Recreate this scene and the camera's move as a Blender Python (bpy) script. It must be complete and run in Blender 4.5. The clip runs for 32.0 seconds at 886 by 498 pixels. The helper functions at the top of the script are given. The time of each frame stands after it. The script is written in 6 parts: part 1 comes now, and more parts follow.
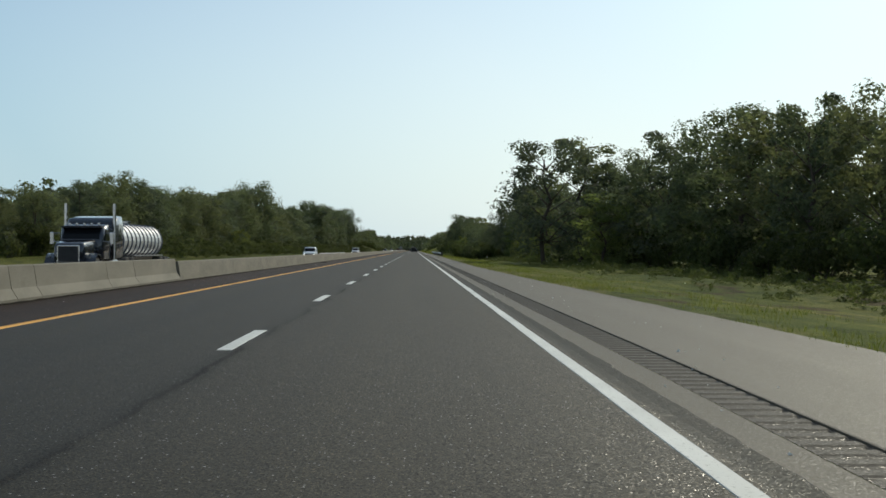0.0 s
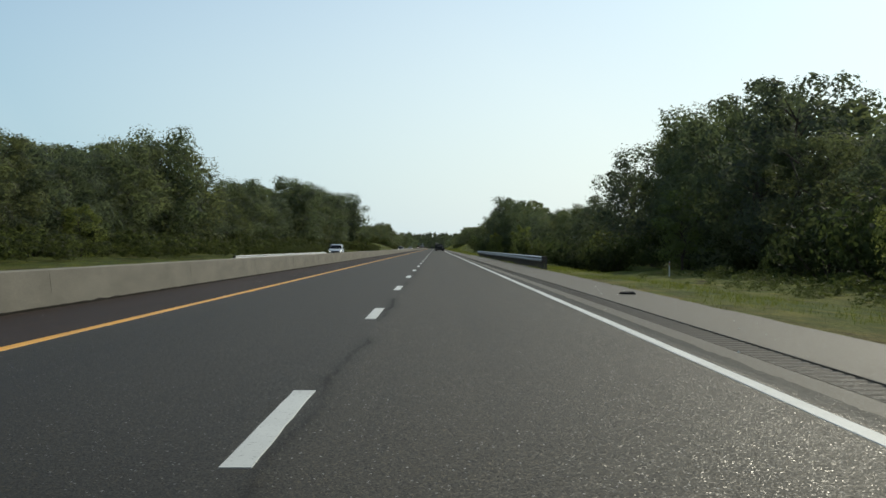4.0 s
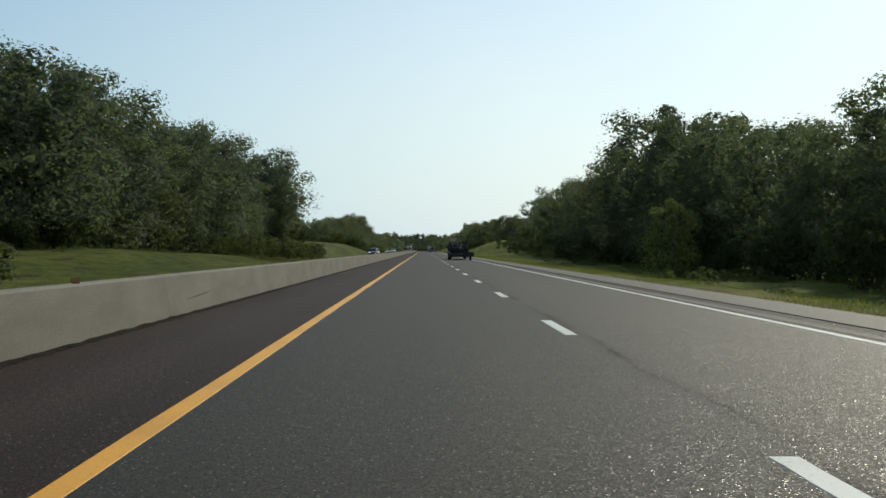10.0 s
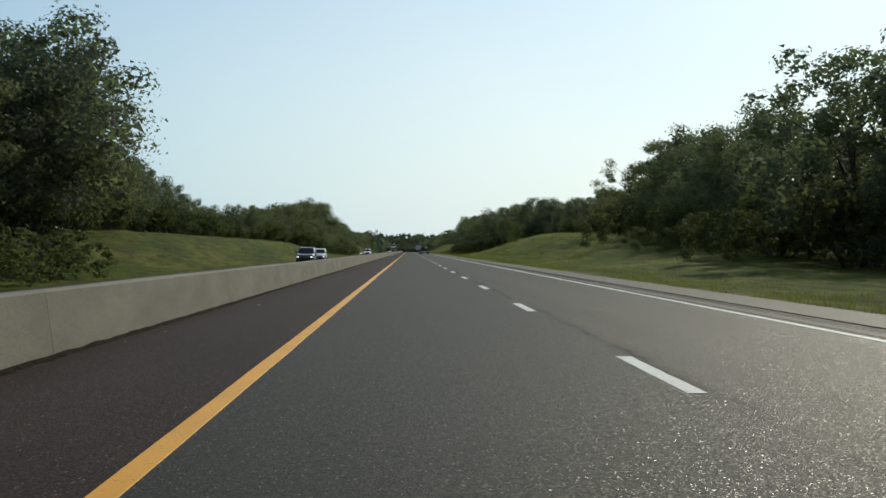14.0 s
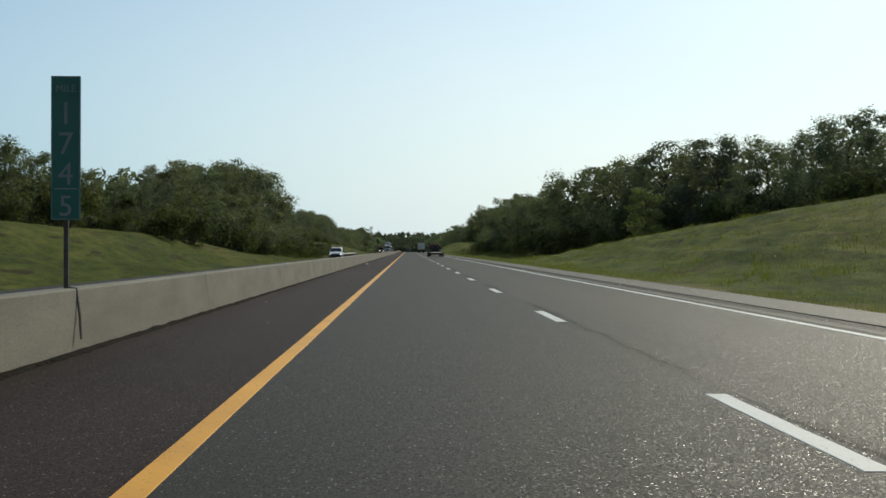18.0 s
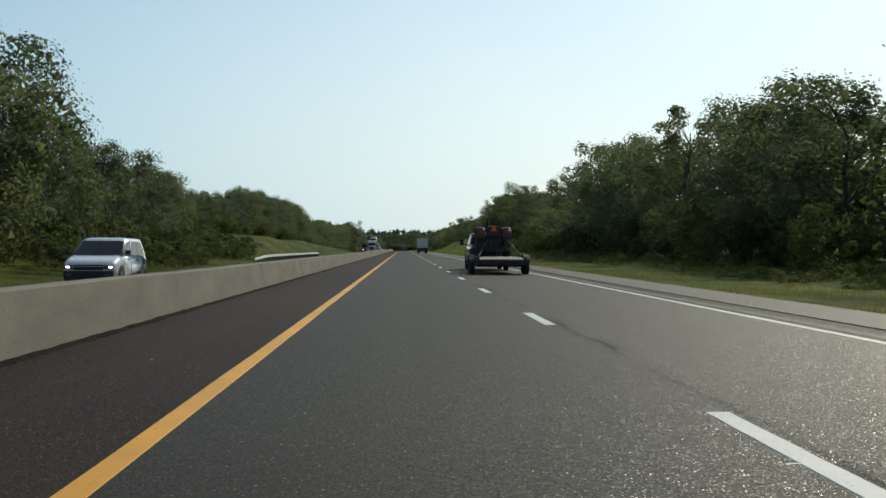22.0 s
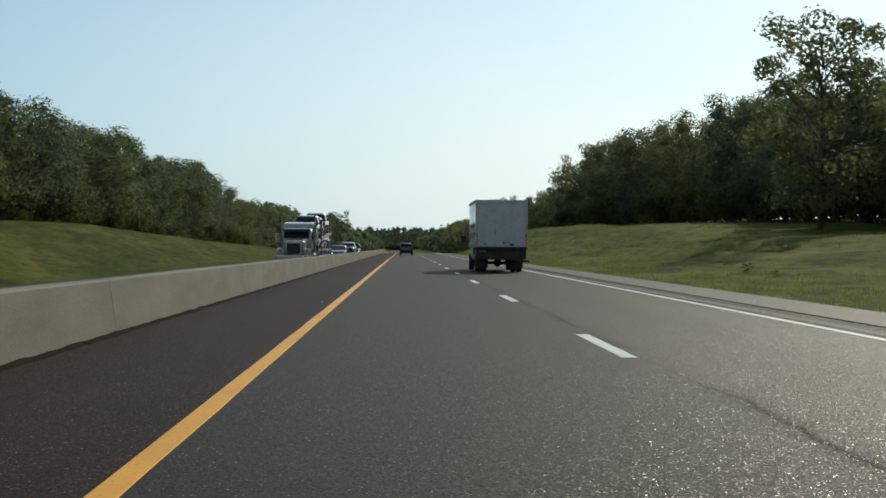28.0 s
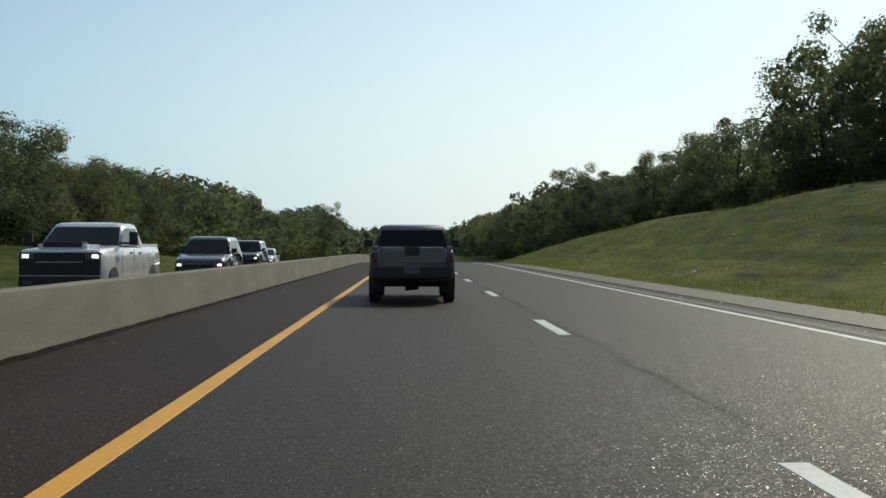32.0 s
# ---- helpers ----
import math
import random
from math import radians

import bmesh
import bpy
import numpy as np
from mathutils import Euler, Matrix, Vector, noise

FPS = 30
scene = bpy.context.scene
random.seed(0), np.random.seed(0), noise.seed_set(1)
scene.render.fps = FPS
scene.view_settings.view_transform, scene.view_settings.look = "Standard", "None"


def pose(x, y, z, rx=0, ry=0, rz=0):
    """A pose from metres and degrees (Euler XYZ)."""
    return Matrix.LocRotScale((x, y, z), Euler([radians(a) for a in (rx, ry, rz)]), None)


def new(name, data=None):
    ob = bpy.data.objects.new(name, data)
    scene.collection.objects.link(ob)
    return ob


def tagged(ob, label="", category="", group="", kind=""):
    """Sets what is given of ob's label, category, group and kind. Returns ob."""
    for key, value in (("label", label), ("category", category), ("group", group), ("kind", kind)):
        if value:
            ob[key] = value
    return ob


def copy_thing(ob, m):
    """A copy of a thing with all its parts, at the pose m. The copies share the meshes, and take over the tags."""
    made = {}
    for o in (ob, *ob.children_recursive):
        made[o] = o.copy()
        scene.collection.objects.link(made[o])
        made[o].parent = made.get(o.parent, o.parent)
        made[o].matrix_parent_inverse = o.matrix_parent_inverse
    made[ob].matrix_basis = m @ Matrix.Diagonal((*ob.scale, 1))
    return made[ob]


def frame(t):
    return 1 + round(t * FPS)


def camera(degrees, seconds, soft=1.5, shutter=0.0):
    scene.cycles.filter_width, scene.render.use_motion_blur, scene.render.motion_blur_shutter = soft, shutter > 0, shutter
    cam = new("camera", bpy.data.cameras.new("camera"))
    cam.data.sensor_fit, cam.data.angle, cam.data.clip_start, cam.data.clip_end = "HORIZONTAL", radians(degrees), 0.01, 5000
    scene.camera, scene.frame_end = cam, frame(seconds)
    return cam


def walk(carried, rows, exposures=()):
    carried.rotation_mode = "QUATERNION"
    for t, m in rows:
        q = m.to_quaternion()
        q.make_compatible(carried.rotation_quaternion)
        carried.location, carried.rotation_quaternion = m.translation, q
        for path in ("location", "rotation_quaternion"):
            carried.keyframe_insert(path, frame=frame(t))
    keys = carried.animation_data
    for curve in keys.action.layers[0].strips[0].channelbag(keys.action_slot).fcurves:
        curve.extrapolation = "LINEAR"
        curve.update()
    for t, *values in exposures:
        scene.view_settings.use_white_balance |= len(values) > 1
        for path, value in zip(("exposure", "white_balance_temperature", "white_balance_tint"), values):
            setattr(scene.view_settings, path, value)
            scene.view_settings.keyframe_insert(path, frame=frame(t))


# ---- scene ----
# World: x to the right of the lane dashes, y along the motorway, z up. Metres.
cam = camera(41.93, 32.0, soft=1.6)
walk(cam, [
    (0, pose(2.102, 0.00, 1.124, 90.036, -0.305, -1.443)),
    (1, pose(2.085, 35.61, 1.124, 89.896, -0.295, -0.963)),
    (2, pose(1.888, 70.35, 1.124, 89.892, -0.451, -0.852)),
    (3, pose(1.519, 105.75, 1.124, 89.971, -0.272, -0.580)),
    (4, pose(1.020, 141.05, 1.124, 89.919, -0.306, -0.370)),
    (7, pose(-0.760, 246.08, 1.124, 89.978, -0.287, -0.691)),
    (8, pose(-1.195, 281.04, 1.124, 89.979, -0.503, -0.665)),
    (9, pose(-1.627, 315.80, 1.124, 90.051, -0.167, -0.637)),
    (10, pose(-1.975, 351.00, 1.124, 90.036, -0.359, -1.011)),
    (11, pose(-2.132, 386.22, 1.124, 89.898, -0.230, -1.453)),
    (12, pose(-2.173, 421.38, 1.124, 90.075, -0.189, -1.421)),
    (13, pose(-2.218, 456.40, 1.124, 90.140, -0.184, -1.751)),
    (16, pose(-2.362, 560.55, 1.124, 89.824, -0.075, -1.482)),
    (17, pose(-2.393, 594.54, 1.124, 90.054, -0.217, -1.524)),
    (18, pose(-2.395, 628.71, 1.124, 90.033, -0.141, -1.735)),
    (19, pose(-2.212, 662.03, 1.145, 89.974, -0.232, -1.593)),
    (20, pose(-2.297, 696.16, 1.124, 90.079, -0.390, -1.538)),
    (21, pose(-2.289, 729.81, 1.124, 89.985, -0.383, -1.741)),
    (22, pose(-2.166, 763.85, 1.124, 89.955, -0.308, -1.975)),
    (23, pose(-1.798, 797.83, 1.124, 90.011, -0.026, -1.515)),
    (24, pose(-1.726, 830.05, 1.124, 89.895, -0.270, -1.580)),
    (25, pose(-1.706, 864.02, 1.124, 89.860, -0.158, -0.920)),
    (28, pose(-2.312, 964.07, 1.124, 89.911, -0.297, -1.945)),
    (29, pose(-2.200, 997.12, 1.124, 89.906, -0.176, -1.932)),
    (30, pose(-2.070, 1029.81, 1.124, 89.881, -0.162, -1.763)),
    (31, pose(-2.000, 1062.23, 1.124, 89.895, -0.259, -1.474)),
    (32, pose(-2.005, 1094.85, 1.124, 89.978, -0.227, -1.570)),
], [(0, 0.0), (32, 0.0)])


# ---- light ----
SUN_AZ, SUN_EL = radians(29.5), radians(34.5)      # ahead and to the right
world = bpy.data.worlds.new("sky")
scene.world = world
world.use_nodes = True
wn = world.node_tree.nodes
sky = wn.new("ShaderNodeTexSky")
sky.sky_type, sky.sun_disc = "NISHITA", False
sky.sun_elevation, sky.sun_rotation = SUN_EL, SUN_AZ
sky.air_density, sky.dust_density, sky.ozone_density = 1.0, 1.3, 2.0
wl = world.node_tree.links
wtc, wsep = wn.new("ShaderNodeTexCoord"), wn.new("ShaderNodeSeparateXYZ")
wl.new(wtc.outputs["Generated"], wsep.inputs[0])
low_air = wn.new("ShaderNodeValToRGB")                # summer haze that pales the lower sky
low_air.color_ramp.elements[0].position, low_air.color_ramp.elements[0].color = 0.0, (0.9, 0.9, 0.9, 1)
low_air.color_ramp.elements[1].position, low_air.color_ramp.elements[1].color = 0.22, (0.36, 0.36, 0.36, 1)
high_air = low_air.color_ramp.elements.new(0.6)
high_air.color = (0.20, 0.20, 0.20, 1)
wl.new(wsep.outputs[2], low_air.inputs["Fac"])
tinted = wn.new("ShaderNodeMixRGB")
tinted.blend_type = "MULTIPLY"
tinted.inputs[0].default_value, tinted.inputs[2].default_value = 1.0, (0.77, 0.95, 0.99, 1)
wl.new(sky.outputs[0], tinted.inputs[1])
hazed = wn.new("ShaderNodeMixRGB")
toward = wn.new("ShaderNodeVectorMath")                # haze glows more towards the sun
toward.operation = "DOT_PRODUCT"
wl.new(wtc.outputs["Generated"], toward.inputs[0])
toward.inputs[1].default_value = (math.sin(SUN_AZ) * math.cos(SUN_EL), math.cos(SUN_AZ) * math.cos(SUN_EL), math.sin(SUN_EL))
spread_out = wn.new("ShaderNodeMapRange")
spread_out.inputs["From Min"].default_value, spread_out.inputs["From Max"].default_value = -1.0, 1.0
wl.new(toward.outputs["Value"], spread_out.inputs["Value"])
haze_light = wn.new("ShaderNodeValToRGB")              # palest near the sun, dimmest square to it, paler again opposite
hz = haze_light.color_ramp.elements
hz[0].position, hz[0].color = 0.12, (8.6, 9.2, 9.0, 1)
hz[1].position, hz[1].color = 0.91, (8.7, 9.6, 9.5, 1)
for p, c in ((0.5, (6.4, 7.5, 7.8, 1)), (0.80, (4.9, 6.75, 7.8, 1))):
    hz.new(p).color = c
wl.new(spread_out.outputs[0], haze_light.inputs["Fac"])
wl.new(haze_light.outputs["Color"], hazed.inputs[2])
wl.new(low_air.outputs[0], hazed.inputs[0])
wl.new(tinted.outputs[0], hazed.inputs[1])
wl.new(hazed.outputs[0], wn["Background"].inputs["Color"])
wn["Background"].inputs["Strength"].default_value = 0.1
sun = new("sun", bpy.data.lights.new("sun", "SUN"))
sun.data.energy, sun.data.angle, sun.data.color = 2.42, radians(0.53), (1.0, 0.94, 0.75)
sun_way = Vector((math.sin(SUN_AZ) * math.cos(SUN_EL), math.cos(SUN_AZ) * math.cos(SUN_EL), math.sin(SUN_EL)))
sun.matrix_world = Matrix.Translation((0, 0, 60)) @ (-sun_way).to_track_quat("-Z", "Y").to_matrix().to_4x4()


# ---- materials ----
def nodes_of(name, rough=0.6, metal=0.0, spec=0.5):
    m = bpy.data.materials.new(name)
    m.use_nodes = True
    nt = m.node_tree
    b = nt.nodes["Principled BSDF"]
    b.inputs["Roughness"].default_value = rough
    b.inputs["Metallic"].default_value = metal
    b.inputs["Specular IOR Level"].default_value = spec
    return m, nt, b


def node(nt, kind, **values):
    n = nt.nodes.new(kind)
    for k, v in values.items():
        n.inputs[k.replace("_", " ")].default_value = v
    return n


def coords(nt, scale=(1, 1, 1)):
    tc = nt.nodes.new("ShaderNodeTexCoord")
    mp = nt.nodes.new("ShaderNodeMapping")
    mp.inputs["Scale"].default_value = scale
    nt.links.new(tc.outputs["Object"], mp.inputs["Vector"])
    return mp.outputs["Vector"]


def noise_tex(nt, scale, detail=3.0, rough=0.55, stretch=(1, 1, 1)):
    n = node(nt, "ShaderNodeTexNoise", Scale=scale, Detail=detail, Roughness=rough)
    nt.links.new(coords(nt, stretch), n.inputs["Vector"])
    return n.outputs["Fac"]


def ramp(nt, fac, *stops):
    r = nt.nodes.new("ShaderNodeValToRGB")
    els = r.color_ramp.elements
    while len(els) < len(stops):
        els.new(0.5)
    for e, (p, c) in zip(els, stops):
        e.position, e.color = p, (c if len(c) == 4 else (*c, 1))
    nt.links.new(fac, r.inputs["Fac"])
    return r.outputs["Color"]


def mixed(nt, fac, a, b, kind="MIX"):
    n = nt.nodes.new("ShaderNodeMixRGB")
    n.blend_type = kind
    for socket, v in zip(n.inputs, (fac, a, b)):
        if isinstance(v, bpy.types.NodeSocket):
            nt.links.new(v, socket)
        else:
            socket.default_value = v if isinstance(v, float) else (*v, 1)
    return n.outputs["Color"]


def bumped(nt, b, height, strength=0.3, distance=0.02):
    n = node(nt, "ShaderNodeBump", Strength=strength, Distance=distance)
    nt.links.new(height, n.inputs["Height"])
    nt.links.new(n.outputs["Normal"], b.inputs["Normal"])


def rough_stuff(name, low, high, scale=8.0, fine=120.0, rough=0.8, bump=0.3, metal=0.0, spec=0.4, stretch=(1, 1, 1)):
    """Two scales of variation between two colours, and a fine relief."""
    m, nt, b = nodes_of(name, rough, metal, spec)
    big = noise_tex(nt, scale, 4.0, 0.6, stretch)
    small = noise_tex(nt, fine, 2.0)
    c1 = ramp(nt, big, (0.3, low), (0.7, high))
    c2 = ramp(nt, small, (0.3, (0.72, 0.72, 0.72)), (0.7, (1.2, 1.2, 1.2)))
    nt.links.new(mixed(nt, 1.0, c1, c2, "MULTIPLY"), b.inputs["Base Color"])
    bumped(nt, b, small, bump, 0.01)
    return m


def asphalt(name, low, high, warm, crack=False, fleck=0.62, spec=0.32, calm=0.0):
    """Worn asphalt: chips of pale stone and painted sun sparkle, wheel tracks along the road, patches; a wandering
    joint by the dashes.
    """
    m, nt, b = nodes_of(name, 0.6, 0.0, spec)
    chips = nt.nodes.new("ShaderNodeTexVoronoi")
    chips.inputs["Scale"].default_value = 125.0
    nt.links.new(coords(nt), chips.inputs["Vector"])
    chip = nt.nodes.new("ShaderNodeSeparateColor")
    nt.links.new(chips.outputs["Color"], chip.inputs["Color"])
    tracks = noise_tex(nt, 1.0, 3.0, 0.6, (0.9, 0.006, 1))
    patch = noise_tex(nt, 0.22, 4.0, 0.6, (1, 0.25, 1))
    base = ramp(nt, tracks, (0.32, low), (0.68, high))
    base = mixed(nt, ramp(nt, patch, (0.4, (0, 0, 0)), (0.62, (0.55, 0.55, 0.55))), base, warm)
    stone = ramp(nt, chip.outputs[0], (0.1, (0.55, 0.55, 0.55)), (fleck, (1.05, 1.03, 1.0)), (0.9, (1.5, 1.47, 1.4)), (0.985, (3.4, 3.3, 3.1)))
    stone = mixed(nt, calm, stone, (1.0, 1.0, 1.0))
    colour = mixed(nt, 1.0, base, stone, "MULTIPLY")
    big = nt.nodes.new("ShaderNodeTexVoronoi")           # larger pale chips, here and there; sun glints painted in as bright colour
    big.inputs["Scale"].default_value = 34.0
    nt.links.new(coords(nt), big.inputs["Vector"])
    pick = nt.nodes.new("ShaderNodeSeparateColor")
    nt.links.new(big.outputs["Color"], pick.inputs["Color"])
    heart = ramp(nt, big.outputs["Distance"], (0.16, (1, 1, 1)), (0.28, (0, 0, 0)))
    pale = mixed(nt, 1.0, heart, ramp(nt, pick.outputs[0], (0.86 + 0.12 * calm, (0, 0, 0)), (0.88 + 0.11 * calm, (0.45, 0.45, 0.45)), (0.97 + 0.029 * calm, (1, 1, 1))), "MULTIPLY")
    colour = mixed(nt, pale, colour, (0.24, 0.235, 0.215))
    if crack:
        sep = nt.nodes.new("ShaderNodeSeparateXYZ")
        nt.links.new(coords(nt), sep.inputs[0])
        wob = noise_tex(nt, 0.8, 4.0, 0.7, (0.02, 0.35, 1))
        add = nt.nodes.new("ShaderNodeMath")
        add.operation = "MULTIPLY_ADD"
        add.inputs[1].default_value = 0.5
        nt.links.new(wob, add.inputs[0])
        nt.links.new(sep.outputs[0], add.inputs[2])
        away = nt.nodes.new("ShaderNodeMath")
        away.operation = "SUBTRACT"
        away.inputs[1].default_value = 0.42
        nt.links.new(add.outputs[0], away.inputs[0])
        dist = nt.nodes.new("ShaderNodeMath")
        dist.operation = "ABSOLUTE"
        nt.links.new(away.outputs[0], dist.inputs[0])
        beyond = nt.nodes.new("ShaderNodeMath")           # the driving lane was laid apart and is paler
        beyond.operation = "GREATER_THAN"
        beyond.inputs[1].default_value = 0.0
        nt.links.new(away.outputs[0], beyond.inputs[0])
        colour = mixed(nt, beyond.outputs[0], colour, mixed(nt, 1.0, colour, (1.46, 1.46, 1.46), "MULTIPLY"))
        broken = noise_tex(nt, 0.5, 3.0, 0.6, (0.5, 0.3, 1))
        line = ramp(nt, dist.outputs[0], (0.012, (0.30, 0.30, 0.30)), (0.050, (0.70, 0.70, 0.70)), (0.20, (1, 1, 1)))
        line = mixed(nt, ramp(nt, broken, (0.40, (0, 0, 0)), (0.60, (1, 1, 1))), (1.0, 1.0, 1.0), line)
        colour = mixed(nt, 1.0, colour, line, "MULTIPLY")
        nt.links.new(mixed(nt, 1.0, line, (spec, spec, spec), "MULTIPLY"), b.inputs["Specular IOR Level"])   # the open joint has lost its polish
    nt.links.new(colour, b.inputs["Base Color"])
    rg = ramp(nt, chip.outputs[1], (0.0, (0.30, 0.30, 0.30)), (0.10, (0.56, 0.56, 0.56)), (1.0, (0.84, 0.84, 0.84)))
    nt.links.new(rg, b.inputs["Roughness"])
    # every chip lies at its own tilt
    tilt = nt.nodes.new("ShaderNodeVectorMath")
    tilt.operation = "MULTIPLY_ADD"
    lean = 0.54 - 0.36 * calm
    tilt.inputs[1].default_value, tilt.inputs[2].default_value = (lean, lean, 0.3), (-lean / 2, -lean / 2, -0.15)
    nt.links.new(chips.outputs["Color"], tilt.inputs[0])
    lie = nt.nodes.new("ShaderNodeVectorMath")
    lie.operation = "ADD"
    nt.links.new(nt.nodes.new("ShaderNodeNewGeometry").outputs["Normal"], lie.inputs[0])
    nt.links.new(tilt.outputs[0], lie.inputs[1])
    unit = nt.nodes.new("ShaderNodeVectorMath")
    unit.operation = "NORMALIZE"
    nt.links.new(lie.outputs[0], unit.inputs[0])
    nt.links.new(unit.outputs[0], b.inputs["Normal"])
    return m


def leafy(name, dark, light, spread=0.22):
    """Foliage: each crown has its own tint, each leaf cluster its own shade; light passes through a little."""
    m, nt, b = nodes_of(name, 0.7, 0.0, 0.16)
    info = nt.nodes.new("ShaderNodeObjectInfo")
    geo = nt.nodes.new("ShaderNodeNewGeometry")
    c = ramp(nt, geo.outputs["Random Per Island"], (0.0, dark), (1.0, light))
    tint = ramp(nt, info.outputs["Random"], (0.0, (1 - spread, 1 - spread, 1.0)), (0.5, (0.98, 1.0, 0.98)), (1.0, (1.0 + spread, 1.06, 0.92)))
    c = mixed(nt, 1.0, c, tint, "MULTIPLY")
    nt.links.new(mixed(nt, 1.0, c, (0.66, 0.68, 0.74), "MULTIPLY"), b.inputs["Base Color"])
    tr = nt.nodes.new("ShaderNodeBsdfTranslucent")
    nt.links.new(mixed(nt, 1.0, c, (1.78, 1.92, 1.20), "MULTIPLY"), tr.inputs["Color"])
    mx = node(nt, "ShaderNodeMixShader", Fac=0.50)
    nt.links.new(b.outputs[0], mx.inputs[1])
    nt.links.new(tr.outputs[0], mx.inputs[2])
    nt.links.new(mx.outputs[0], nt.nodes["Material Output"].inputs["Surface"])
    return m


def paint_line(name, colour, worn):
    m, nt, b = nodes_of(name, 0.62, 0.0, 0.4)
    wear = noise_tex(nt, 26.0, 4.0, 0.75)
    c = ramp(nt, wear, (0.30, worn), (0.42, colour))
    broad = ramp(nt, noise_tex(nt, 0.7, 3.0), (0.3, (0.82, 0.82, 0.82)), (0.7, (1.05, 1.05, 1.05)))
    nt.links.new(mixed(nt, 1.0, c, broad, "MULTIPLY"), b.inputs["Base Color"])
    bumped(nt, b, wear, 0.3, 0.004)
    return m


def plain(name, colour, rough=0.4, metal=0.0, spec=0.5, dirt=0.15):
    """Painted, moulded or metal surface with a little dust and unevenness."""
    m, nt, b = nodes_of(name, rough, metal, spec)
    d = noise_tex(nt, 3.0, 5.0, 0.65)
    c = ramp(nt, d, (0.3, tuple(v * (1 - dirt) for v in colour)), (0.7, tuple(min(1, v * (1 + dirt * 0.4)) for v in colour)))
    nt.links.new(c, b.inputs["Base Color"])
    r = ramp(nt, d, (0.3, (min(1, rough * 1.25),) * 3), (0.7, (rough * 0.85,) * 3))
    nt.links.new(r, b.inputs["Roughness"])
    return m


def glowing(name, colour, power):
    m, _, b = nodes_of(name, 0.2)
    b.inputs["Base Color"].default_value = (*colour, 1)
    b.inputs["Emission Color"].default_value = (*colour, 1)
    b.inputs["Emission Strength"].default_value = power
    return m


M_ROAD = asphalt("road_asphalt", (0.0108, 0.0085, 0.0044), (0.0200, 0.0160, 0.0084), (0.0172, 0.0132, 0.0070), crack=True, spec=0.18)
M_SHOULDER_L = asphalt("brown_asphalt", (0.0196, 0.0122, 0.0089), (0.0318, 0.0206, 0.0153), (0.0420, 0.0270, 0.0205), spec=0.065)
M_SHOULDER_R = asphalt("pale_shoulder", (0.092, 0.079, 0.0605), (0.120, 0.104, 0.080), (0.106, 0.092, 0.071), fleck=0.5, spec=0.12, calm=0.85)
M_RUMBLE = asphalt("rumble_asphalt", (0.026, 0.0225, 0.0185), (0.038, 0.033, 0.028), (0.032, 0.028, 0.023), spec=0.1, calm=0.85)
M_SEAM = asphalt("tar_seam", (0.014, 0.013, 0.0095), (0.032, 0.029, 0.021), (0.022, 0.021, 0.014), spec=0.1, calm=0.4)
M_WHITE = paint_line("white_road_paint", (0.60, 0.60, 0.56), (0.22, 0.215, 0.20))
M_YELLOW = paint_line("yellow_road_paint", (0.76, 0.345, 0.018), (0.34, 0.17, 0.035))
M_CONCRETE = rough_stuff("barrier_concrete", (0.160, 0.143, 0.108), (0.230, 0.207, 0.159), 0.9, 60.0, 0.85, 0.25, stretch=(1, 0.5, 2.0))
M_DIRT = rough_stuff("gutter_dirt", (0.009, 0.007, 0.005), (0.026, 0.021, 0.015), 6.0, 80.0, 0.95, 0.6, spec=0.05)
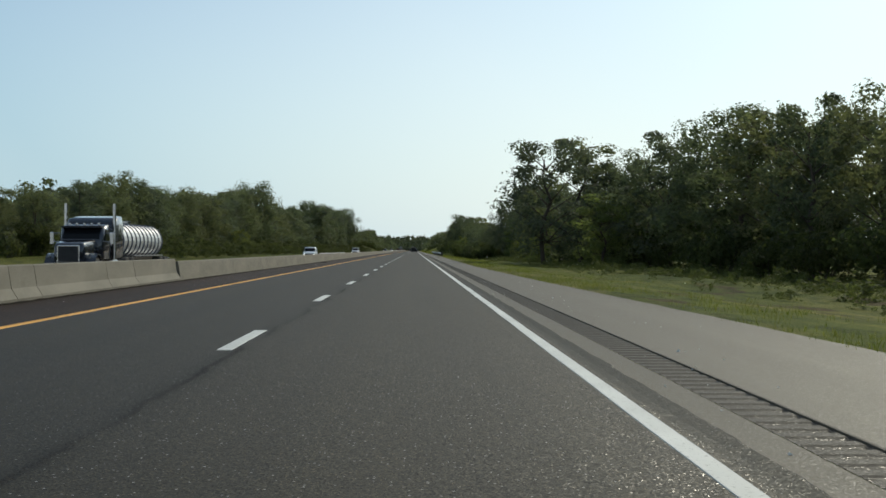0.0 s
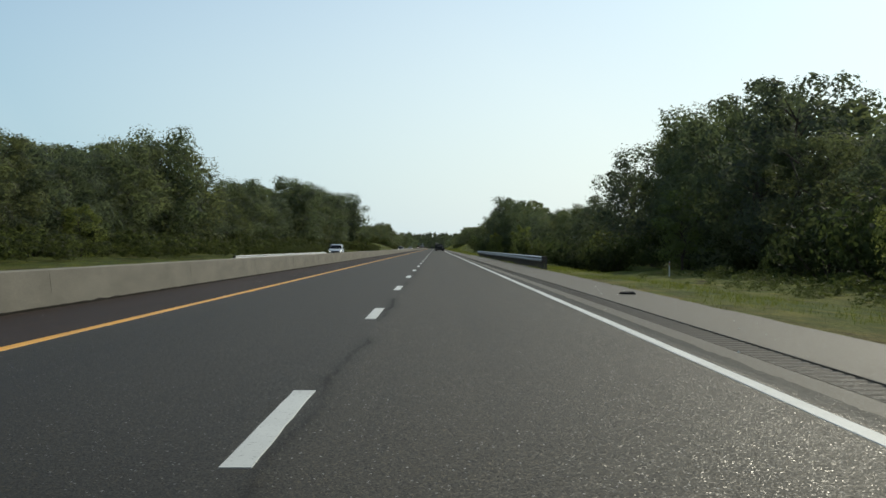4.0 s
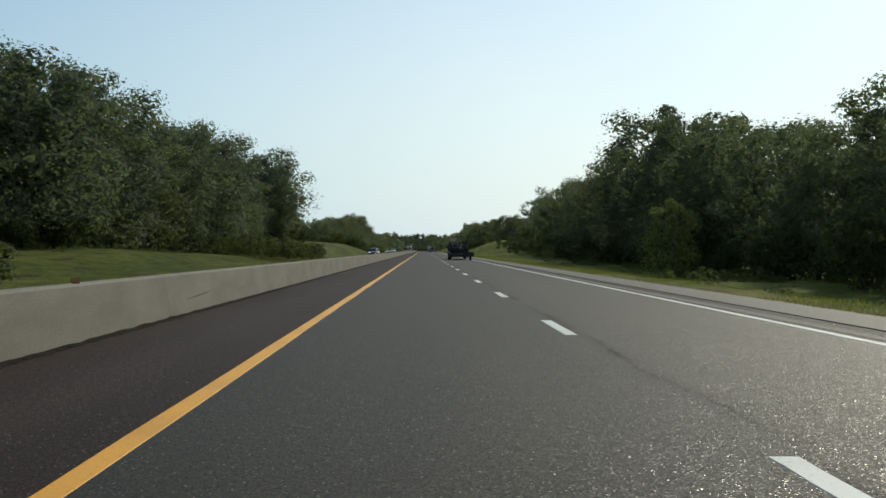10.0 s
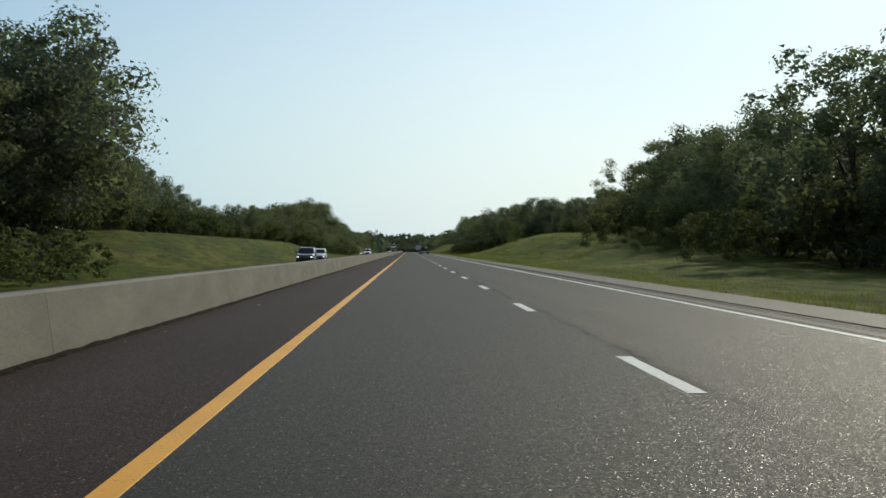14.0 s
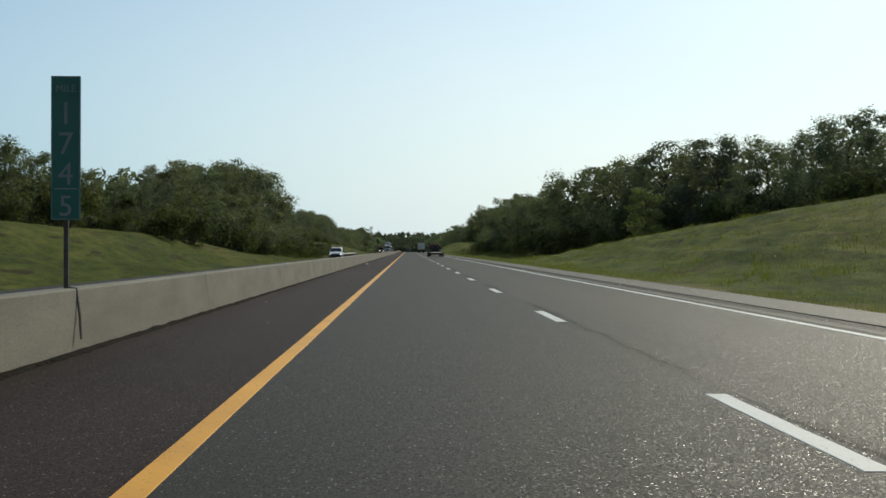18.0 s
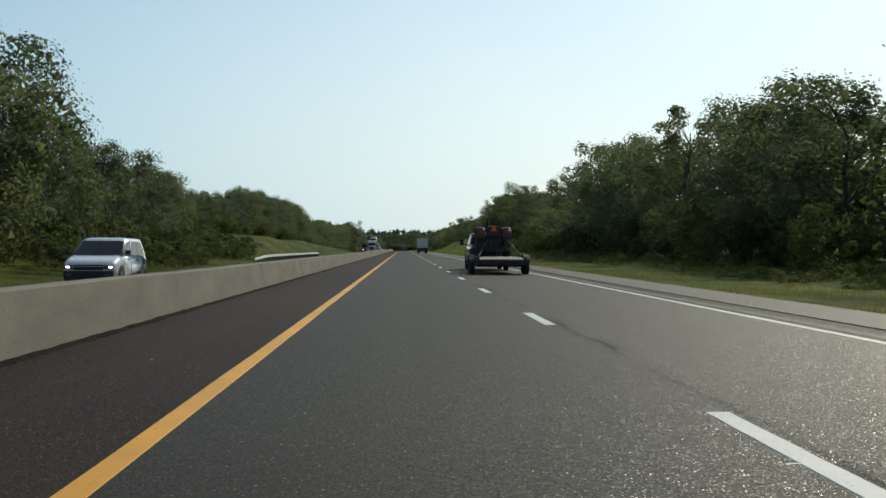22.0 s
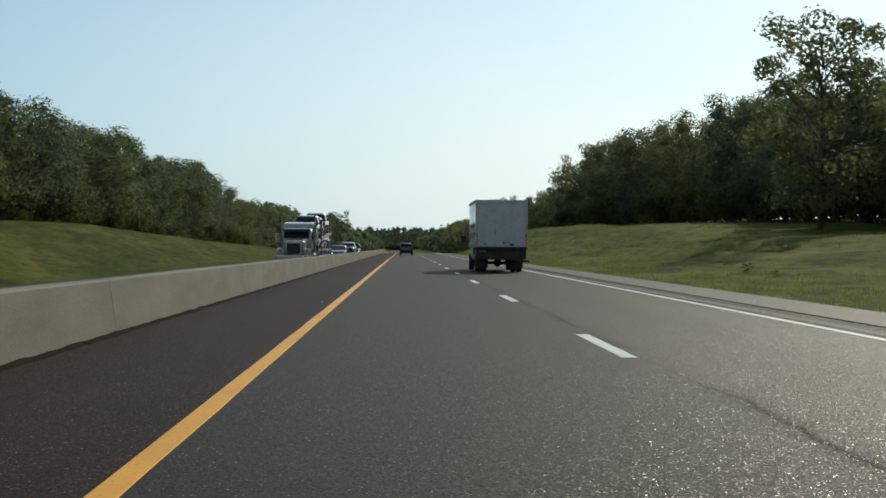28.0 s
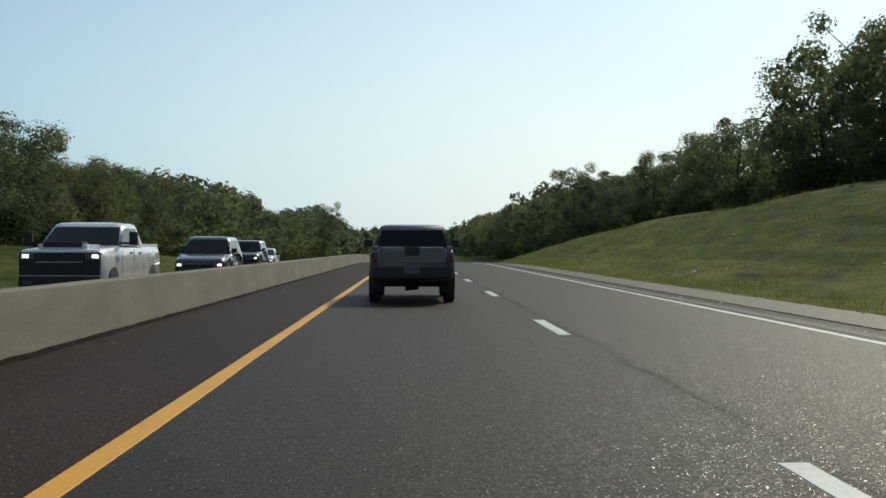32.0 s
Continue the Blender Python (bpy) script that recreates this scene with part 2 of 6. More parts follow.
def turf(name):
    """Rough-cut grass: wide patches, streaks along the bank, yellowed and lush spots."""
    m, nt, b = nodes_of(name, 0.9, 0.0, 0.06)
    wide = ramp(nt, noise_tex(nt, 0.16, 5.0, 0.65, (1, 0.35, 1.6)), (0.34, (0.049, 0.069, 0.010)), (0.50, (0.090, 0.107, 0.019)), (0.64, (0.142, 0.138, 0.036)))
    mid = ramp(nt, noise_tex(nt, 1.1, 5.0, 0.7, (1, 0.3, 1.8)), (0.32, (0.42, 0.52, 0.4)), (0.5, (1, 1, 1)), (0.70, (1.5, 1.38, 1.2)))
    small = noise_tex(nt, 11.0, 3.0, 0.7, (1, 0.6, 1))
    fine = ramp(nt, small, (0.3, (0.6, 0.6, 0.6)), (0.7, (1.35, 1.35, 1.3)))
    sep = nt.nodes.new("ShaderNodeSeparateXYZ")
    nt.links.new(coords(nt), sep.inputs[0])
    near = nt.nodes.new("ShaderNodeMapRange")             # dry, gritty first metre beside the shoulder
    near.inputs["From Min"].default_value, near.inputs["From Max"].default_value = 1.7, 0.2
    off = nt.nodes.new("ShaderNodeMath")
    off.operation = "SUBTRACT"
    off.inputs[1].default_value = 6.6
    nt.links.new(sep.outputs[0], off.inputs[0])
    gap = nt.nodes.new("ShaderNodeMath")
    gap.operation = "ABSOLUTE"
    nt.links.new(off.outputs[0], gap.inputs[0])
    nt.links.new(gap.outputs[0], near.inputs["Value"])
    dry = mixed(nt, 1.0, near.outputs[0], ramp(nt, noise_tex(nt, 0.9, 4.0, 0.7, (1, 0.4, 1)), (0.40, (0, 0, 0)), (0.62, (0.8, 0.8, 0.8))), "MULTIPLY")
    wide = mixed(nt, dry, wide, (0.150, 0.112, 0.045))
    bare = ramp(nt, noise_tex(nt, 0.9, 4.0, 0.6, (0.75, 0.20, 1.5)), (0.58, (0, 0, 0)), (0.66, (0.85, 0.85, 0.85)))   # earth showing through in streaks
    wide = mixed(nt, bare, wide, (0.060, 0.042, 0.020))
    c = mixed(nt, 1.0, mixed(nt, 1.0, wide, mid, "MULTIPLY"), fine, "MULTIPLY")
    beyond = nt.nodes.new("ShaderNodeMath")                # dulled beyond the opposite carriageway: its weaker scatter of sunlight put into the colour
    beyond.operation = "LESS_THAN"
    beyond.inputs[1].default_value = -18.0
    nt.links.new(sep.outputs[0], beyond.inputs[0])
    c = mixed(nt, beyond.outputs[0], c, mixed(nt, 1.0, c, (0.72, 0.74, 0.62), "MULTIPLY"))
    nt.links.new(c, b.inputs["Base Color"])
    bumped(nt, b, small, 0.8, 0.12)
    return m


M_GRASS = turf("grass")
M_BLADE = leafy("grass_blade", (0.070, 0.090, 0.014), (0.165, 0.160, 0.045), 0.1)
M_LEAF = leafy("leaves", (0.084, 0.098, 0.068), (0.114, 0.128, 0.086), 0.18)
M_LEAF_B = leafy("bush_leaves", (0.036, 0.047, 0.022), (0.074, 0.087, 0.042))
M_LEAF_C = leafy("pale_leaves", (0.105, 0.125, 0.052), (0.155, 0.172, 0.078), 0.15)
M_WEED = leafy("weed_leaves", (0.062, 0.076, 0.026), (0.125, 0.134, 0.052), 0.2)
M_FLOWER = leafy("pale_flowers", (0.40, 0.40, 0.26), (0.62, 0.60, 0.48), 0.1)
M_BARK = rough_stuff("bark", (0.045, 0.036, 0.028), (0.11, 0.09, 0.07), 3.0, 25.0, 0.95, 0.8, stretch=(1, 1, 0.2))
M_ZINC = plain("galvanised_steel", (0.36, 0.37, 0.38), 0.5, 0.7)
M_CRACK = rough_stuff("open_crack", (0.004, 0.0035, 0.003), (0.010, 0.009, 0.008), 8.0, 90.0, 0.95, 0.3, spec=0.05)
M_POST = rough_stuff("weathered_post", (0.055, 0.048, 0.042), (0.11, 0.10, 0.09), 2.0, 30.0, 0.9, 0.4)


# ---- building blocks ----
def mesh_of(name, verts, faces, material, smooth=False):
    me = bpy.data.meshes.new(name)
    me.from_pydata([tuple(v) for v in verts], [], [tuple(f) for f in faces])
    me.materials.append(material)
    if smooth:
        me.shade_smooth()
    me.update()
    return me


def part(name, bm, material, parent=None, label="", smooth=False):
    """Links a bmesh (or a mesh) as one object under a thing or a part."""
    if isinstance(bm, bmesh.types.BMesh):
        me = bpy.data.meshes.new(name)
        bm.to_mesh(me)
        bm.free()
        me.materials.append(material)
        if smooth:
            me.shade_smooth()
    else:
        me = bm
    ob = new(name, me)
    if parent:
        ob.parent = parent
    if label:
        ob["label"] = label
    return ob


def thing(name, label, category, group="", kind=""):
    return tagged(new(name), label, category, group, kind)


def box(bm, x0, x1, y0, y1, z0, z1, bevel=0.0, m=None):
    r = bmesh.ops.create_cube(bm, size=1.0)["verts"]
    bmesh.ops.transform(bm, matrix=Matrix.Translation(((x0 + x1) / 2, (y0 + y1) / 2, (z0 + z1) / 2)) @ Matrix.Diagonal((x1 - x0, y1 - y0, z1 - z0, 1)), verts=r)
    if bevel:
        edges = list({e for v in r for e in v.link_edges})
        out = bmesh.ops.bevel(bm, geom=edges, offset=bevel, segments=2, affect="EDGES", profile=0.7)
        r = out["verts"]
    if m is not None:
        bmesh.ops.transform(bm, matrix=m, verts=r)
    return bm


def boxed(x0, x1, y0, y1, z0, z1, bevel=0.0, m=None):
    return box(bmesh.new(), x0, x1, y0, y1, z0, z1, bevel, m)


def rod(bm, a, b, r0, r1=None, seg=8):
    """A round bar from a to b, tapered from r0 to r1."""
    a, b = Vector(a), Vector(b)
    q = (b - a).to_track_quat("Z", "Y").to_matrix().to_4x4()
    bmesh.ops.create_cone(bm, cap_ends=True, segments=seg, radius1=r0, radius2=r0 if r1 is None else r1, depth=(b - a).length,
                          matrix=Matrix.Translation((a + b) / 2) @ q)
    return bm


def rodded(a, b, r0, r1=None, seg=8):
    return rod(bmesh.new(), a, b, r0, r1, seg)


def strip(name, profile, y0, y1, material, step=0.0, smooth=False):
    """A profile of (x, z) points drawn along y."""
    n = max(1, int(round((y1 - y0) / step))) if step else 1
    verts, faces, k = [], [], len(profile)
    for i in range(n + 1):
        y = y0 + (y1 - y0) * i / n
        verts += [(x, y, z + dip(y)) for x, z in profile]
        if i:
            a = (i - 1) * k
            faces += [(a + j, a + j + 1, a + k + j + 1, a + k + j) for j in range(k - 1)]
    return mesh_of(name, verts, faces, material, smooth)


def smooth01(v):
    v = min(1.0, max(0.0, v))
    return v * v * (3 - 2 * v)


# ---- lie of the land ----
Y_END = 2900.0   # the straight ends below a wooded hill
BANK_R = ((-200, -0.3), (120, -0.3), (200, -0.5), (260, -0.9), (430, -0.6), (540, 0.2), (610, 2.4), (680, 3.9), (735, 2.6), (780, 0.5), (900, 0.5), (985, 1.0),
          (1030, 2.0), (1070, 3.4), (1150, 4.4), (1240, 3.4), (1330, 1.8), (1600, 1.0), (3000, 1.0))
BANK_L = ((-200, -0.4), (380, -0.3), (450, 1.0), (530, 0.0), (565, 0.4), (605, 2.9), (690, 3.0), (748, 2.7), (778, 1.6), (812, 0.3), (905, 0.0), (945, 2.4),
          (975, 3.4), (1030, 2.2), (1060, 2.9), (1120, 1.8), (1220, 0.6), (1600, 0.6), (3000, 0.6))
EDGE_R = ((-200, 27), (110, 25), (150, 23.5), (205, 23.5), (225, 27), (280, 26), (300, 21), (440, 22), (520, 20), (590, 22), (650, 30), (730, 30), (790, 18), (940, 19),
          (1000, 30), (1080, 32), (1250, 28), (3000, 26))
EDGE_L = ((-200, -44), (320, -43), (450, -36), (600, -33), (700, -35), (735, -28.5), (850, -28), (905, -29), (930, -35), (1000, -36), (1100, -38), (1200, -42), (3000, -40))
TALL_R = ((0, 8), (60, 9.4), (80, 12.2), (95, 12.6), (104, 11.5), (125, 11.5), (148, 8.5), (214, 8.8), (230, 15), (245, 17), (275, 16), (290, 11), (302, 8), (380, 8),
          (412, 11), (430, 10.8), (440, 12.3), (455, 13.8), (464, 16), (481, 15.4), (492, 11.5), (503, 10.8), (513, 12.6), (551, 13.5), (560, 10.5), (600, 13), (640, 13), (684, 11.2), (700, 12.6), (717, 11.8), (730, 12.6), (749, 13), (760, 14), (768, 13.4), (782, 14), (791, 13.2), (798, 10.3),
          (815, 10.8), (850, 11.6), (866, 11), (880, 13), (906, 12.6), (912, 11.5), (919, 7.5), (934, 7.6), (967, 10), (1000, 13), (1090, 17.5), (1130, 19), (1190, 19), (1197, 15), (1215, 14.5), (1244, 13.8), (1262, 12.4), (1286, 15),
          (1310, 15.5), (1384, 16.5), (1440, 14.5), (1534, 16), (3000, 17))
TALL_L = ((0, 8), (140, 8.3), (155, 9.7), (171, 12.3), (205, 13.8), (246, 13.8), (290, 15), (325, 20), (338, 20.5), (345, 18.5), (351, 14), (362, 12), (382, 15.4), (396, 16), (416, 14.2), (423, 12.6), (439, 15.2), (452, 20.5), (467, 21),
          (489, 18.2), (505, 18.4), (520, 19), (534, 21.5), (543, 20.0), (549, 13), (572, 12.5), (584, 20.0), (596, 23.6), (607, 22.5), (613, 13), (646, 11.4), (659, 10.7), (668, 10.7), (676, 8.5), (700, 9.5),
          (720, 9.7), (736, 8.2), (752, 8), (762, 10.8), (782, 13.4), (801, 14.0), (823, 15.8), (840, 16.6), (848, 13), (853, 11.2), (880, 11.3), (902, 11), (933, 11.3), (964, 10), (979, 10.5), (998, 14), (1013, 14.3),
          (1062, 16), (1078, 15.2), (1119, 16.8), (1143, 15.2), (1161, 16.5), (1187, 18), (1205, 15), (1218, 16), (1230, 13.5), (1250, 13.5), (1272, 14.7), (1300, 14), (1340, 15.9), (1389, 15), (1479, 13.5), (1590, 20), (3000, 20))


def along(table, y):
    return float(np.interp(y, [a for a, _ in table], [b for _, b in table]))


CREST_Y = np.arange(1160.0, 2921.0, 20.0)             # past here the motorway drops over a crest
CREST_Z = np.concatenate([[0.0], np.cumsum([-20 * min(0.022, max(0.0, (y + 10 - 1172) / 2500)) * (1 - smooth01((y - 1300) / 160)) for y in CREST_Y[:-1]])])


def dip(y):
    return float(np.interp(y, CREST_Y, CREST_Z))


def lowered(ob, x, y, z=0.0):
    """Sets a short straight piece on the road, tilted as the road falls."""
    ob.location = (x, y, z + dip(y))
    ob.rotation_euler.x = math.atan2(dip(y + 10) - dip(y), 10.0)


SHOULDER = ((-60, 7.9), (13, 7.6), (45, 6.9), (80, 6.45), (155, 6.55), (195, 6.85), (312, 6.85), (325, 6.4), (700, 6.5), (780, 6.7), (1000, 6.6), (1150, 6.4), (3000, 6.4))


def land(x, y):
    """Height of the ground."""
    if x >= 0:
        h = along(BANK_R, y)
        if x < 5.6:
            return -0.25 + dip(y) + 13 * smooth01((y - 2900) / 380)
        out = smooth01((x - 7.6) / (13.0 if h > 0 else 6.0))
        z = -0.085 + h * out + min(30, max(0, x - 20)) * (0.035 if h > 0 else -0.01)
    else:
        h = along(BANK_L, y)
        if x > -18.6:
            return -0.75 + dip(y) + 13 * smooth01((y - 2900) / 380)
        out = smooth01((-x - 19.0) / 10.0)
        z = -0.62 + (h + 0.6) * out + min(40, max(0, -x - 30)) * 0.03
    if abs(h) > 1 and abs(x) < 45:                        # slumped ledges along the cut slopes
        u = (h * out + 0.35 * noise.noise((x * 0.1, y * 0.03, 9.0)) + 0.12 * noise.noise((x * 0.4, y * 0.15, 9.0))) / 0.62
        u -= math.floor(u)
        z += 0.62 * (smooth01((u - 0.25) / 0.5) - u) * 0.75 * smooth01((abs(h) - 1) / 1.2) * smooth01(4 * out) * smooth01(4 - 4 * out)
    z += dip(y) + 13 * smooth01((y - 2900) / 380)
    far = smooth01((abs(x) - 9) / 6)
    return z + far * 0.35 * noise.noise((x * 0.11, y * 0.05, 3.0)) + far * 0.08 * noise.noise((x * 0.6, y * 0.5, 1.0))


xs = [-1500, -600, -250, -120, -80, -60, -50, -44, -40, -36, -33, -30, -28, -26, -24, -22, -20.5, -19.2, -18.5, -12, -6.4, 0, 5.5, 5.8, 6.4, 7.0, 7.6, 8.2, 8.8]
xs += [9.4 + 0.5 * i for i in range(24)] + [22, 23, 24, 25.5, 27, 30, 34, 40, 50, 70, 120, 250, 600, 1500]
ys = list(np.arange(-120, 1500, 2.5)) + list(np.arange(1500, Y_END, 25.0)) + [2940, 3000, 3060, 3120, 3180, 3240, 3300, 4200]
verts = [(x, y, land(x, y)) for y in ys for x in xs]
k = len(xs)
faces = [(j * k + i, j * k + i + 1, (j + 1) * k + i + 1, (j + 1) * k + i) for j in range(len(ys) - 1) for i in range(k - 1)]
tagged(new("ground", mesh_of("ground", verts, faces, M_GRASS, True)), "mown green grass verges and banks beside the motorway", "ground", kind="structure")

# ---- carriageways ----
Y0 = -60.0
road = tagged(new("road", strip("road", [(-3.68, -0.2), (-3.68, 0.0), (3.80, 0.0), (3.80, -0.2)], Y0, Y_END, M_ROAD, 20.0)),
              "worn grey asphalt motorway lanes with exposed stone", "road", kind="structure")
tagged(new("road_shoulder_inner", strip("road_shoulder_inner", [(-6.10, -0.2), (-6.10, -0.012), (-3.683, -0.001), (-3.683, -0.2)], Y0, Y_END, M_SHOULDER_L, 20.0)),
       "dark brownish asphalt shoulder beside the median barrier", "road shoulder", kind="structure")
verts, faces = [], []
n = int((1300 - Y0) / 0.10)
for i in range(n + 81):
    y = Y0 + 0.10 * i if i <= n else 1300.0 + 20.0 * (i - n)
    e = 4.05 - 0.09 * smooth01((y - 150) / 80) + 0.035 * noise.noise((0.0, y * 0.9, 3.0)) + 0.03 * noise.noise((2.0, y * 4.1, 3.0))
    d = dip(y)
    verts += [(3.803, y, d - 0.2), (3.803, y, d - 0.004), (3.9, y, d - 0.006 + 0.006 * noise.noise((4.0, y * 5.0, 1.0))), (e - 0.02, y, d + 0.002 + 0.006 * noise.noise((6.0, y * 6.0, 1.0))), (e, y, d - 0.010)]
    if i:
        a = 5 * i - 5
        faces += [(a + j, a + j + 1, a + j + 6, a + j + 5) for j in range(4)]
tagged(new("tar_seam", mesh_of("tar_seam", verts, faces, M_SEAM)),
       "rough dark asphalt seam outside the white edge line", "road seam", kind="structure")
tagged(new("road_shoulder_strip", strip("road_shoulder_strip", [(3.90, -0.2), (3.90, -0.0105), (4.352, -0.0105), (4.352, -0.2)], Y0, Y_END, M_SHOULDER_R, 20.0)),
       "pale asphalt strip between seam and rumble strip", "road shoulder", kind="structure")
def rumble_shift(y):
    return -0.12 * smooth01((y - 150) / 80)


verts, faces = [], []
edges = list(np.arange(Y0, 1500.0, 1.0)) + list(np.arange(1500.0, Y_END + 1, 20.0))
for i, y in enumerate(edges):
    d = rumble_shift(y)
    e = along(SHOULDER, y) + 0.07 * noise.noise((1.0, y * 0.4, 6.0)) + 0.05 * noise.noise((3.0, y * 1.9, 6.0))
    q = dip(y)
    verts += [(4.768 + d, y, q - 0.2), (4.770 + d, y, q + 0.004), (4.785 + d, y, q + 0.008), (5.6, y, q - 0.018), (e, y, q - 0.045), (e + 0.05, y, q - 0.3)]
    if i:
        a = 6 * i - 6
        faces += [(a + j, a + j + 1, a + j + 7, a + j + 6) for j in range(5)]
tagged(new("road_shoulder_outer", mesh_of("road_shoulder_outer", verts, faces, M_SHOULDER_R)),
       "pale grey asphalt shoulder with scattered grit", "road shoulder", kind="structure")
# milled grooves, one every 0.305 m, the ends ramped
verts, faces = [], []
y = Y0
while y < 1500.0:
    a = len(verts)
    d = rumble_shift(y)
    for dy, dz in ((0.0, 0.0), (0.06, 0.0), (0.09, -0.010), (0.15, -0.016), (0.21, -0.010), (0.24, 0.0), (0.305, 0.0)):
        q = dip(y + dy)
        verts += [(4.355 + d, y + dy, q - 0.008), (4.38 + d, y + dy, q - 0.008 + dz), (4.74 + d, y + dy, q - 0.009 + dz), (4.765 + d, y + dy, q - 0.009)]
    faces += [(a + 4 * r + c, a + 4 * r + c + 1, a + 4 * r + c + 5, a + 4 * r + c + 4) for r in range(6) for c in range(3)]
    y += 0.305
for y in np.arange(1500.0, Y_END, 20.0):
    a = len(verts)
    verts += [(x, v, dip(v) - 0.009) for v in (y, y + 20.0) for x in (4.235, 4.645)]
    faces.append((a, a + 1, a + 3, a + 2))
tagged(new("rumble_strip", mesh_of("rumble_strip", verts, faces, M_RUMBLE)), "milled rumble strip grooves along the asphalt shoulder", "rumble strip", kind="stuff")
opp = tagged(new("road_opposite", strip("road_opposite", [(-18.4, -0.75), (-18.4, -0.55), (-15.5, -0.42), (-11.7, -0.26), (-7.9, -0.13), (-6.5, -0.13), (-6.5, -0.6)], Y0, Y_END, M_ROAD, 20.0)),
             "grey asphalt carriageway of the opposing traffic", "road", kind="structure")


def line_mesh(name, x0, x1, y0, y1, z0, material, step=0.0, ragged=0.0):
    n = max(1, int((y1 - y0) / step)) if step else 1
    verts, faces = [], []
    for i in range(n + 1):
        y = y0 + (y1 - y0) * i / n
        w = ragged * random.uniform(-1, 1)
        u = ragged * random.uniform(-1, 1)
        q = z0 + dip(y)
        verts += [(x0 + w, y, q), (x0 + w + 0.004, y, q + 0.006), (x1 + u - 0.004, y, q + 0.006), (x1 + u, y, q)]
        if i:
            a = 4 * i - 4
            faces += [(a + j, a + j + 1, a + j + 5, a + j + 4) for j in range(3)]
    e = 4 * n
    faces += [(0, 3, 2, 1), (e, e + 1, e + 2, e + 3)]
    return mesh_of(name, verts, faces, material)


tagged(new("yellow_edge_line", line_mesh("yellow_edge_line", -3.735, -3.575, Y0, Y_END, -0.001, M_YELLOW, 2.0, 0.006)), "solid yellow painted edge line", "road marking", kind="structure")
tagged(new("white_edge_line", line_mesh("white_edge_line", 3.585, 3.735, Y0, Y_END, -0.001, M_WHITE, 2.0, 0.006)), "solid white painted edge line", "road marking", kind="structure")
tagged(new("yellow_edge_line", line_mesh("yellow_edge_line", -8.05, -7.90, Y0, Y_END, -0.133, M_YELLOW, 20.0)), "solid yellow edge line of the opposite carriageway", "road marking", kind="structure")
tagged(new("white_edge_line", line_mesh("white_edge_line", -15.40, -15.25, Y0, Y_END, -0.412, M_WHITE, 20.0)), "solid white edge line of the opposite carriageway", "road marking", kind="structure")
DASH0, CYCLE, DASH = 12.82, 12.19, 3.15
dash = line_mesh("lane_dash", -0.08, 0.09, 0.0, DASH, -0.001, M_WHITE, 0.35, 0.006)
for i in range(-5, 190):
    ob = part("lane_dash", dash, None, road)
    lowered(ob, 0, DASH0 + CYCLE * i)
dash = line_mesh("lane_dash", -0.07, 0.07, 0.0, DASH, -0.001, M_WHITE)
for i in range(0, 130):
    ob = part("lane_dash", dash, None, opp)
    lowered(ob, -11.66, 8 + CYCLE * i, -0.256)

# ---- median barrier: jersey-shaped concrete, precast first, then cast in long lengths ----
def barrier_mesh(length, top, seed, toe=True):
    """Jersey shape with a toe, or a plain single slope."""
    rnd = random.Random(seed)
    prof = [(0.30, -0.05), (0.30, 0.07), (0.17, 0.28), (0.095, top - 0.02), (0.075, top), (-0.075, top), (-0.095, top - 0.02), (-0.17, 0.28), (-0.30, 0.07), (-0.30, -0.35)]
    if not toe:
        prof = [(0.235, -0.05), (0.23, 0.01), (0.175, 0.40), (0.135, top - 0.02), (0.115, top), (-0.115, top), (-0.135, top - 0.02), (-0.175, 0.40), (-0.23, 0.01), (-0.235, -0.35)]
    n = 8
    verts, faces, k = [], [], len(prof)
    for i in range(n + 1):
        y = length * i / n
        for x, z in prof:
            verts.append((x + rnd.uniform(-1, 1) * 0.004, y, z + (rnd.uniform(-1, 1) * 0.004 if z > 0.2 else 0)))
        if i:
            a = (i - 1) * k
            faces += [(a + j, a + j + 1, a + k + j + 1, a + k + j) for j in range(k - 1)]
    faces += [tuple(range(k)), tuple(range(n * k + k - 1, n * k - 1, -1))]
    return mesh_of("barrier_segment", verts, faces, M_CONCRETE)


barrier = thing("median_barrier", "tan weathered concrete barrier dividing the motorway", "barrier", kind="structure")
BX = -6.24
y = -40.0
for i in range(18):
    length = (3.05, 7.3, 1.6, 5.9)[i % 4]
    if y + length > 40.5:
        length = 40.5 - y
    ob = part("barrier_segment", barrier_mesh(length - 0.025, 0.76, i), None, barrier)
    ob.location = (BX - 0.06, y, 0)
    y += length
    if y >= 40.4:
        break
shapes = [barrier_mesh(12.19 - 0.008, 0.675 + 0.004 * i, 50 + i, False) for i in range(4)]
while y < Y_END - 12:
    ob = part("barrier_segment", shapes[int(y) % 4], None, barrier)
    lowered(ob, BX, y)
    y += 12.19
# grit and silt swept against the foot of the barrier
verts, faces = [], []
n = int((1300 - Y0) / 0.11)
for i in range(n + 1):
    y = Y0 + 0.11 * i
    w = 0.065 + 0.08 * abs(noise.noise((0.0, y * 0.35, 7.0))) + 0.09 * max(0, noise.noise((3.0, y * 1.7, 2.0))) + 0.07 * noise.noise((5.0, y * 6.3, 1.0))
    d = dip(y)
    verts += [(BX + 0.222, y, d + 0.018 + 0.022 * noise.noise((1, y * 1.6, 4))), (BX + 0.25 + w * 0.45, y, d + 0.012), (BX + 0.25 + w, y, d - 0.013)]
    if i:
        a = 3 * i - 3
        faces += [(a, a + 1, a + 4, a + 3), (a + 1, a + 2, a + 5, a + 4)]
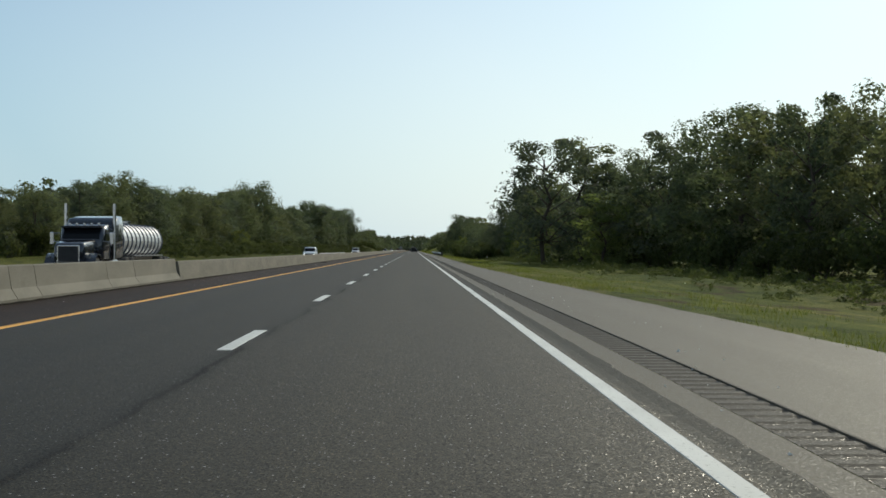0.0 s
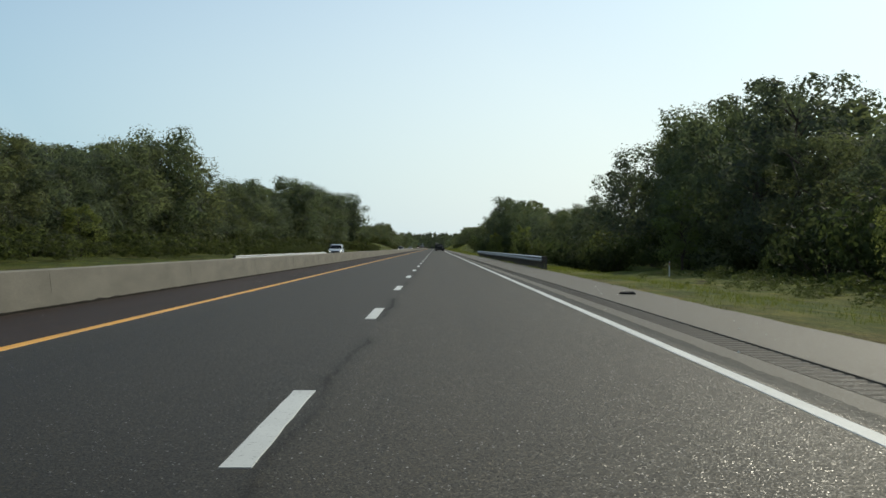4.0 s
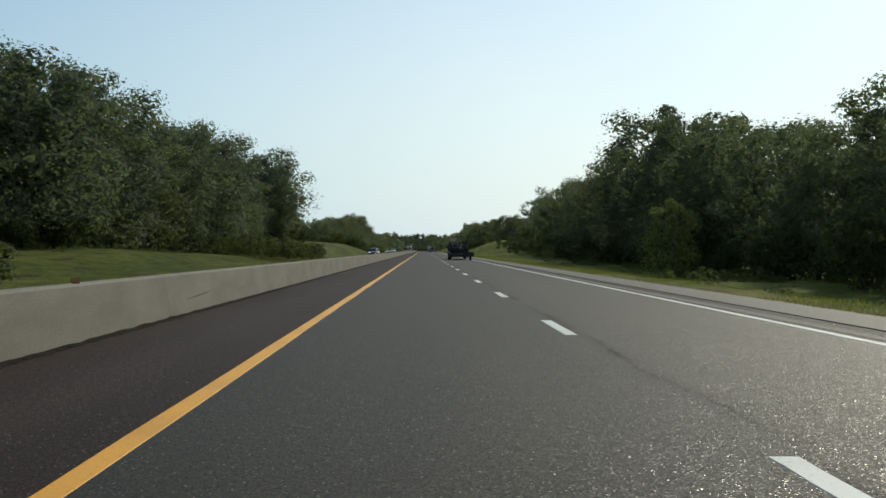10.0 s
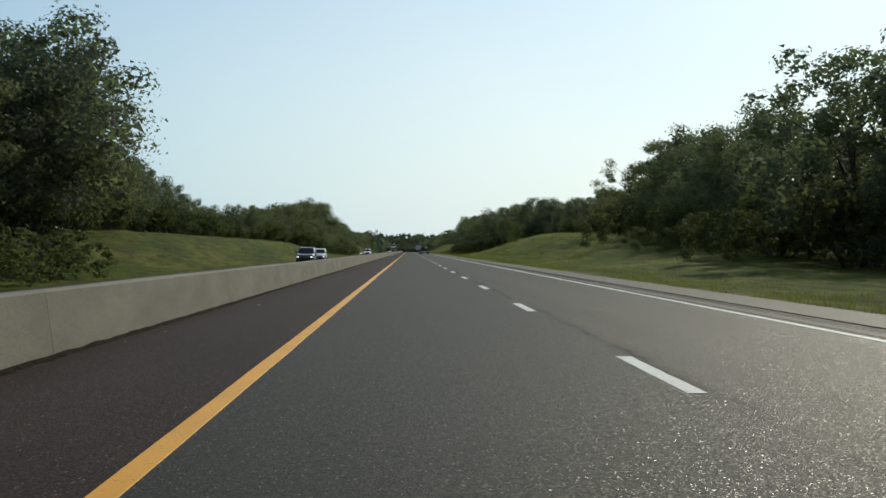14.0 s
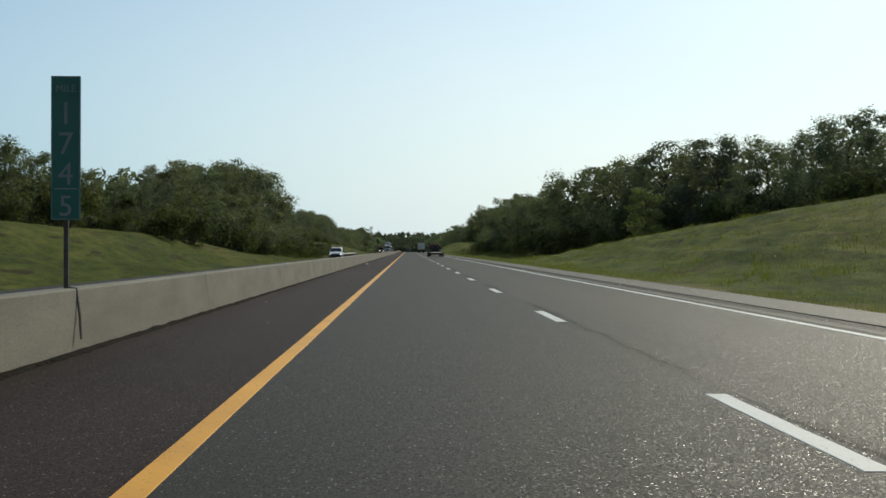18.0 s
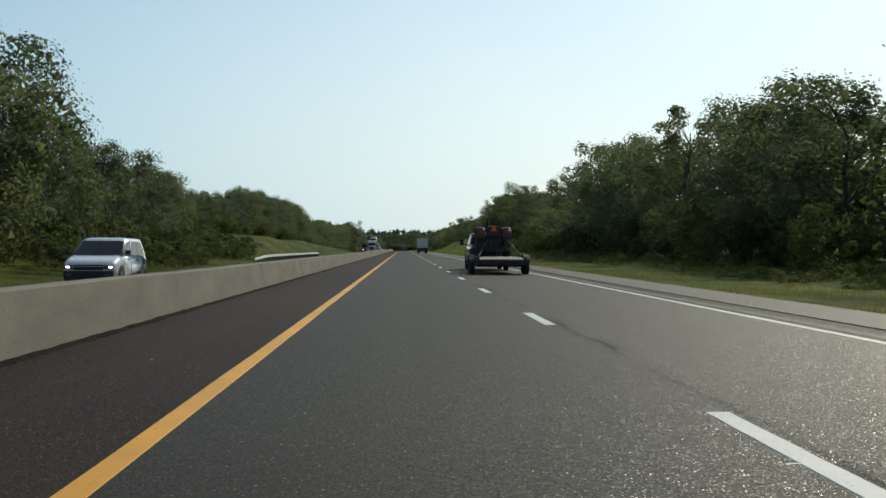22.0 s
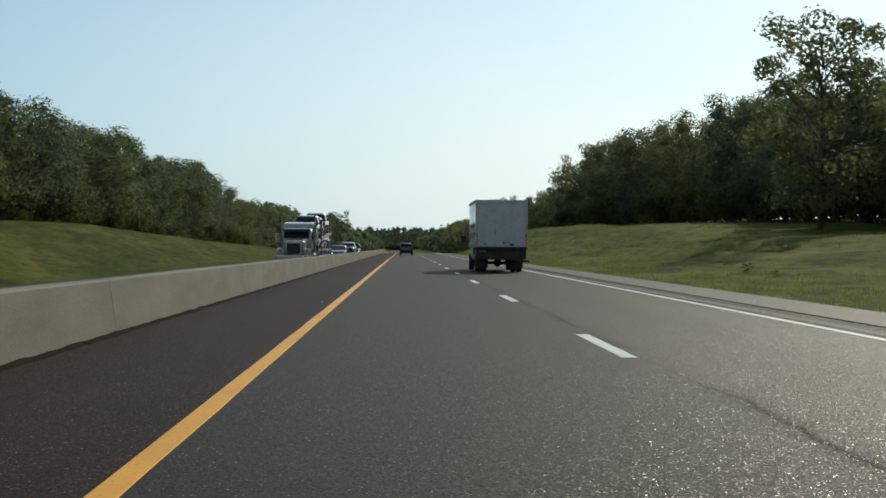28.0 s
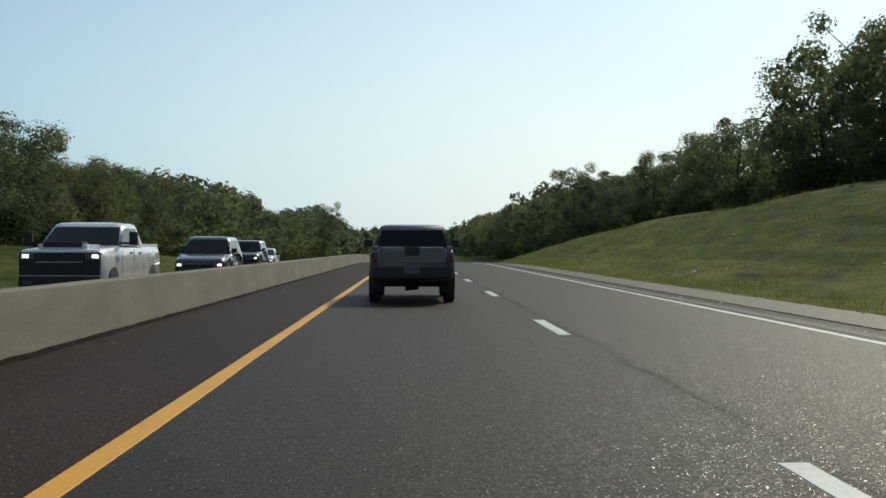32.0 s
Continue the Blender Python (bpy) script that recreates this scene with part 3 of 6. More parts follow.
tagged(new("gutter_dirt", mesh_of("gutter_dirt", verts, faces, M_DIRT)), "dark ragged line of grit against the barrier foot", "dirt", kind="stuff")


# ---- guardrails ----
def w_beam(length, x_of):
    """W-beam rail along y with the lateral offset x_of(y)."""
    prof = [(0.0, 0.0), (-0.055, 0.03), (-0.08, 0.075), (-0.055, 0.12), (0.0, 0.155), (-0.055, 0.19), (-0.08, 0.235), (-0.055, 0.28), (0.0, 0.31)]
    n = int(length / 1.9)
    verts, faces, k = [], [], len(prof) * 2
    for i in range(n + 1):
        y = length * i / n
        dx, dz = x_of(y)
        verts += [(x + dx, y, z + dz) for x, z in prof] + [(x + dx + 0.006, y, z + dz) for x, z in reversed(prof)]
        if i:
            a = (i - 1) * k
            faces += [(a + j, a + (j + 1) % k, a + k + (j + 1) % k, a + k + j) for j in range(k)]
    faces += [tuple(range(k)), tuple(range(n * k + k - 1, n * k - 1, -1))]
    return mesh_of("rail", verts, faces, M_ZINC)


def guardrail(x, y0, y1, side, ground_z, flare0, flare1, label):
    g = thing("guardrail", label, "guardrail", "roadside guardrails", "structure")
    g.location = (x, y0, ground_z)
    length = y1 - y0

    def offset(y):
        a = max(0.0, 1 - y / 9.0) ** 2 * flare0 + max(0.0, 1 - (length - y) / 9.0) ** 2 * flare1
        drop = max(0.0, 1 - (length - y) / 7.5) * 0.50 * (1 if flare1 else 0) + max(0.0, 1 - y / 6.0) * 0.33 * (1 if flare0 > 0.5 else 0)
        return side * a, 0.40 - drop
    rail = part("rail", w_beam(length, lambda y: (offset(y)[0], offset(y)[1])), None, g)
    if side < 0:
        rail.scale.x = -1
        rail.data = w_beam(length, lambda y: (-offset(y)[0], offset(y)[1]))
    post = boxed(-0.075, 0.075, -0.09, 0.09, -0.7, 0.70, 0.01)
    me = bpy.data.meshes.new("post")
    post.to_mesh(me)
    post.free()
    me.materials.append(M_POST)
    block = boxed(-0.06, 0.06, -0.07, 0.07, 0.36, 0.70, 0.008)
    mb = bpy.data.meshes.new("spacer_block")
    block.to_mesh(mb)
    block.free()
    mb.materials.append(M_POST)
    y = 0.4
    while y < length - 0.2:
        dx, dz = offset(y)
        p = part("post", me, None, g)
        p.location = (dx + side * 0.21, y, dz - 0.40)
        b = part("spacer_block", mb, None, g)
        b.location = (dx + side * 0.07, y, dz - 0.40)
        y += 1.905
    bm = boxed(-0.11, 0.05, -0.02, 0.10, 0.0, 0.32, 0.03)
    e = part("end_plate", bm, M_ZINC, g)
    dx, dz = offset(length)
    e.location = (dx, length, dz)
    return g


guardrail(6.95, 205.0, 309.5, 1, -0.05, 0.0, 0.9, "galvanised w-beam guardrail on dark posts beside the shoulder")
guardrail(-18.7, 255.0, 357.0, -1, -0.52, 0.0, 0.6, "galvanised w-beam guardrail beyond the opposite carriageway")
guardrail(-18.7, 899.0, 997.0, -1, -0.52, 0.7, 0.4, "weathered w-beam guardrail beyond the opposite carriageway")


# ---- trees ----
def leaf_cloud(rnd, clumps, leaves, size, inner=0.70, inside=0.13):
    """Clumps of (centre, radii): coarser sprays inside, many small bent leaf sprays over them."""
    verts, faces = [], []
    for c, r in clumps:
        c, r = Vector(c), Vector(r)
        for _ in range(int(leaves * inside)):
            d = Vector((rnd.gauss(0, 1), rnd.gauss(0, 1), rnd.gauss(0, 1))).normalized()
            p = c + Vector((d.x * r.x, d.y * r.y, d.z * r.z)) * inner * rnd.uniform(0.55, 1.0)
            t = d.orthogonal().normalized()
            t.rotate(Euler((rnd.uniform(-1, 1), rnd.uniform(-1, 1), rnd.uniform(0, 6))))
            w = t.cross(d).normalized()
            q = min(r) * rnd.uniform(0.15, 0.27)
            a = len(verts)
            verts += [tuple(p - t * q - w * q * 0.6), tuple(p + w * q * 1.1 - d * q * 0.2), tuple(p + t * q - w * q * 0.5)]
            faces.append((a, a + 1, a + 2))
        for _ in range(leaves):
            d = Vector((rnd.gauss(0, 1), rnd.gauss(0, 1), rnd.gauss(0, 1) + 0.15)).normalized()
            s = (rnd.uniform(0.80, 1.08) if rnd.random() < 0.8 else rnd.uniform(1.05, 1.38)) * (1 + 0.40 * noise.noise(c + d * 2.3))
            p = c + Vector((d.x * r.x, d.y * r.y, d.z * r.z)) * s
            t = Vector((rnd.gauss(0, 1), rnd.gauss(0, 1), rnd.gauss(0, 0.6)))
            t = (t - d * t.dot(d) * 0.8).normalized()
            w = t.cross(d + Vector((rnd.uniform(-.4, .4), rnd.uniform(-.4, .4), rnd.uniform(-.4, .4)))).normalized()
            q = size * rnd.uniform(0.6, 1.35)
            a = len(verts)
            verts += [tuple(p - t * q * 0.6 - w * q * 0.3), tuple(p + w * q * 0.62 + d * q * 0.1), tuple(p + t * q * 0.75 - w * q * 0.2)]
            faces.append((a, a + 1, a + 2))
    return verts, faces


def trunk_mesh(rnd, height, girth, limbs):
    bm = bmesh.new()
    p, r = Vector((0, 0, -0.4)), girth
    n = 5
    for i in range(n):
        q = Vector((rnd.uniform(-1, 1) * 0.03 * height, rnd.uniform(-1, 1) * 0.03 * height, height * 0.8 * (i + 1) / n))
        r2 = girth * (1 - 0.8 * (i + 1) / n)
        rod(bm, p, q, r, r2, 7)
        p, r = q, r2
    for c, _ in limbs:
        c = Vector(c)
        z = max(height * 0.18, c.z - 0.55 * math.hypot(c.x, c.y) - 0.06 * height)
        rod(bm, (0, 0, min(z, height * 0.72)), c, girth * 0.32, girth * 0.06, 5)
    me = bpy.data.meshes.new("trunk")
    bm.to_mesh(me)
    bm.free()
    me.materials.append(M_BARK)
    return me


def crown_clumps(rnd, height, width, count, low, bough=1.0):
    """Boughs of foliage: full and overlapping below, ragged single clumps towards the top."""
    out = []
    lean = rnd.uniform(0, math.tau)
    for i in range(count):
        u = (i + 0.5) / count
        rel = u ** 0.85
        z = height * (low + (0.91 - low) * rel)
        env = math.sin(math.pi * (0.20 + 0.65 * rel)) ** 0.6
        reach = width * env * rnd.uniform(0.2, 1.0) ** 0.6 * 0.80
        ang = i * 2.4 + rnd.uniform(-0.6, 0.6)
        reach *= 1 + 0.25 * math.cos(ang - lean)
        s = width * rnd.uniform(0.17, 0.36) * (1.14 - 0.34 * rel) * bough
        out.append(((math.cos(ang) * reach, math.sin(ang) * reach, z + height * rnd.uniform(-0.03, 0.03)), (s, s, s * rnd.uniform(0.6, 0.95))))
    return out


def tree(seed, height, width, count, leaves, size, low=0.16, leaf=None, bough=1.0, label="tall broadleaf tree with dense dark green summer crown"):
    rnd = random.Random(seed)
    t = thing("tree", label, "tree", "trees lining the motorway")
    clumps = crown_clumps(rnd, height, width, count, low, bough)
    part("trunk", trunk_mesh(rnd, height, height * 0.016, clumps[::2]), None, t)
    v, f = leaf_cloud(rnd, clumps, leaves, size, inside=0.07)
    part("crown", mesh_of("crown", v, f, leaf or M_LEAF), None, t)
    t.location = (0, -400, -60)
    return t


def shrub(seed, leaves, size):
    rnd = random.Random(seed)
    clumps = []
    for i in range(9):
        a = i * 2.4
        d = rnd.uniform(0.1, 0.75)
        s = rnd.uniform(0.3, 0.5)
        clumps.append(((math.cos(a) * d, math.sin(a) * d, rnd.uniform(0.15, 0.75)), (s, s, s * 0.85)))
    v, f = leaf_cloud(rnd, clumps, leaves, size)
    s = thing("shrub", "leafy green shrub at the foot of the trees", "shrub", "shrubs along the wood's edge")
    part("foliage", mesh_of("foliage", v, f, M_LEAF_B), None, s)
    bm = bmesh.new()
    for c, _ in clumps:
        rod(bm, (c[0] * 0.15, c[1] * 0.15, -0.1), c, 0.022, 0.008, 5)
    part("stem", bm, M_BARK, s)
    s.location = (0, -400, -60)
    return s


NEAR = [tree(11 + i, 1.0, w, n, 310, 0.0134, low) for i, (w, n, low) in enumerate(((0.36, 35, 0.08), (0.30, 31, 0.10), (0.42, 37, 0.10), (0.33, 33, 0.06), (0.38, 34, 0.14)))]
PALE = [tree(24 + i, 1.0, w, n, 210, 0.021, 0.04, M_LEAF_C, 1.0, "young broadleaf tree with loose yellow-green crown") for i, (w, n) in enumerate(((0.42, 24), (0.36, 22)))]
AIRY = [tree(81 + i, 1.0, w, 46, 150, 0.0150, 0.10, None, 0.66, "tall broadleaf tree with open crown letting the sky through") for i, w in enumerate((0.40, 0.35))]
SHRUBS = [shrub(51 + i, 200, 0.066) for i in range(3)]
BUSH = shrub(60, 430, 0.042)
rng = random.Random(5)


def stand(x, y, h, wide=1.0):
    return pose(x, y, land(x, y) - 0.02 * h, rng.uniform(-3, 3), rng.uniform(-3, 3), rng.uniform(0, 360)) @ Matrix.Diagonal((h * wide, h * wide, h, 1))


def plant(kind, x, y, h, wide=1.0):
    return copy_thing(kind, stand(x, y, h, wide))


def far_shape(seed, width, count, leaves, size):
    rnd = random.Random(seed)
    v, f = leaf_cloud(rnd, crown_clumps(rnd, 1.0, width, count, 0.15), leaves, size)
    return np.array(v), np.array([t for t in f])


BACK = [far_shape(31 + i, w, 18, 52, 0.040) for i, w in enumerate((0.38, 0.33, 0.44))]
LOW = [far_shape(41 + i, 0.55, 9, 56, 0.066) for i in range(3)]

FINE = far_shape(45, 0.55, 12, 170, 0.034)
DEEP = [far_shape(61 + i, 0.5, 9, 20, 0.095) for i in range(2)]


class Thicket:
    """Many plants joined into one mesh."""

    def __init__(self):
        self.v, self.f, self.n = [], [], 0

    def add(self, shape, m):
        v, f = shape
        a = np.array(m)
        self.v.append(v @ a[:3, :3].T + a[:3, 3])
        self.f.append(f + self.n)
        self.n += len(v)

    def link(self, name, label, material):
        return tagged(new(name, mesh_of(name, np.concatenate(self.v).tolist(), np.concatenate(self.f).tolist(), material)), label, "woods", kind="stuff")


for side, edge, tall in ((1, EDGE_R, TALL_R), (-1, EDGE_L, TALL_L)):
    back, low = Thicket(), Thicket()
    y = 30.0 if side > 0 else 95.0
    while y < 1640:
        x = along(edge, y) + side * rng.uniform(0.5, 3.0)
        h = max(4.0, along(tall, y) - land(x, y)) * rng.uniform(0.87, 1.06)
        if y < 1290:
            airy = side > 0 and rng.random() < 0.3
            plant(rng.choice(AIRY if airy else NEAR), x, y, h * (1.07 if airy else 1.0), rng.uniform(1.0, 1.35))
        else:
            back.add(rng.choice(BACK), stand(x, y, h, 1.1))
        y += rng.uniform(6.6, 10.2)
    y = 30.0 if side > 0 else 90.0
    while y < 1640:
        for off in ((6.0, 13.0) if side < 0 else (6.5,)):
            x = along(edge, y) + side * (off + rng.uniform(-2, 3))
            h = max(5.0, along(tall, y) - land(x, y) + (0.0 if off < 7 else 0.6)) * (rng.uniform(0.74, 0.95) if side < 0 else rng.uniform(0.84, 1.0))
            back.add(rng.choice(BACK), stand(x, y + rng.uniform(-2, 2), h, rng.uniform(1.0, 1.25)))
        y += rng.uniform(6.0, 9.0)
    y = 20.0 if side > 0 else 80.0
    while y < 1640:
        for off in ((22.0, 32.0, 46.0) if side < 0 else (20.0, 44.0)):
            x = along(edge, y) + side * (off + rng.uniform(-4, 4))
            h = max(4.0, along(tall, y) - land(x, y)) * rng.uniform(0.55, 0.78)
            back.add(rng.choice(DEEP), stand(x, y + rng.uniform(-4, 4), h, rng.uniform(1.1, 1.5)))
        y += rng.uniform(8.0, 12.0)
    y = 20.0 if side > 0 else 80.0
    i = 0
    while y < 1500:
        x = along(edge, y) - side * rng.uniform(0.2, 2.2)
        h = rng.uniform(1.6, 4.4)
        i += 1
        if i % 3 == 0 and y < 1250:
            plant(rng.choice(SHRUBS), x, y, h, rng.uniform(0.7, 1.0))
        else:
            low.add(rng.choice(LOW), stand(x + side * 1.5, y, h, rng.uniform(0.9, 1.3)))
        if side > 0 and (470 < y < 600 or 780 < y < 955) and i % 2:
            low.add(FINE, stand(rng.uniform(12.5, along(edge, y)), y, rng.uniform(1.5, 3.4), rng.uniform(0.9, 1.3)))
        if i % 2 or along(BANK_R if side > 0 else BANK_L, y) > 1.5:
            low.add(rng.choice(LOW), stand(x + side * rng.uniform(4, 14), y, rng.uniform(3.0, 5.5), rng.uniform(1.0, 1.4)))
        if side < 0 and 130 < y < 425:
            for off in ((5.0, 9.0, 13.0, 17.0) if y > 335 else (5.0, 11.0)):
                if off < 18 - 0.45 * max(0, y - 395):
                    low.add(rng.choice(LOW), stand(x + off + rng.uniform(-1.5, 1.5), y + rng.uniform(-1, 1), rng.uniform(2.0, 3.6) * (1.15 - 0.03 * off), rng.uniform(1.1, 1.5)))
        if side < 0 and (825 < y < 915 or 505 < y < 560):
            for off in ((3.0, 6.0) if y > 560 else (3.0, 6.0, 9.0, 12.0)):
                low.add(rng.choice(LOW), stand(x + off + rng.uniform(-1, 1), y + rng.uniform(-1, 1), rng.uniform(1.8, 3.4), rng.uniform(1.0, 1.4)))
        if side > 0 and 1030 < y < 1280:
            for off in (1.5, 4.0):
                low.add(rng.choice(LOW), stand(x + off + rng.uniform(0, 2), y + rng.uniform(-1, 1), rng.uniform(3.0, 5.0), rng.uniform(1.1, 1.5)))
        y += rng.uniform(2.4, 4.4)
    back.link("woods", "deep summer woods behind the front trees", M_LEAF)
    low.link("undergrowth", "dense green undergrowth at the wood's edge", M_LEAF_B)

# single trees and bushes that stand out
for x, y, h, k, w in ((25.6, 1041.0, 18.0, 2, 1.1), (30.0, 1051.0, 16.5, 0, 1.0), (-38.0, 1570.0, 21.5, 4, 1.0), (27.0, 1298.0, 17.0, 2, 1.0), (25.0, 634.0, 13.0, 4, 1.15),
                     (16.0, 120.0, 13.8, 2, 1.25), (20.5, 127.0, 14.6, 3, 1.25)):
    plant(AIRY[k % 2], x, y, max(5, h - land(x, y)), w)
for x, y, h, k, w in ((17.0, 352.0, 6.4, 0, 1.0), (19.0, 166.0, 7.0, 1, 1.1), (18.5, 153.0, 7.2, 0, 1.0), (20.0, 109.0, 7.6, 1, 1.3), (20.5, 186.0, 5.6, 0, 1.1), (23.5, 246.0, 8.0, 1, 1.1),
                      (16.5, 436.0, 6.0, 0, 1.0), (21.0, 742.0, 5.5, 1, 1.2), (-38.0, 268.0, 6.2, 0, 1.2)):
    plant(PALE[k], x, y, h, w)
for x, y, h in ((17.0, 247.0, 3.6), (15.0, 251.0, 3.2), (18.0, 256.0, 4.0), (14.5, 262.0, 2.8), (13.5, 288.0, 3.8), (15.0, 294.0, 3.6), (19.5, 138.0, 2.0)):
    plant(BUSH, x, y, h, 0.8)

# far woods that close the view along the road
rnd = random.Random(77)
clumps = []
for y in np.arange(1640, 2880, 9.0):
    for side, off in ((1, 27), (-1, 40)):
        for _ in range(2):
            s = rnd.uniform(3.0, 5.0)
            clumps.append(((side * (off + rnd.uniform(0, 10)), y + rnd.uniform(-4, 4), rnd.uniform(-3, 13)), (s, s, s)))
for x in np.arange(-620, 620, 7.0):
    top = 40 + 9 * noise.noise((x * 0.006, 0, 5)) + rnd.uniform(-6, 4) - 0.00004 * x * x
    for k in range(6):
        s = rnd.uniform(6.0, 9.0)
        clumps.append(((x + rnd.uniform(-4, 4), 2930 + k * 60 + rnd.uniform(0, 20), top * (0.18 + 0.16 * k) - s), (s, s, s)))
for x in np.arange(-30, 24, 3.0):
    for y, z in ((2908, 1.5), (2922, 6.0), (2936, 11.0), (2950, 16.0), (2964, 21.0)):
        s = rnd.uniform(4.0, 6.0)
        clumps.append(((x + rnd.uniform(-2, 2), y + rnd.uniform(-3, 3), z), (s, s, s)))
v, f = leaf_cloud(rnd, clumps, 34, 2.4)
for c, r in clumps:                                   # solid hearts of the crowns
    a = len(v)
    w = [rnd.uniform(0.7, 0.95) * k for k in r]
    v += [(c[0] + w[0], c[1], c[2]), (c[0], c[1] + w[1], c[2]), (c[0] - w[0], c[1], c[2]), (c[0], c[1] - w[1], c[2]), (c[0], c[1], c[2] + w[2]), (c[0], c[1], c[2] - w[2] * 1.6)]
    f += [(a + i, a + (i + 1) % 4, a + 4) for i in range(4)] + [(a + (i + 1) % 4, a + i, a + 5) for i in range(4)]
tagged(new("far_woods", mesh_of("far_woods", v, f, M_LEAF)), "distant dark green woods closing the road ahead", "woods", kind="stuff")

# ---- grass tufts on the verges ----
rnd = random.Random(9)
verts, faces = [], []
for n in range(92000):
    tussock = n >= 80000
    if tussock:
        x, y = rnd.uniform(7.6, 24), rnd.choice((rnd.uniform(585, 775), rnd.uniform(1015, 1290)))
        if noise.noise((x * 0.5, y * 0.14, 5.0)) < 0.12:
            continue
    elif rnd.random() < 0.25:
        x, y = rnd.uniform(8, 26), rnd.choice((rnd.uniform(590, 770), rnd.uniform(1020, 1330)))
    elif rnd.random() < 0.62:
        y = rnd.uniform(5, 1230)
        x = along(SHOULDER, y) - 0.05 + abs(rnd.gauss(0, 2.6))
    else:
        x, y = -19.2 - abs(rnd.gauss(0, 4.0)), rnd.uniform(60, 1250)
    if noise.noise((x * 0.35, y * 0.12, 8.0)) < rnd.uniform(-0.35, 0.15):
        continue
    z = land(x, y) - 0.02
    tall = rnd.uniform(0.06, 0.17) * (1.8 if rnd.random() < 0.08 else 1.0) * (1.8 if tussock else 1.0)
    wide = 0.016 if tussock else 0.008
    for _ in range(6):
        a = rnd.uniform(0, math.tau)
        dx, dy = math.cos(a), math.sin(a)
        b = len(verts)
        ox, oy = rnd.uniform(-0.2, 0.2), rnd.uniform(-0.2, 0.2)
        verts += [(x + ox - dy * wide, y + oy + dx * wide, z), (x + ox + dy * wide, y + oy - dx * wide, z), (x + ox + dx * tall * 0.5, y + oy + dy * tall * 0.5, z + tall)]
        faces.append((b, b + 1, b + 2))
tagged(new("grass_tufts", mesh_of("grass_tufts", verts, faces, M_BLADE)), "uneven tufts of green and yellowed roadside grass", "grass", kind="stuff")

# tall weeds and brambles between the mown strip and the trees
rnd = random.Random(15)
weeds = Thicket()
WEED = [far_shape(71 + i, 0.62, 8, 34, 0.080) for i in range(3)]


def add_weeds(side, y0, y1, near, count, low, high):
    for _ in range(count):
        y = rnd.uniform(y0, y1)
        edge = along(EDGE_R if side > 0 else EDGE_L, y)
        x = rnd.uniform(near, edge + 1.0) if side > 0 else rnd.uniform(edge - 1.0, near)
        if noise.noise((x * 0.16, y * 0.07, 4.0)) < rnd.uniform(-0.45, 0.2):
            continue
        h = rnd.uniform(low, high) * (1.4 if rnd.random() < 0.1 else 1.0) * (0.55 + 0.45 * smooth01((abs(x) - abs(near)) / 5))
        weeds.add(rnd.choice(WEED), pose(x, y, land(x, y) - 0.15 * h, 0, 0, rnd.uniform(0, 360)) @ Matrix.Diagonal((h * 1.6, h * 1.6, h, 1)))


add_weeds(1, 20, 215, 13.0, 950, 0.35, 0.8)
add_weeds(1, 310, 480, 11.5, 300, 0.4, 0.9)
add_weeds(1, 780, 1010, 10.5, 950, 0.4, 0.95)
add_weeds(-1, 300, 560, -30.0, 300, 0.4, 0.9)
weeds.link("tall_weeds", "tall green weeds between mown grass and trees", M_WEED)

# pale seed heads and small flowers that stand over the grass
verts, faces = [], []
for x0, x1, y0, y1, n in ((11, 19, 40, 190, 300), (9, 19, 600, 770, 200), (9, 19, 1090, 1250, 240), (13, 18, 395, 460, 100), (-28, -22, 600, 700, 90)):
    for _ in range(n):
        x, y = rnd.uniform(x0, x1), rnd.uniform(y0, y1)
        if noise.noise((x * 0.22, y * 0.09, 2.0)) < 0.05:
            continue
        z = land(x, y) + rnd.uniform(0.25, 0.6)
        q = rnd.uniform(0.018, 0.036)
        b = len(verts)
        verts += [(x - q, y, z), (x, y - q, z - q * 0.4), (x + q, y, z), (x, y + q, z + q * 0.5), (x, y, z + q)]
        faces += [(b, b + 1, b + 4), (b + 1, b + 2, b + 4), (b + 2, b + 3, b + 4), (b + 3, b, b + 4)]
tagged(new("wildflowers", mesh_of("wildflowers", verts, faces, M_FLOWER)), "scattered pale flowers and seed heads in the grass", "wildflowers", kind="stuff")


# ---- vehicles: local axes with y ahead, x to the right, z up from the road ----
M_GLASS = plain("dark_window_glass", (0.009, 0.010, 0.012), 0.06, 0.0, 0.17, 0.05)
M_TYRE = rough_stuff("tyre_rubber", (0.026, 0.026, 0.026), (0.048, 0.047, 0.045), 5.0, 60.0, 0.85, 0.3)
M_RIM = plain("alloy_rim", (0.42, 0.42, 0.43), 0.35, 0.8)
M_BLACK = plain("black_plastic", (0.028, 0.028, 0.030), 0.6, 0.0, 0.35)
M_FRAME = rough_stuff("grimy_frame_steel", (0.026, 0.024, 0.022), (0.058, 0.053, 0.048), 3.0, 30.0, 0.7, 0.3, spec=0.25)
M_CHROME = plain("chrome", (0.45, 0.45, 0.46), 0.2, 1.0)
M_HEAD = glowing("lit_headlight", (1.0, 0.97, 0.9), 2.5)
M_LENS = plain("lamp_lens", (0.10, 0.105, 0.11), 0.12, 0.0, 0.6)
M_TAIL = plain("red_tail_lamp", (0.050, 0.010, 0.010), 0.25, 0.0, 0.5)
M_BRAKE = plain("red_truck_lamp", (0.20, 0.02, 0.02), 0.3)
M_PLATE = plain("dusty_plate", (0.10, 0.105, 0.11), 0.6)
M_BARS = plain("dull_bars", (0.08, 0.09, 0.12), 0.6)


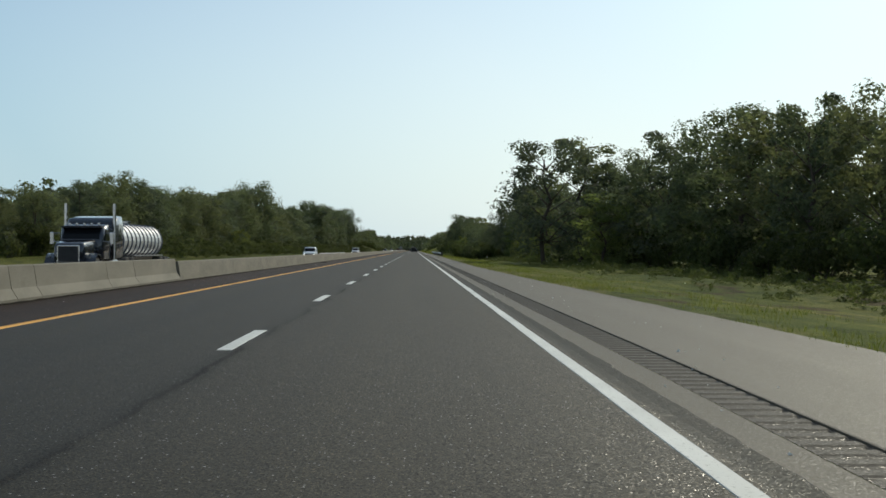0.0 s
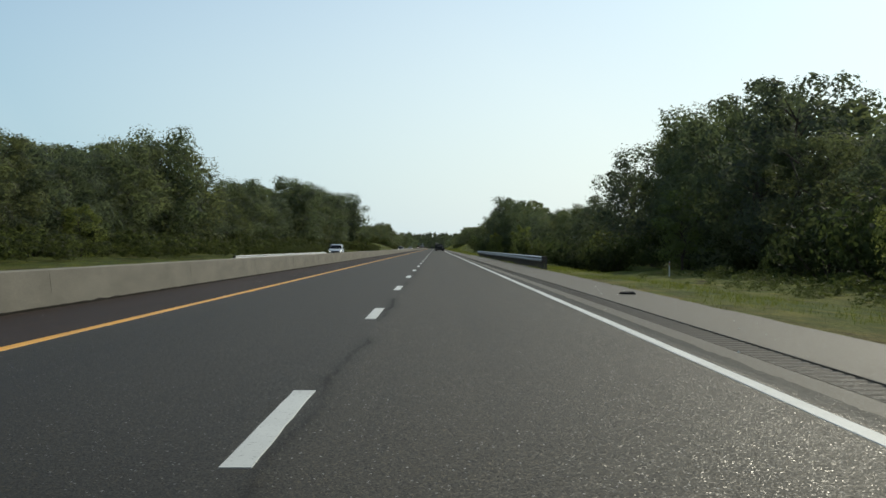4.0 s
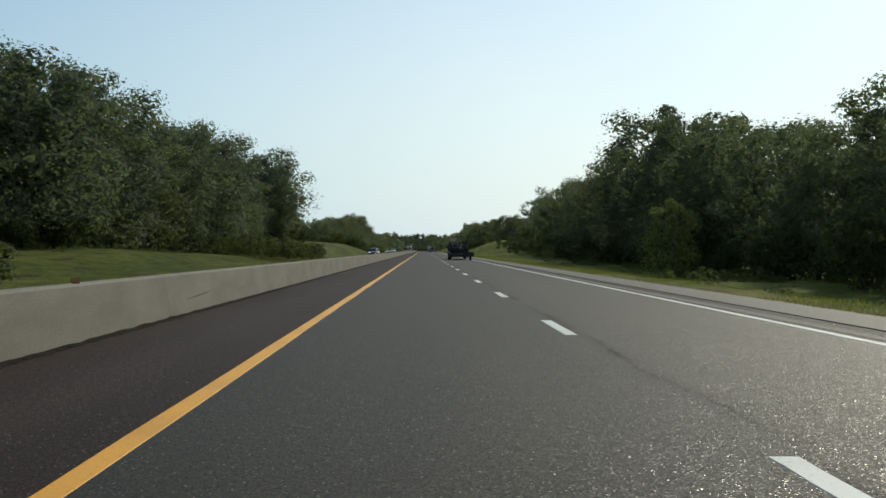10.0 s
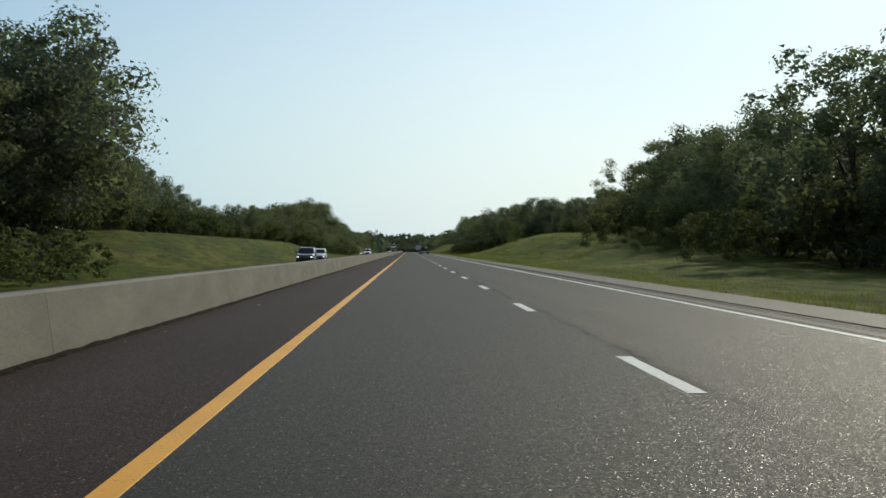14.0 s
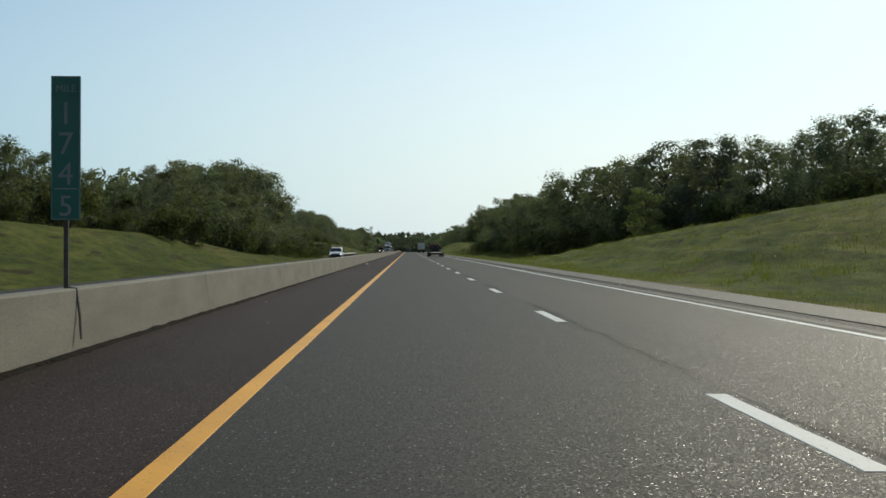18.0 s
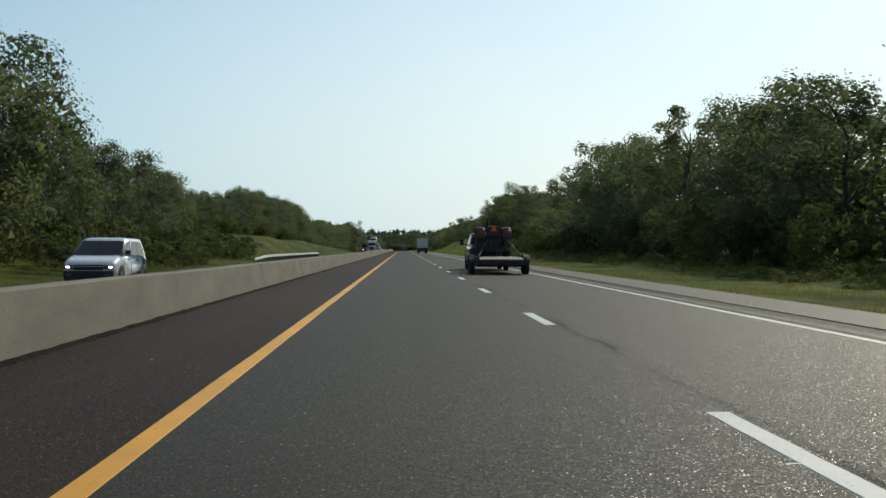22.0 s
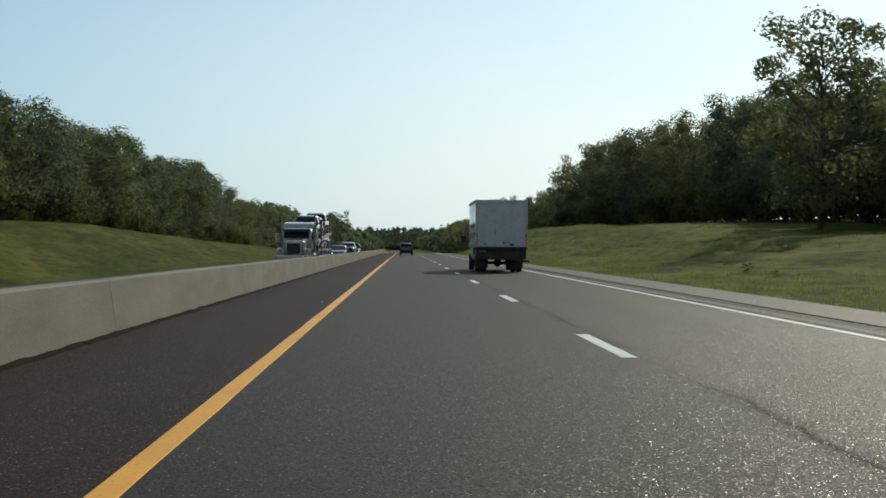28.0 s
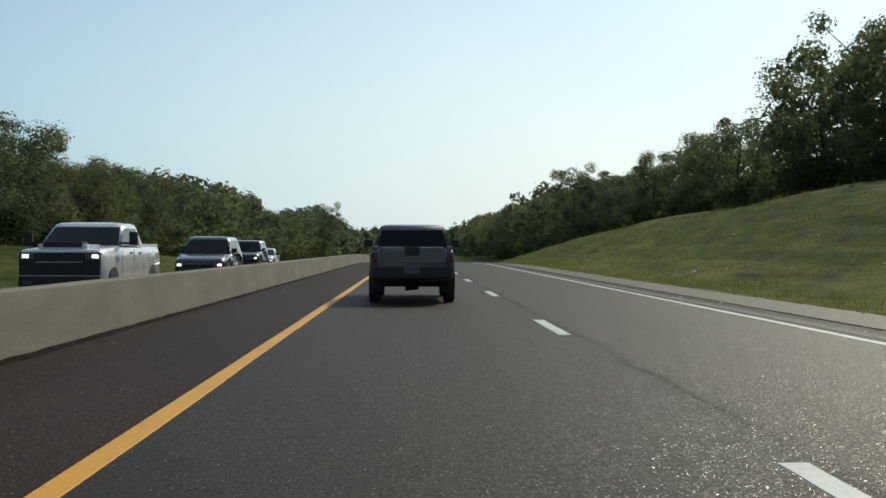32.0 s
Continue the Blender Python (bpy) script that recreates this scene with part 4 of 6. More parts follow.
def paint(name, colour, rough=0.22, metal=0.0):
    m, nt, b = nodes_of(name, rough, metal, 0.5)
    d = noise_tex(nt, 2.2, 5.0, 0.65)
    nt.links.new(ramp(nt, d, (0.35, tuple(v * 0.86 for v in colour)), (0.65, colour)), b.inputs["Base Color"])
    nt.links.new(ramp(nt, d, (0.3, (rough * 1.6,) * 3), (0.7, (rough,) * 3)), b.inputs["Roughness"])
    b.inputs["Coat Weight"].default_value = 0.9
    b.inputs["Coat Roughness"].default_value = 0.025
    return m


P_WHITE = paint("white_car_paint", (0.70, 0.71, 0.72))
P_SILVER = paint("silver_car_paint", (0.22, 0.222, 0.228), 0.3, 0.45)
P_LEAD = paint("dusty_grey_paint", (0.125, 0.126, 0.129), 0.4, 0.2)
P_GREY = paint("grey_car_paint", (0.09, 0.092, 0.096), 0.28, 0.3)
P_DARK = paint("dark_blue_black_paint", (0.016, 0.019, 0.028), 0.18)
P_BLACK = paint("black_car_paint", (0.012, 0.012, 0.013), 0.16)
P_RED = rough_stuff("faded_red_paint", (0.040, 0.011, 0.009), (0.085, 0.020, 0.015), 3.0, 40.0, 0.55, 0.15)
P_BUS = paint("orange_brown_bus_paint", (0.17, 0.060, 0.018), 0.35)
P_TAN = plain("cream_panel", (0.52, 0.49, 0.42), 0.45)


def loft(stations):
    """A closed skin over rings of equal point count."""
    bm = bmesh.new()
    rings = [[bm.verts.new(p) for p in ring] for ring in stations]
    n = len(rings[0])
    for a, b in zip(rings, rings[1:]):
        for j in range(n):
            bm.faces.new((a[j], a[(j + 1) % n], b[(j + 1) % n], b[j]))
    bm.faces.new(list(reversed(rings[0])))
    bm.faces.new(rings[-1])
    bmesh.ops.recalc_face_normals(bm, faces=bm.faces)
    return bm


def hull(stations):
    """Body side stations (y, half width, low, high): rounded shoulders and tucked sills."""
    rings = []
    for y, w, lo, hi in stations:
        half = [(w * 0.90, lo), (w * 0.985, lo + (hi - lo) * 0.12), (w, lo + (hi - lo) * 0.55), (w * 0.985, lo + (hi - lo) * 0.82), (w * 0.93, hi - 0.02), (w * 0.80, hi)]
        rings.append([(x, y, z) for x, z in half] + [(-x, y, z) for x, z in reversed(half)])
    return loft(rings)


def panel(corners, inset=0.05, out=0.006, thick=0.012, parent_centre=(0, 0, 1)):
    """A thin pane over a four-cornered face, drawn in from its edges and set proud of it."""
    c = [Vector(p) for p in corners]
    mid = sum(c, Vector()) / 4
    nrm = (c[1] - c[0]).cross(c[3] - c[0]).normalized()
    if nrm.dot(mid - Vector(parent_centre)) < 0:
        nrm = -nrm
    ring = [p + (mid - p).normalized() * inset for p in c]
    return loft([[p - nrm * (thick - out) for p in ring], [p + nrm * out for p in ring]])


def wheel(v, x, y, r, w, rim=None):
    s = 1 if x > 0 else -1
    bm = bmesh.new()
    prof = [(0.62, 0.5), (0.80, 0.52), (0.93, 0.5), (1.0, 0.36), (1.0, -0.36), (0.93, -0.5), (0.80, -0.52), (0.62, -0.5)]
    seg = 22
    rings = []
    for i in range(seg):
        a = math.tau * i / seg
        rings.append([bm.verts.new((x + q * w * s, y + r * p * math.cos(a), r + r * p * math.sin(a))) for p, q in prof])
    for i in range(seg):
        a, b = rings[i], rings[(i + 1) % seg]
        for j in range(len(prof)):
            k = (j + 1) % len(prof)
            bm.faces.new((a[j], a[k], b[k], b[j]))
    bmesh.ops.recalc_face_normals(bm, faces=bm.faces)
    wh = part("wheel", bm, M_TYRE, v, "black rubber tyre")
    bm = rodded((x - s * w * 0.3, y, r), (x + s * w * 0.36, y, r), r * 0.63, r * 0.60, 18)
    for i in range(6):
        a = math.tau * i / 6
        rod(bm, (x + s * w * 0.36, y + r * 0.2 * math.cos(a), r + r * 0.2 * math.sin(a)), (x + s * w * 0.44, y + r * 0.52 * math.cos(a), r + r * 0.52 * math.sin(a)), r * 0.09, r * 0.07, 5)
    rod(bm, (x + s * w * 0.36, y, r), (x + s * w * 0.48, y, r), r * 0.2, r * 0.14, 10)
    part("rim", bm, rim or M_RIM, wh, "metal wheel rim")
    return wh


def arch(v, x, y, r):
    """The dark opening over a wheel."""
    s = 1 if x > 0 else -1
    pts = [(y + r * 1.17 * math.cos(a), r + r * 1.17 * math.sin(a)) for a in np.linspace(-0.35, math.pi + 0.35, 14)]
    part("wheel_arch", loft([[(x - s * 0.30, a, b) for a, b in pts], [(x + s * 0.006, a, b) for a, b in pts]]), M_BLACK, v)


def car(name, label, category, body, L=4.7, W=1.86, H=1.72, wheel_r=0.36, hood=1.25, tail=0.15, rake=0.75, back=0.45, belt=1.10, clear=0.25, bed=0.0,
        lights=True, tow_mirrors=False, group="vehicles on the motorway", rack=False, chrome=False, scoop=False):
    """A road car. hood, tail, bed: lengths; rake, back: how far the screens lean; a bed makes it a pickup truck."""
    v = thing(name, label, category, group)
    hw = W / 2
    nose, stern = L / 2, -L / 2
    wf, wr = nose - 0.86, stern + (1.05 if bed else 0.92)
    cowl = nose - hood
    cab_back = stern + tail + bed
    low = clear
    drop = 0.13 if bed else 0.30
    ht = belt - drop
    st = [(stern, hw * 0.90, low + 0.18, belt - 0.06), (stern + 0.10, hw * 0.98, low + 0.06, belt), (wr, hw, low, belt + 0.01), (cab_back + 0.05, hw, low, belt), (cowl, hw, low, belt),
          (cowl + 0.25, hw * 0.995, low, belt - 0.03), (nose - 0.32, hw * 0.97, low, belt - drop * 0.5), (nose - 0.08, hw * 0.93, low + 0.05, belt - drop * 0.75), (nose, hw * 0.88, low + 0.16, ht)]
    part("body", hull(st), body, v, "painted body shell", True)
    # cabin: bowed screen, rounded roof
    f0, f1 = cowl + 0.06, cowl - rake
    b0, b1 = cab_back, cab_back + back
    wt = hw * 0.81
    mid = (f1 + b1) / 2
    cen = (0, mid, belt + 0.2)

    def level(w, yb, yf, z, bow):
        return [(w, yb, z)] + [(w * u, yf - bow * u * u, z) for u in (1.0, 0.75, 0.3, -0.3, -0.75, -1.0)] + [(-w, yb, z)]
    lev0 = level(hw * 0.95, b0, f0, belt - 0.02, 0.16)
    lev1 = level(wt, b1, f1, H - 0.10, 0.12)
    part("cabin", loft([lev0, lev1, level(wt * 0.97, b1 + 0.03, f1 - 0.08, H - 0.045, 0.12), level(wt * 0.86, b1 + 0.09, f1 - 0.20, H - 0.008, 0.10), level(wt * 0.6, b1 + 0.2, f1 - 0.45, H + 0.012, 0.05)]),
         body, v, "painted roof and pillars", True)
    ring0 = [(hw * 0.95, b0, belt - 0.02), (hw * 0.95, f0 - 0.16, belt - 0.02), (-hw * 0.95, f0 - 0.16, belt - 0.02), (-hw * 0.95, b0, belt - 0.02)]
    ring1 = [(wt, b1, H - 0.10), (wt, f1 - 0.12, H - 0.10), (-wt, f1 - 0.12, H - 0.10), (-wt, b1, H - 0.10)]
    lean = Vector((0, H - 0.10 - belt, f0 - f1)).normalized()
    rows = []
    for t in (0.05, 0.96):
        rows.append([Vector((p[0] * 0.945, p[1], p[2])) * (1 - t) + Vector((q[0] * 0.945, q[1], q[2])) * t for p, q in zip(lev0[1:7], lev1[1:7])])
    bm = bmesh.new()
    grid = [[[bm.verts.new(p + lean * o) for p in row] for row in rows] for o in (-0.012, 0.012)]
    for i in range(5):
        for g in grid:
            bm.faces.new((g[0][i], g[0][i + 1], g[1][i + 1], g[1][i]))
        for r in (0, 1):
            bm.faces.new((grid[0][r][i], grid[0][r][i + 1], grid[1][r][i + 1], grid[1][r][i]))
    for i in (0, 5):
        bm.faces.new((grid[0][0][i], grid[0][1][i], grid[1][1][i], grid[1][0][i]))
    bmesh.ops.recalc_face_normals(bm, faces=bm.faces)
    part("windscreen", bm, M_GLASS, v, "dark tinted windscreen")
    part("rear_window", panel([ring0[0], ring0[3], ring1[3], ring1[0]], 0.06, parent_centre=cen), M_GLASS, v, "dark rear window")

    def lerp(a, b, t):
        return Vector(a) * (1 - t) + Vector(b) * t
    for s in (1, -1):
        lo_b, lo_f = Vector(ring0[0 if s > 0 else 3]), Vector(ring0[1 if s > 0 else 2])
        hi_b, hi_f = Vector(ring1[0 if s > 0 else 3]), Vector(ring1[1 if s > 0 else 2])
        cuts = [0.04, 0.36, 0.68, 0.985] if not bed and L > 4.3 else [0.05, 0.48, 0.985]
        for a, b in zip(cuts, cuts[1:]):
            part("side_window", panel([lerp(lo_b, lo_f, a), lerp(lo_b, lo_f, b), lerp(hi_b, hi_f, b), lerp(hi_b, hi_f, a)], 0.055, parent_centre=cen), M_GLASS, v, "dark side window")
            yh = lerp(lo_b, lo_f, a).y + 0.22
            part("door_handle", boxed(s * hw - 0.02, s * hw + 0.025, yh, yh + 0.17, belt - 0.19, belt - 0.155, 0.008), M_CHROME if chrome else M_BLACK, v)
            yd = lerp(lo_b, lo_f, b).y
            part("door_seam", boxed(s * hw * 0.99 - 0.012, s * hw * 1.0 + 0.003, yd - 0.008, yd + 0.008, low + 0.16, belt - 0.08), M_BLACK, v)
        mx = s * (hw + (0.24 if tow_mirrors else 0.12))
        bm = boxed(mx - 0.10, mx + 0.10, cowl - 0.28, cowl - 0.16, belt + (0.02 if tow_mirrors else 0.03), belt + (0.34 if tow_mirrors else 0.20), 0.03)
        box(bm, min(s * hw * 0.9, mx), max(s * hw * 0.9, mx), cowl - 0.22, cowl - 0.17, belt + 0.04, belt + 0.09)
        part("wing_mirror", bm, M_BLACK, v, "black wing mirror")
        for yw in (wf, wr):
            arch(v, s * hw, yw, wheel_r)
            wheel(v, s * (hw - 0.105), yw, wheel_r, 0.23)
        part("sill", boxed(s * hw * 0.9 - 0.06, s * hw * 0.9 + 0.06, wr + wheel_r * 1.2, wf - wheel_r * 1.2, low - 0.05, low + 0.03, 0.015), M_BLACK, v, "dark sill bar")
        hx = s * hw * 0.73
        lamp = part("headlight", boxed(hx - 0.17, hx + 0.17, nose - 0.25, nose + 0.022, ht - 0.20, ht - 0.03, 0.035), M_LENS, v, "clear headlight housing")
        part("bulb", boxed(hx - 0.10 + s * 0.04, hx + 0.05 + s * 0.04, nose - 0.05, nose + 0.03, ht - 0.155, ht - 0.075, 0.02), M_HEAD if lights else M_CHROME, lamp, "bright lit lamp")
        tx = s * hw * 0.86
        part("tail_lamp", boxed(tx - 0.06, tx + 0.06, stern - 0.02, stern + 0.14, belt - (0.48 if bed else 0.36), belt - 0.08, 0.025), M_TAIL, v, "red tail lamp")
    foot = low + 0.34
    # pickup grilles are widened so their black also stands for the front's shade
    gw = 0.90 if bed else 0.55
    grille = part("grille", boxed(-hw * gw, hw * gw, nose - 0.16, nose + 0.012, foot, ht - 0.02, 0.04), M_BLACK, v, "dark grille")
    for i in range(3 if bed else 2):
        z = foot + (ht - foot) * (0.3 + 0.22 * i)
        part("grille_bar", boxed(-hw * 0.50, hw * 0.50, nose - 0.02, nose + 0.020, z, z + 0.025, 0.006), M_CHROME if chrome or i == 1 else M_BLACK, grille)
    part("front_bumper", boxed(-hw * 0.90, hw * 0.90, nose - 0.30, nose + 0.05, low + 0.06, foot - 0.01, 0.05), M_CHROME if chrome else M_BLACK, v, "front bumper")
    for s in (1, -1):
        part("fog_light", boxed(s * hw * 0.7 - 0.10, s * hw * 0.7 + 0.10, nose + 0.03, nose + 0.056, low + 0.13, low + 0.22, 0.01), M_LENS, v)
    part("rear_bumper", boxed(-hw * 0.92, hw * 0.92, stern - 0.10, stern + 0.14, low + 0.10, low + 0.34, 0.04), M_CHROME if chrome else M_BLACK, v, "rear bumper")
    plate = part("number_plate", boxed(-0.16, 0.16, stern - 0.115, stern - 0.100, low + 0.20, low + 0.34), M_PLATE, v, "pale number plate")
    part("plate_bars", boxed(-0.12, 0.12, stern - 0.119, stern - 0.1135, low + 0.25, low + 0.30), M_BARS, plate)
    part("underbody", boxed(-hw * 0.72, hw * 0.72, stern + 0.25, nose - 0.35, low - (0.0 if bed else 0.09), low + 0.15, 0.04), M_BLACK, v, "dark underbody")
    part("axle", rodded((-hw * 0.8, wr, wheel_r), (hw * 0.8, wr, wheel_r), 0.06), M_FRAME, v)
    part("differential", rodded((-0.14, wr, wheel_r), (0.14, wr, wheel_r), 0.15, 0.12, 10), M_FRAME, v)
    for s in (1, -1):
        part("mud_flap", boxed(s * (hw - 0.11) - 0.12, s * (hw - 0.11) + 0.12, wr - wheel_r - 0.06, wr - wheel_r - 0.045, low - 0.06, low + 0.2), M_BLACK, v)
    if bed:
        # the open box: dark floor set between the raised walls, a tailgate with its own seam and handle
        part("bed_liner", boxed(-hw * 0.80, hw * 0.80, stern + 0.10, cab_back - 0.06, belt - 0.02, belt + 0.006), M_BLACK, v, "black bed liner")
        for s in (1, -1):
            part("bed_rail", boxed(s * hw * 0.86 - 0.06, s * hw * 0.86 + 0.06, stern + 0.04, cab_back - 0.01, belt - 0.03, belt + 0.045, 0.02), body, v)
        part("hood_bulge", boxed(-hw * 0.55, hw * 0.55, cowl + 0.12, nose - 0.22, belt - 0.16, belt + 0.035, 0.05), body, v, "raised hood centre")
        if scoop:
            # scoop made larger in black to stand for the hood front's dark reflection
            part("hood_scoop", boxed(-hw * 0.44, hw * 0.44, nose - 0.72, nose - 0.205, belt - 0.045, belt + 0.085, 0.03), M_BLACK, v, "black hood scoop, enlarged for the hood's dark reflection")
        gate = part("tailgate", boxed(-hw * 0.74, hw * 0.74, stern - 0.025, stern + 0.06, low + 0.40, belt + 0.02, 0.02), body, v, "painted tailgate")
        part("tailgate_handle", boxed(-0.15, 0.15, stern - 0.04, stern - 0.015, belt - 0.15, belt + 0.024, 0.015), M_BLACK, gate)
    else:
        part("spoiler", boxed(-wt * 0.8, wt * 0.8, b1 - 0.10, b1 + 0.10, H - 0.06, H - 0.015, 0.015), body, v)
    if rack:
        for s in (1, -1):
            part("roof_rail", rodded((s * wt * 0.86, b1 + 0.2, H + 0.035), (s * wt * 0.86, f1 - 0.25, H + 0.035), 0.018), M_CHROME, v)
    return v


def pickup(label, body, L=5.7, W=1.95, H=1.85, **more):
    opt = dict(wheel_r=0.40, hood=1.5, bed=1.85, rake=0.72, back=0.16, belt=1.26, clear=0.34)
    opt.update(more)
    return car("pickup_truck", label, "pickup truck", body, L, W, H, **opt)


def place(v, x, y, rz=0.0, z=0.0):
    v.matrix_basis = pose(x, y, z, 0, 0, rz)
    return v


def opp_z(x):
    return float(np.interp(x, [-18.4, -15.5, -11.7, -7.9], [-0.55, -0.42, -0.26, -0.13]))


# the pickup ahead in the passing lane
place(pickup("dusty grey pickup truck seen from behind in the passing lane", P_LEAD, 5.2, 1.76, 1.64, belt=1.13, bed=1.6, clear=0.42, wheel_r=0.38, tow_mirrors=False, chrome=False), -1.99, 1118.2 + 2.6)

# ---- box truck ----
def box_truck():
    v = thing("box_truck", "white box truck with ribbed sides and roll-up rear door", "truck", "vehicles on the motorway")
    w, z0, z1, y0, y1 = 1.16, 1.15, 3.25, 0.0, 5.2
    white = plain("dirty_white_panel", (0.44, 0.445, 0.45), 0.30, 0.0, 0.5, 0.22)
    glossy = paint("glossy_white_panel", (0.52, 0.525, 0.53), 0.12)
    lit = glowing("lit_red_lamp", (0.8, 0.03, 0.02), 0.5)
    stain = rough_stuff("rust_stain", (0.16, 0.12, 0.07), (0.34, 0.29, 0.20), 9.0, 60.0, 0.8, 0.1)
    faint = plain("scuffed_grey", (0.22, 0.22, 0.225), 0.6)
    trim = plain("aluminium_trim", (0.38, 0.39, 0.40), 0.4, 0.7)
    part("cargo_box", boxed(-w + 0.03, w - 0.03, y0 + 0.03, y1, z0, z1 - 0.02), white, v, "white cargo box")
    for s in (1, -1):
        y = 0.42
        while y < y1 - 0.1:
            bow = [(w - 0.035, y - 0.30), (w - 0.002, y - 0.29), (w + 0.001, y - 0.16), (w + 0.003, y), (w + 0.001, y + 0.15), (w - 0.002, y + 0.28), (w - 0.035, y + 0.29)]
            part("side_panel", loft([[(s * a, b, z) for a, b in bow] for z in (z0 + 0.14, z1 - 0.10)]), glossy, v, smooth=True)
            part("side_post", boxed(s * (w - 0.012) - 0.014, s * (w - 0.012) + 0.014, y + 0.280, y + 0.312, z0 + 0.14, z1 - 0.10, 0.006), white, v)
            y += 0.60
        part("top_rail", boxed(s * (w - 0.03) - 0.05, s * (w - 0.03) + 0.05, y0, y1 + 0.02, z1 - 0.11, z1 + 0.01, 0.015), trim, v)
        part("bottom_rail", boxed(s * (w - 0.03) - 0.05, s * (w - 0.03) + 0.05, y0, y1 + 0.02, z0 - 0.03, z0 + 0.14, 0.012), trim, v)
        part("rear_post", boxed(s * (w - 0.05) - 0.06, s * (w - 0.05) + 0.06, y0 - 0.02, y0 + 0.10, z0 - 0.02, z1 - 0.10, 0.012), trim, v)
        part("tail_lamp", boxed(s * (w - 0.05) - 0.035, s * (w - 0.05) + 0.035, y0 - 0.045, y0 - 0.015, z0 + 0.14, z0 + 0.34, 0.01), M_BRAKE, v, "red tail lamp")
        part("lamp_core", boxed(s * (w - 0.05) - 0.02, s * (w - 0.05) + 0.02, y0 - 0.05, y0 - 0.04, z0 + 0.18, z0 + 0.30, 0.004), lit, v, "lit red lamp")
        part("post_latch", boxed(s * (w - 0.06) - 0.025, s * (w - 0.06) + 0.025, y0 - 0.035, y0 - 0.015, z0 + 0.42, z0 + 0.62, 0.01), M_BLACK, v)
    part("rear_header", boxed(-w + 0.06, w - 0.06, y0 - 0.02, y0 + 0.10, z1 - 0.16, z1 + 0.005, 0.012), trim, v)
    door = part("roll_up_door", boxed(-w + 0.10, w - 0.10, y0 + 0.005, y0 + 0.05, z0 + 0.02, z1 - 0.17), white, v, "white roll-up rear door")
    n = 6
    for i in range(n):
        a = z0 + 0.02 + (z1 - z0 - 0.19) * i / n
        part("door_slat", boxed(-w + 0.115, w - 0.115, y0 - 0.008, y0 + 0.012, a + 0.0008, a + (z1 - z0 - 0.19) / n - 0.0008), white, door)
    part("door_latch", boxed(0.36, 0.55, y0 - 0.03, y0 - 0.005, z0 + 0.06, z0 + 0.16, 0.01), M_BLACK, door)
    part("marker_lamp", boxed(w - 0.20, w - 0.14, y0 - 0.035, y0 - 0.015, z1 - 0.07, z1 - 0.04, 0.005), lit, v, "lit red marker lamp")
    part("reflector", boxed(-0.84, -0.66, y0 - 0.018, y0 - 0.007, z0 + 0.11, z0 + 0.15), M_TAIL, door, "red reflector strip")
    part("rust_stain", boxed(0.06, 0.20, y0 - 0.0115, y0 - 0.0085, z0 + 0.12, z0 + 0.26), stain, door, "yellowish stain on the door")
    part("scuff", boxed(0.20, 0.42, y0 - 0.0115, y0 - 0.0085, z0 + 0.20, z0 + 0.23), stain, door)
    part("door_rail", boxed(0.42, 0.44, y0 - 0.014, y0 - 0.007, z0 + 0.50, z0 + 0.95), faint, door)
    part("door_rail", boxed(-0.30, -0.285, y0 - 0.014, y0 - 0.007, z0 + 0.90, z0 + 1.2), faint, door)
    part("door_strap", boxed(-0.30, -0.275, y0 - 0.02, y0 - 0.005, z0 + 0.55, z0 + 0.85), M_BLACK, door)
    part("rear_sill", boxed(-w + 0.02, w - 0.02, y0 - 0.03, y0 + 0.15, z0 - 0.10, z0 + 0.0, 0.012), M_FRAME, v, "dark rear sill")
    for s in (1, -1):
        part("chassis_rail", boxed(s * 0.42 - 0.05, s * 0.42 + 0.05, y0 + 0.1, y1 + 2.2, 0.72, 0.98), M_FRAME, v, "dark chassis rail")
        part("rear_panel", boxed(s * 0.56 - 0.56, s * 0.56 + 0.56, y0 + 0.12, y0 + 0.16, 0.60, z0 - 0.08), M_FRAME, v, "dark skirt panel")
        part("mud_flap", boxed(s * 0.80 - 0.26, s * 0.80 + 0.26, y0 + 0.95, y0 + 0.97, 0.20, z0 - 0.05), M_BLACK, v, "black mud flap")
        for k in (0, 1):
            wheel(v, s * (0.95 - 0.27 * k), y0 + 1.75, 0.42, 0.24, rim=M_FRAME)
        wheel(v, s * 0.93, y1 + 1.65, 0.42, 0.25, rim=M_FRAME)
    part("under_box", boxed(-0.95, 0.95, y0 + 0.5, y1, 0.80, z0, 0.03), M_FRAME, v, "dark underframe")
    part("axle", rodded((-0.9, y0 + 1.75, 0.42), (0.9, y0 + 1.75, 0.42), 0.07), M_FRAME, v)
    part("differential", rodded((-0.05, y0 + 1.6, 0.42), (-0.05, y0 + 1.9, 0.42), 0.2, 0.16, 10), M_FRAME, v)
    part("hitch_bar", boxed(-0.55, 0.55, y0 + 0.05, y0 + 0.14, 0.58, 0.70, 0.01), M_FRAME, v)
    part("exhaust", rodded((0.5, y0 + 0.4, 0.5), (1.28, y0 + 0.25, 0.52), 0.05), M_FRAME, v)
    cab = [(y1 + 0.12, 0.98, 0.55, 2.1), (y1 + 1.3, 1.0, 0.5, 2.12), (y1 + 1.75, 0.98, 0.5, 1.5), (y1 + 2.6, 0.92, 0.5, 1.32), (y1 + 2.75, 0.82, 0.6, 1.2)]
    part("cab", hull(cab), P_WHITE, v, "white cab", True)
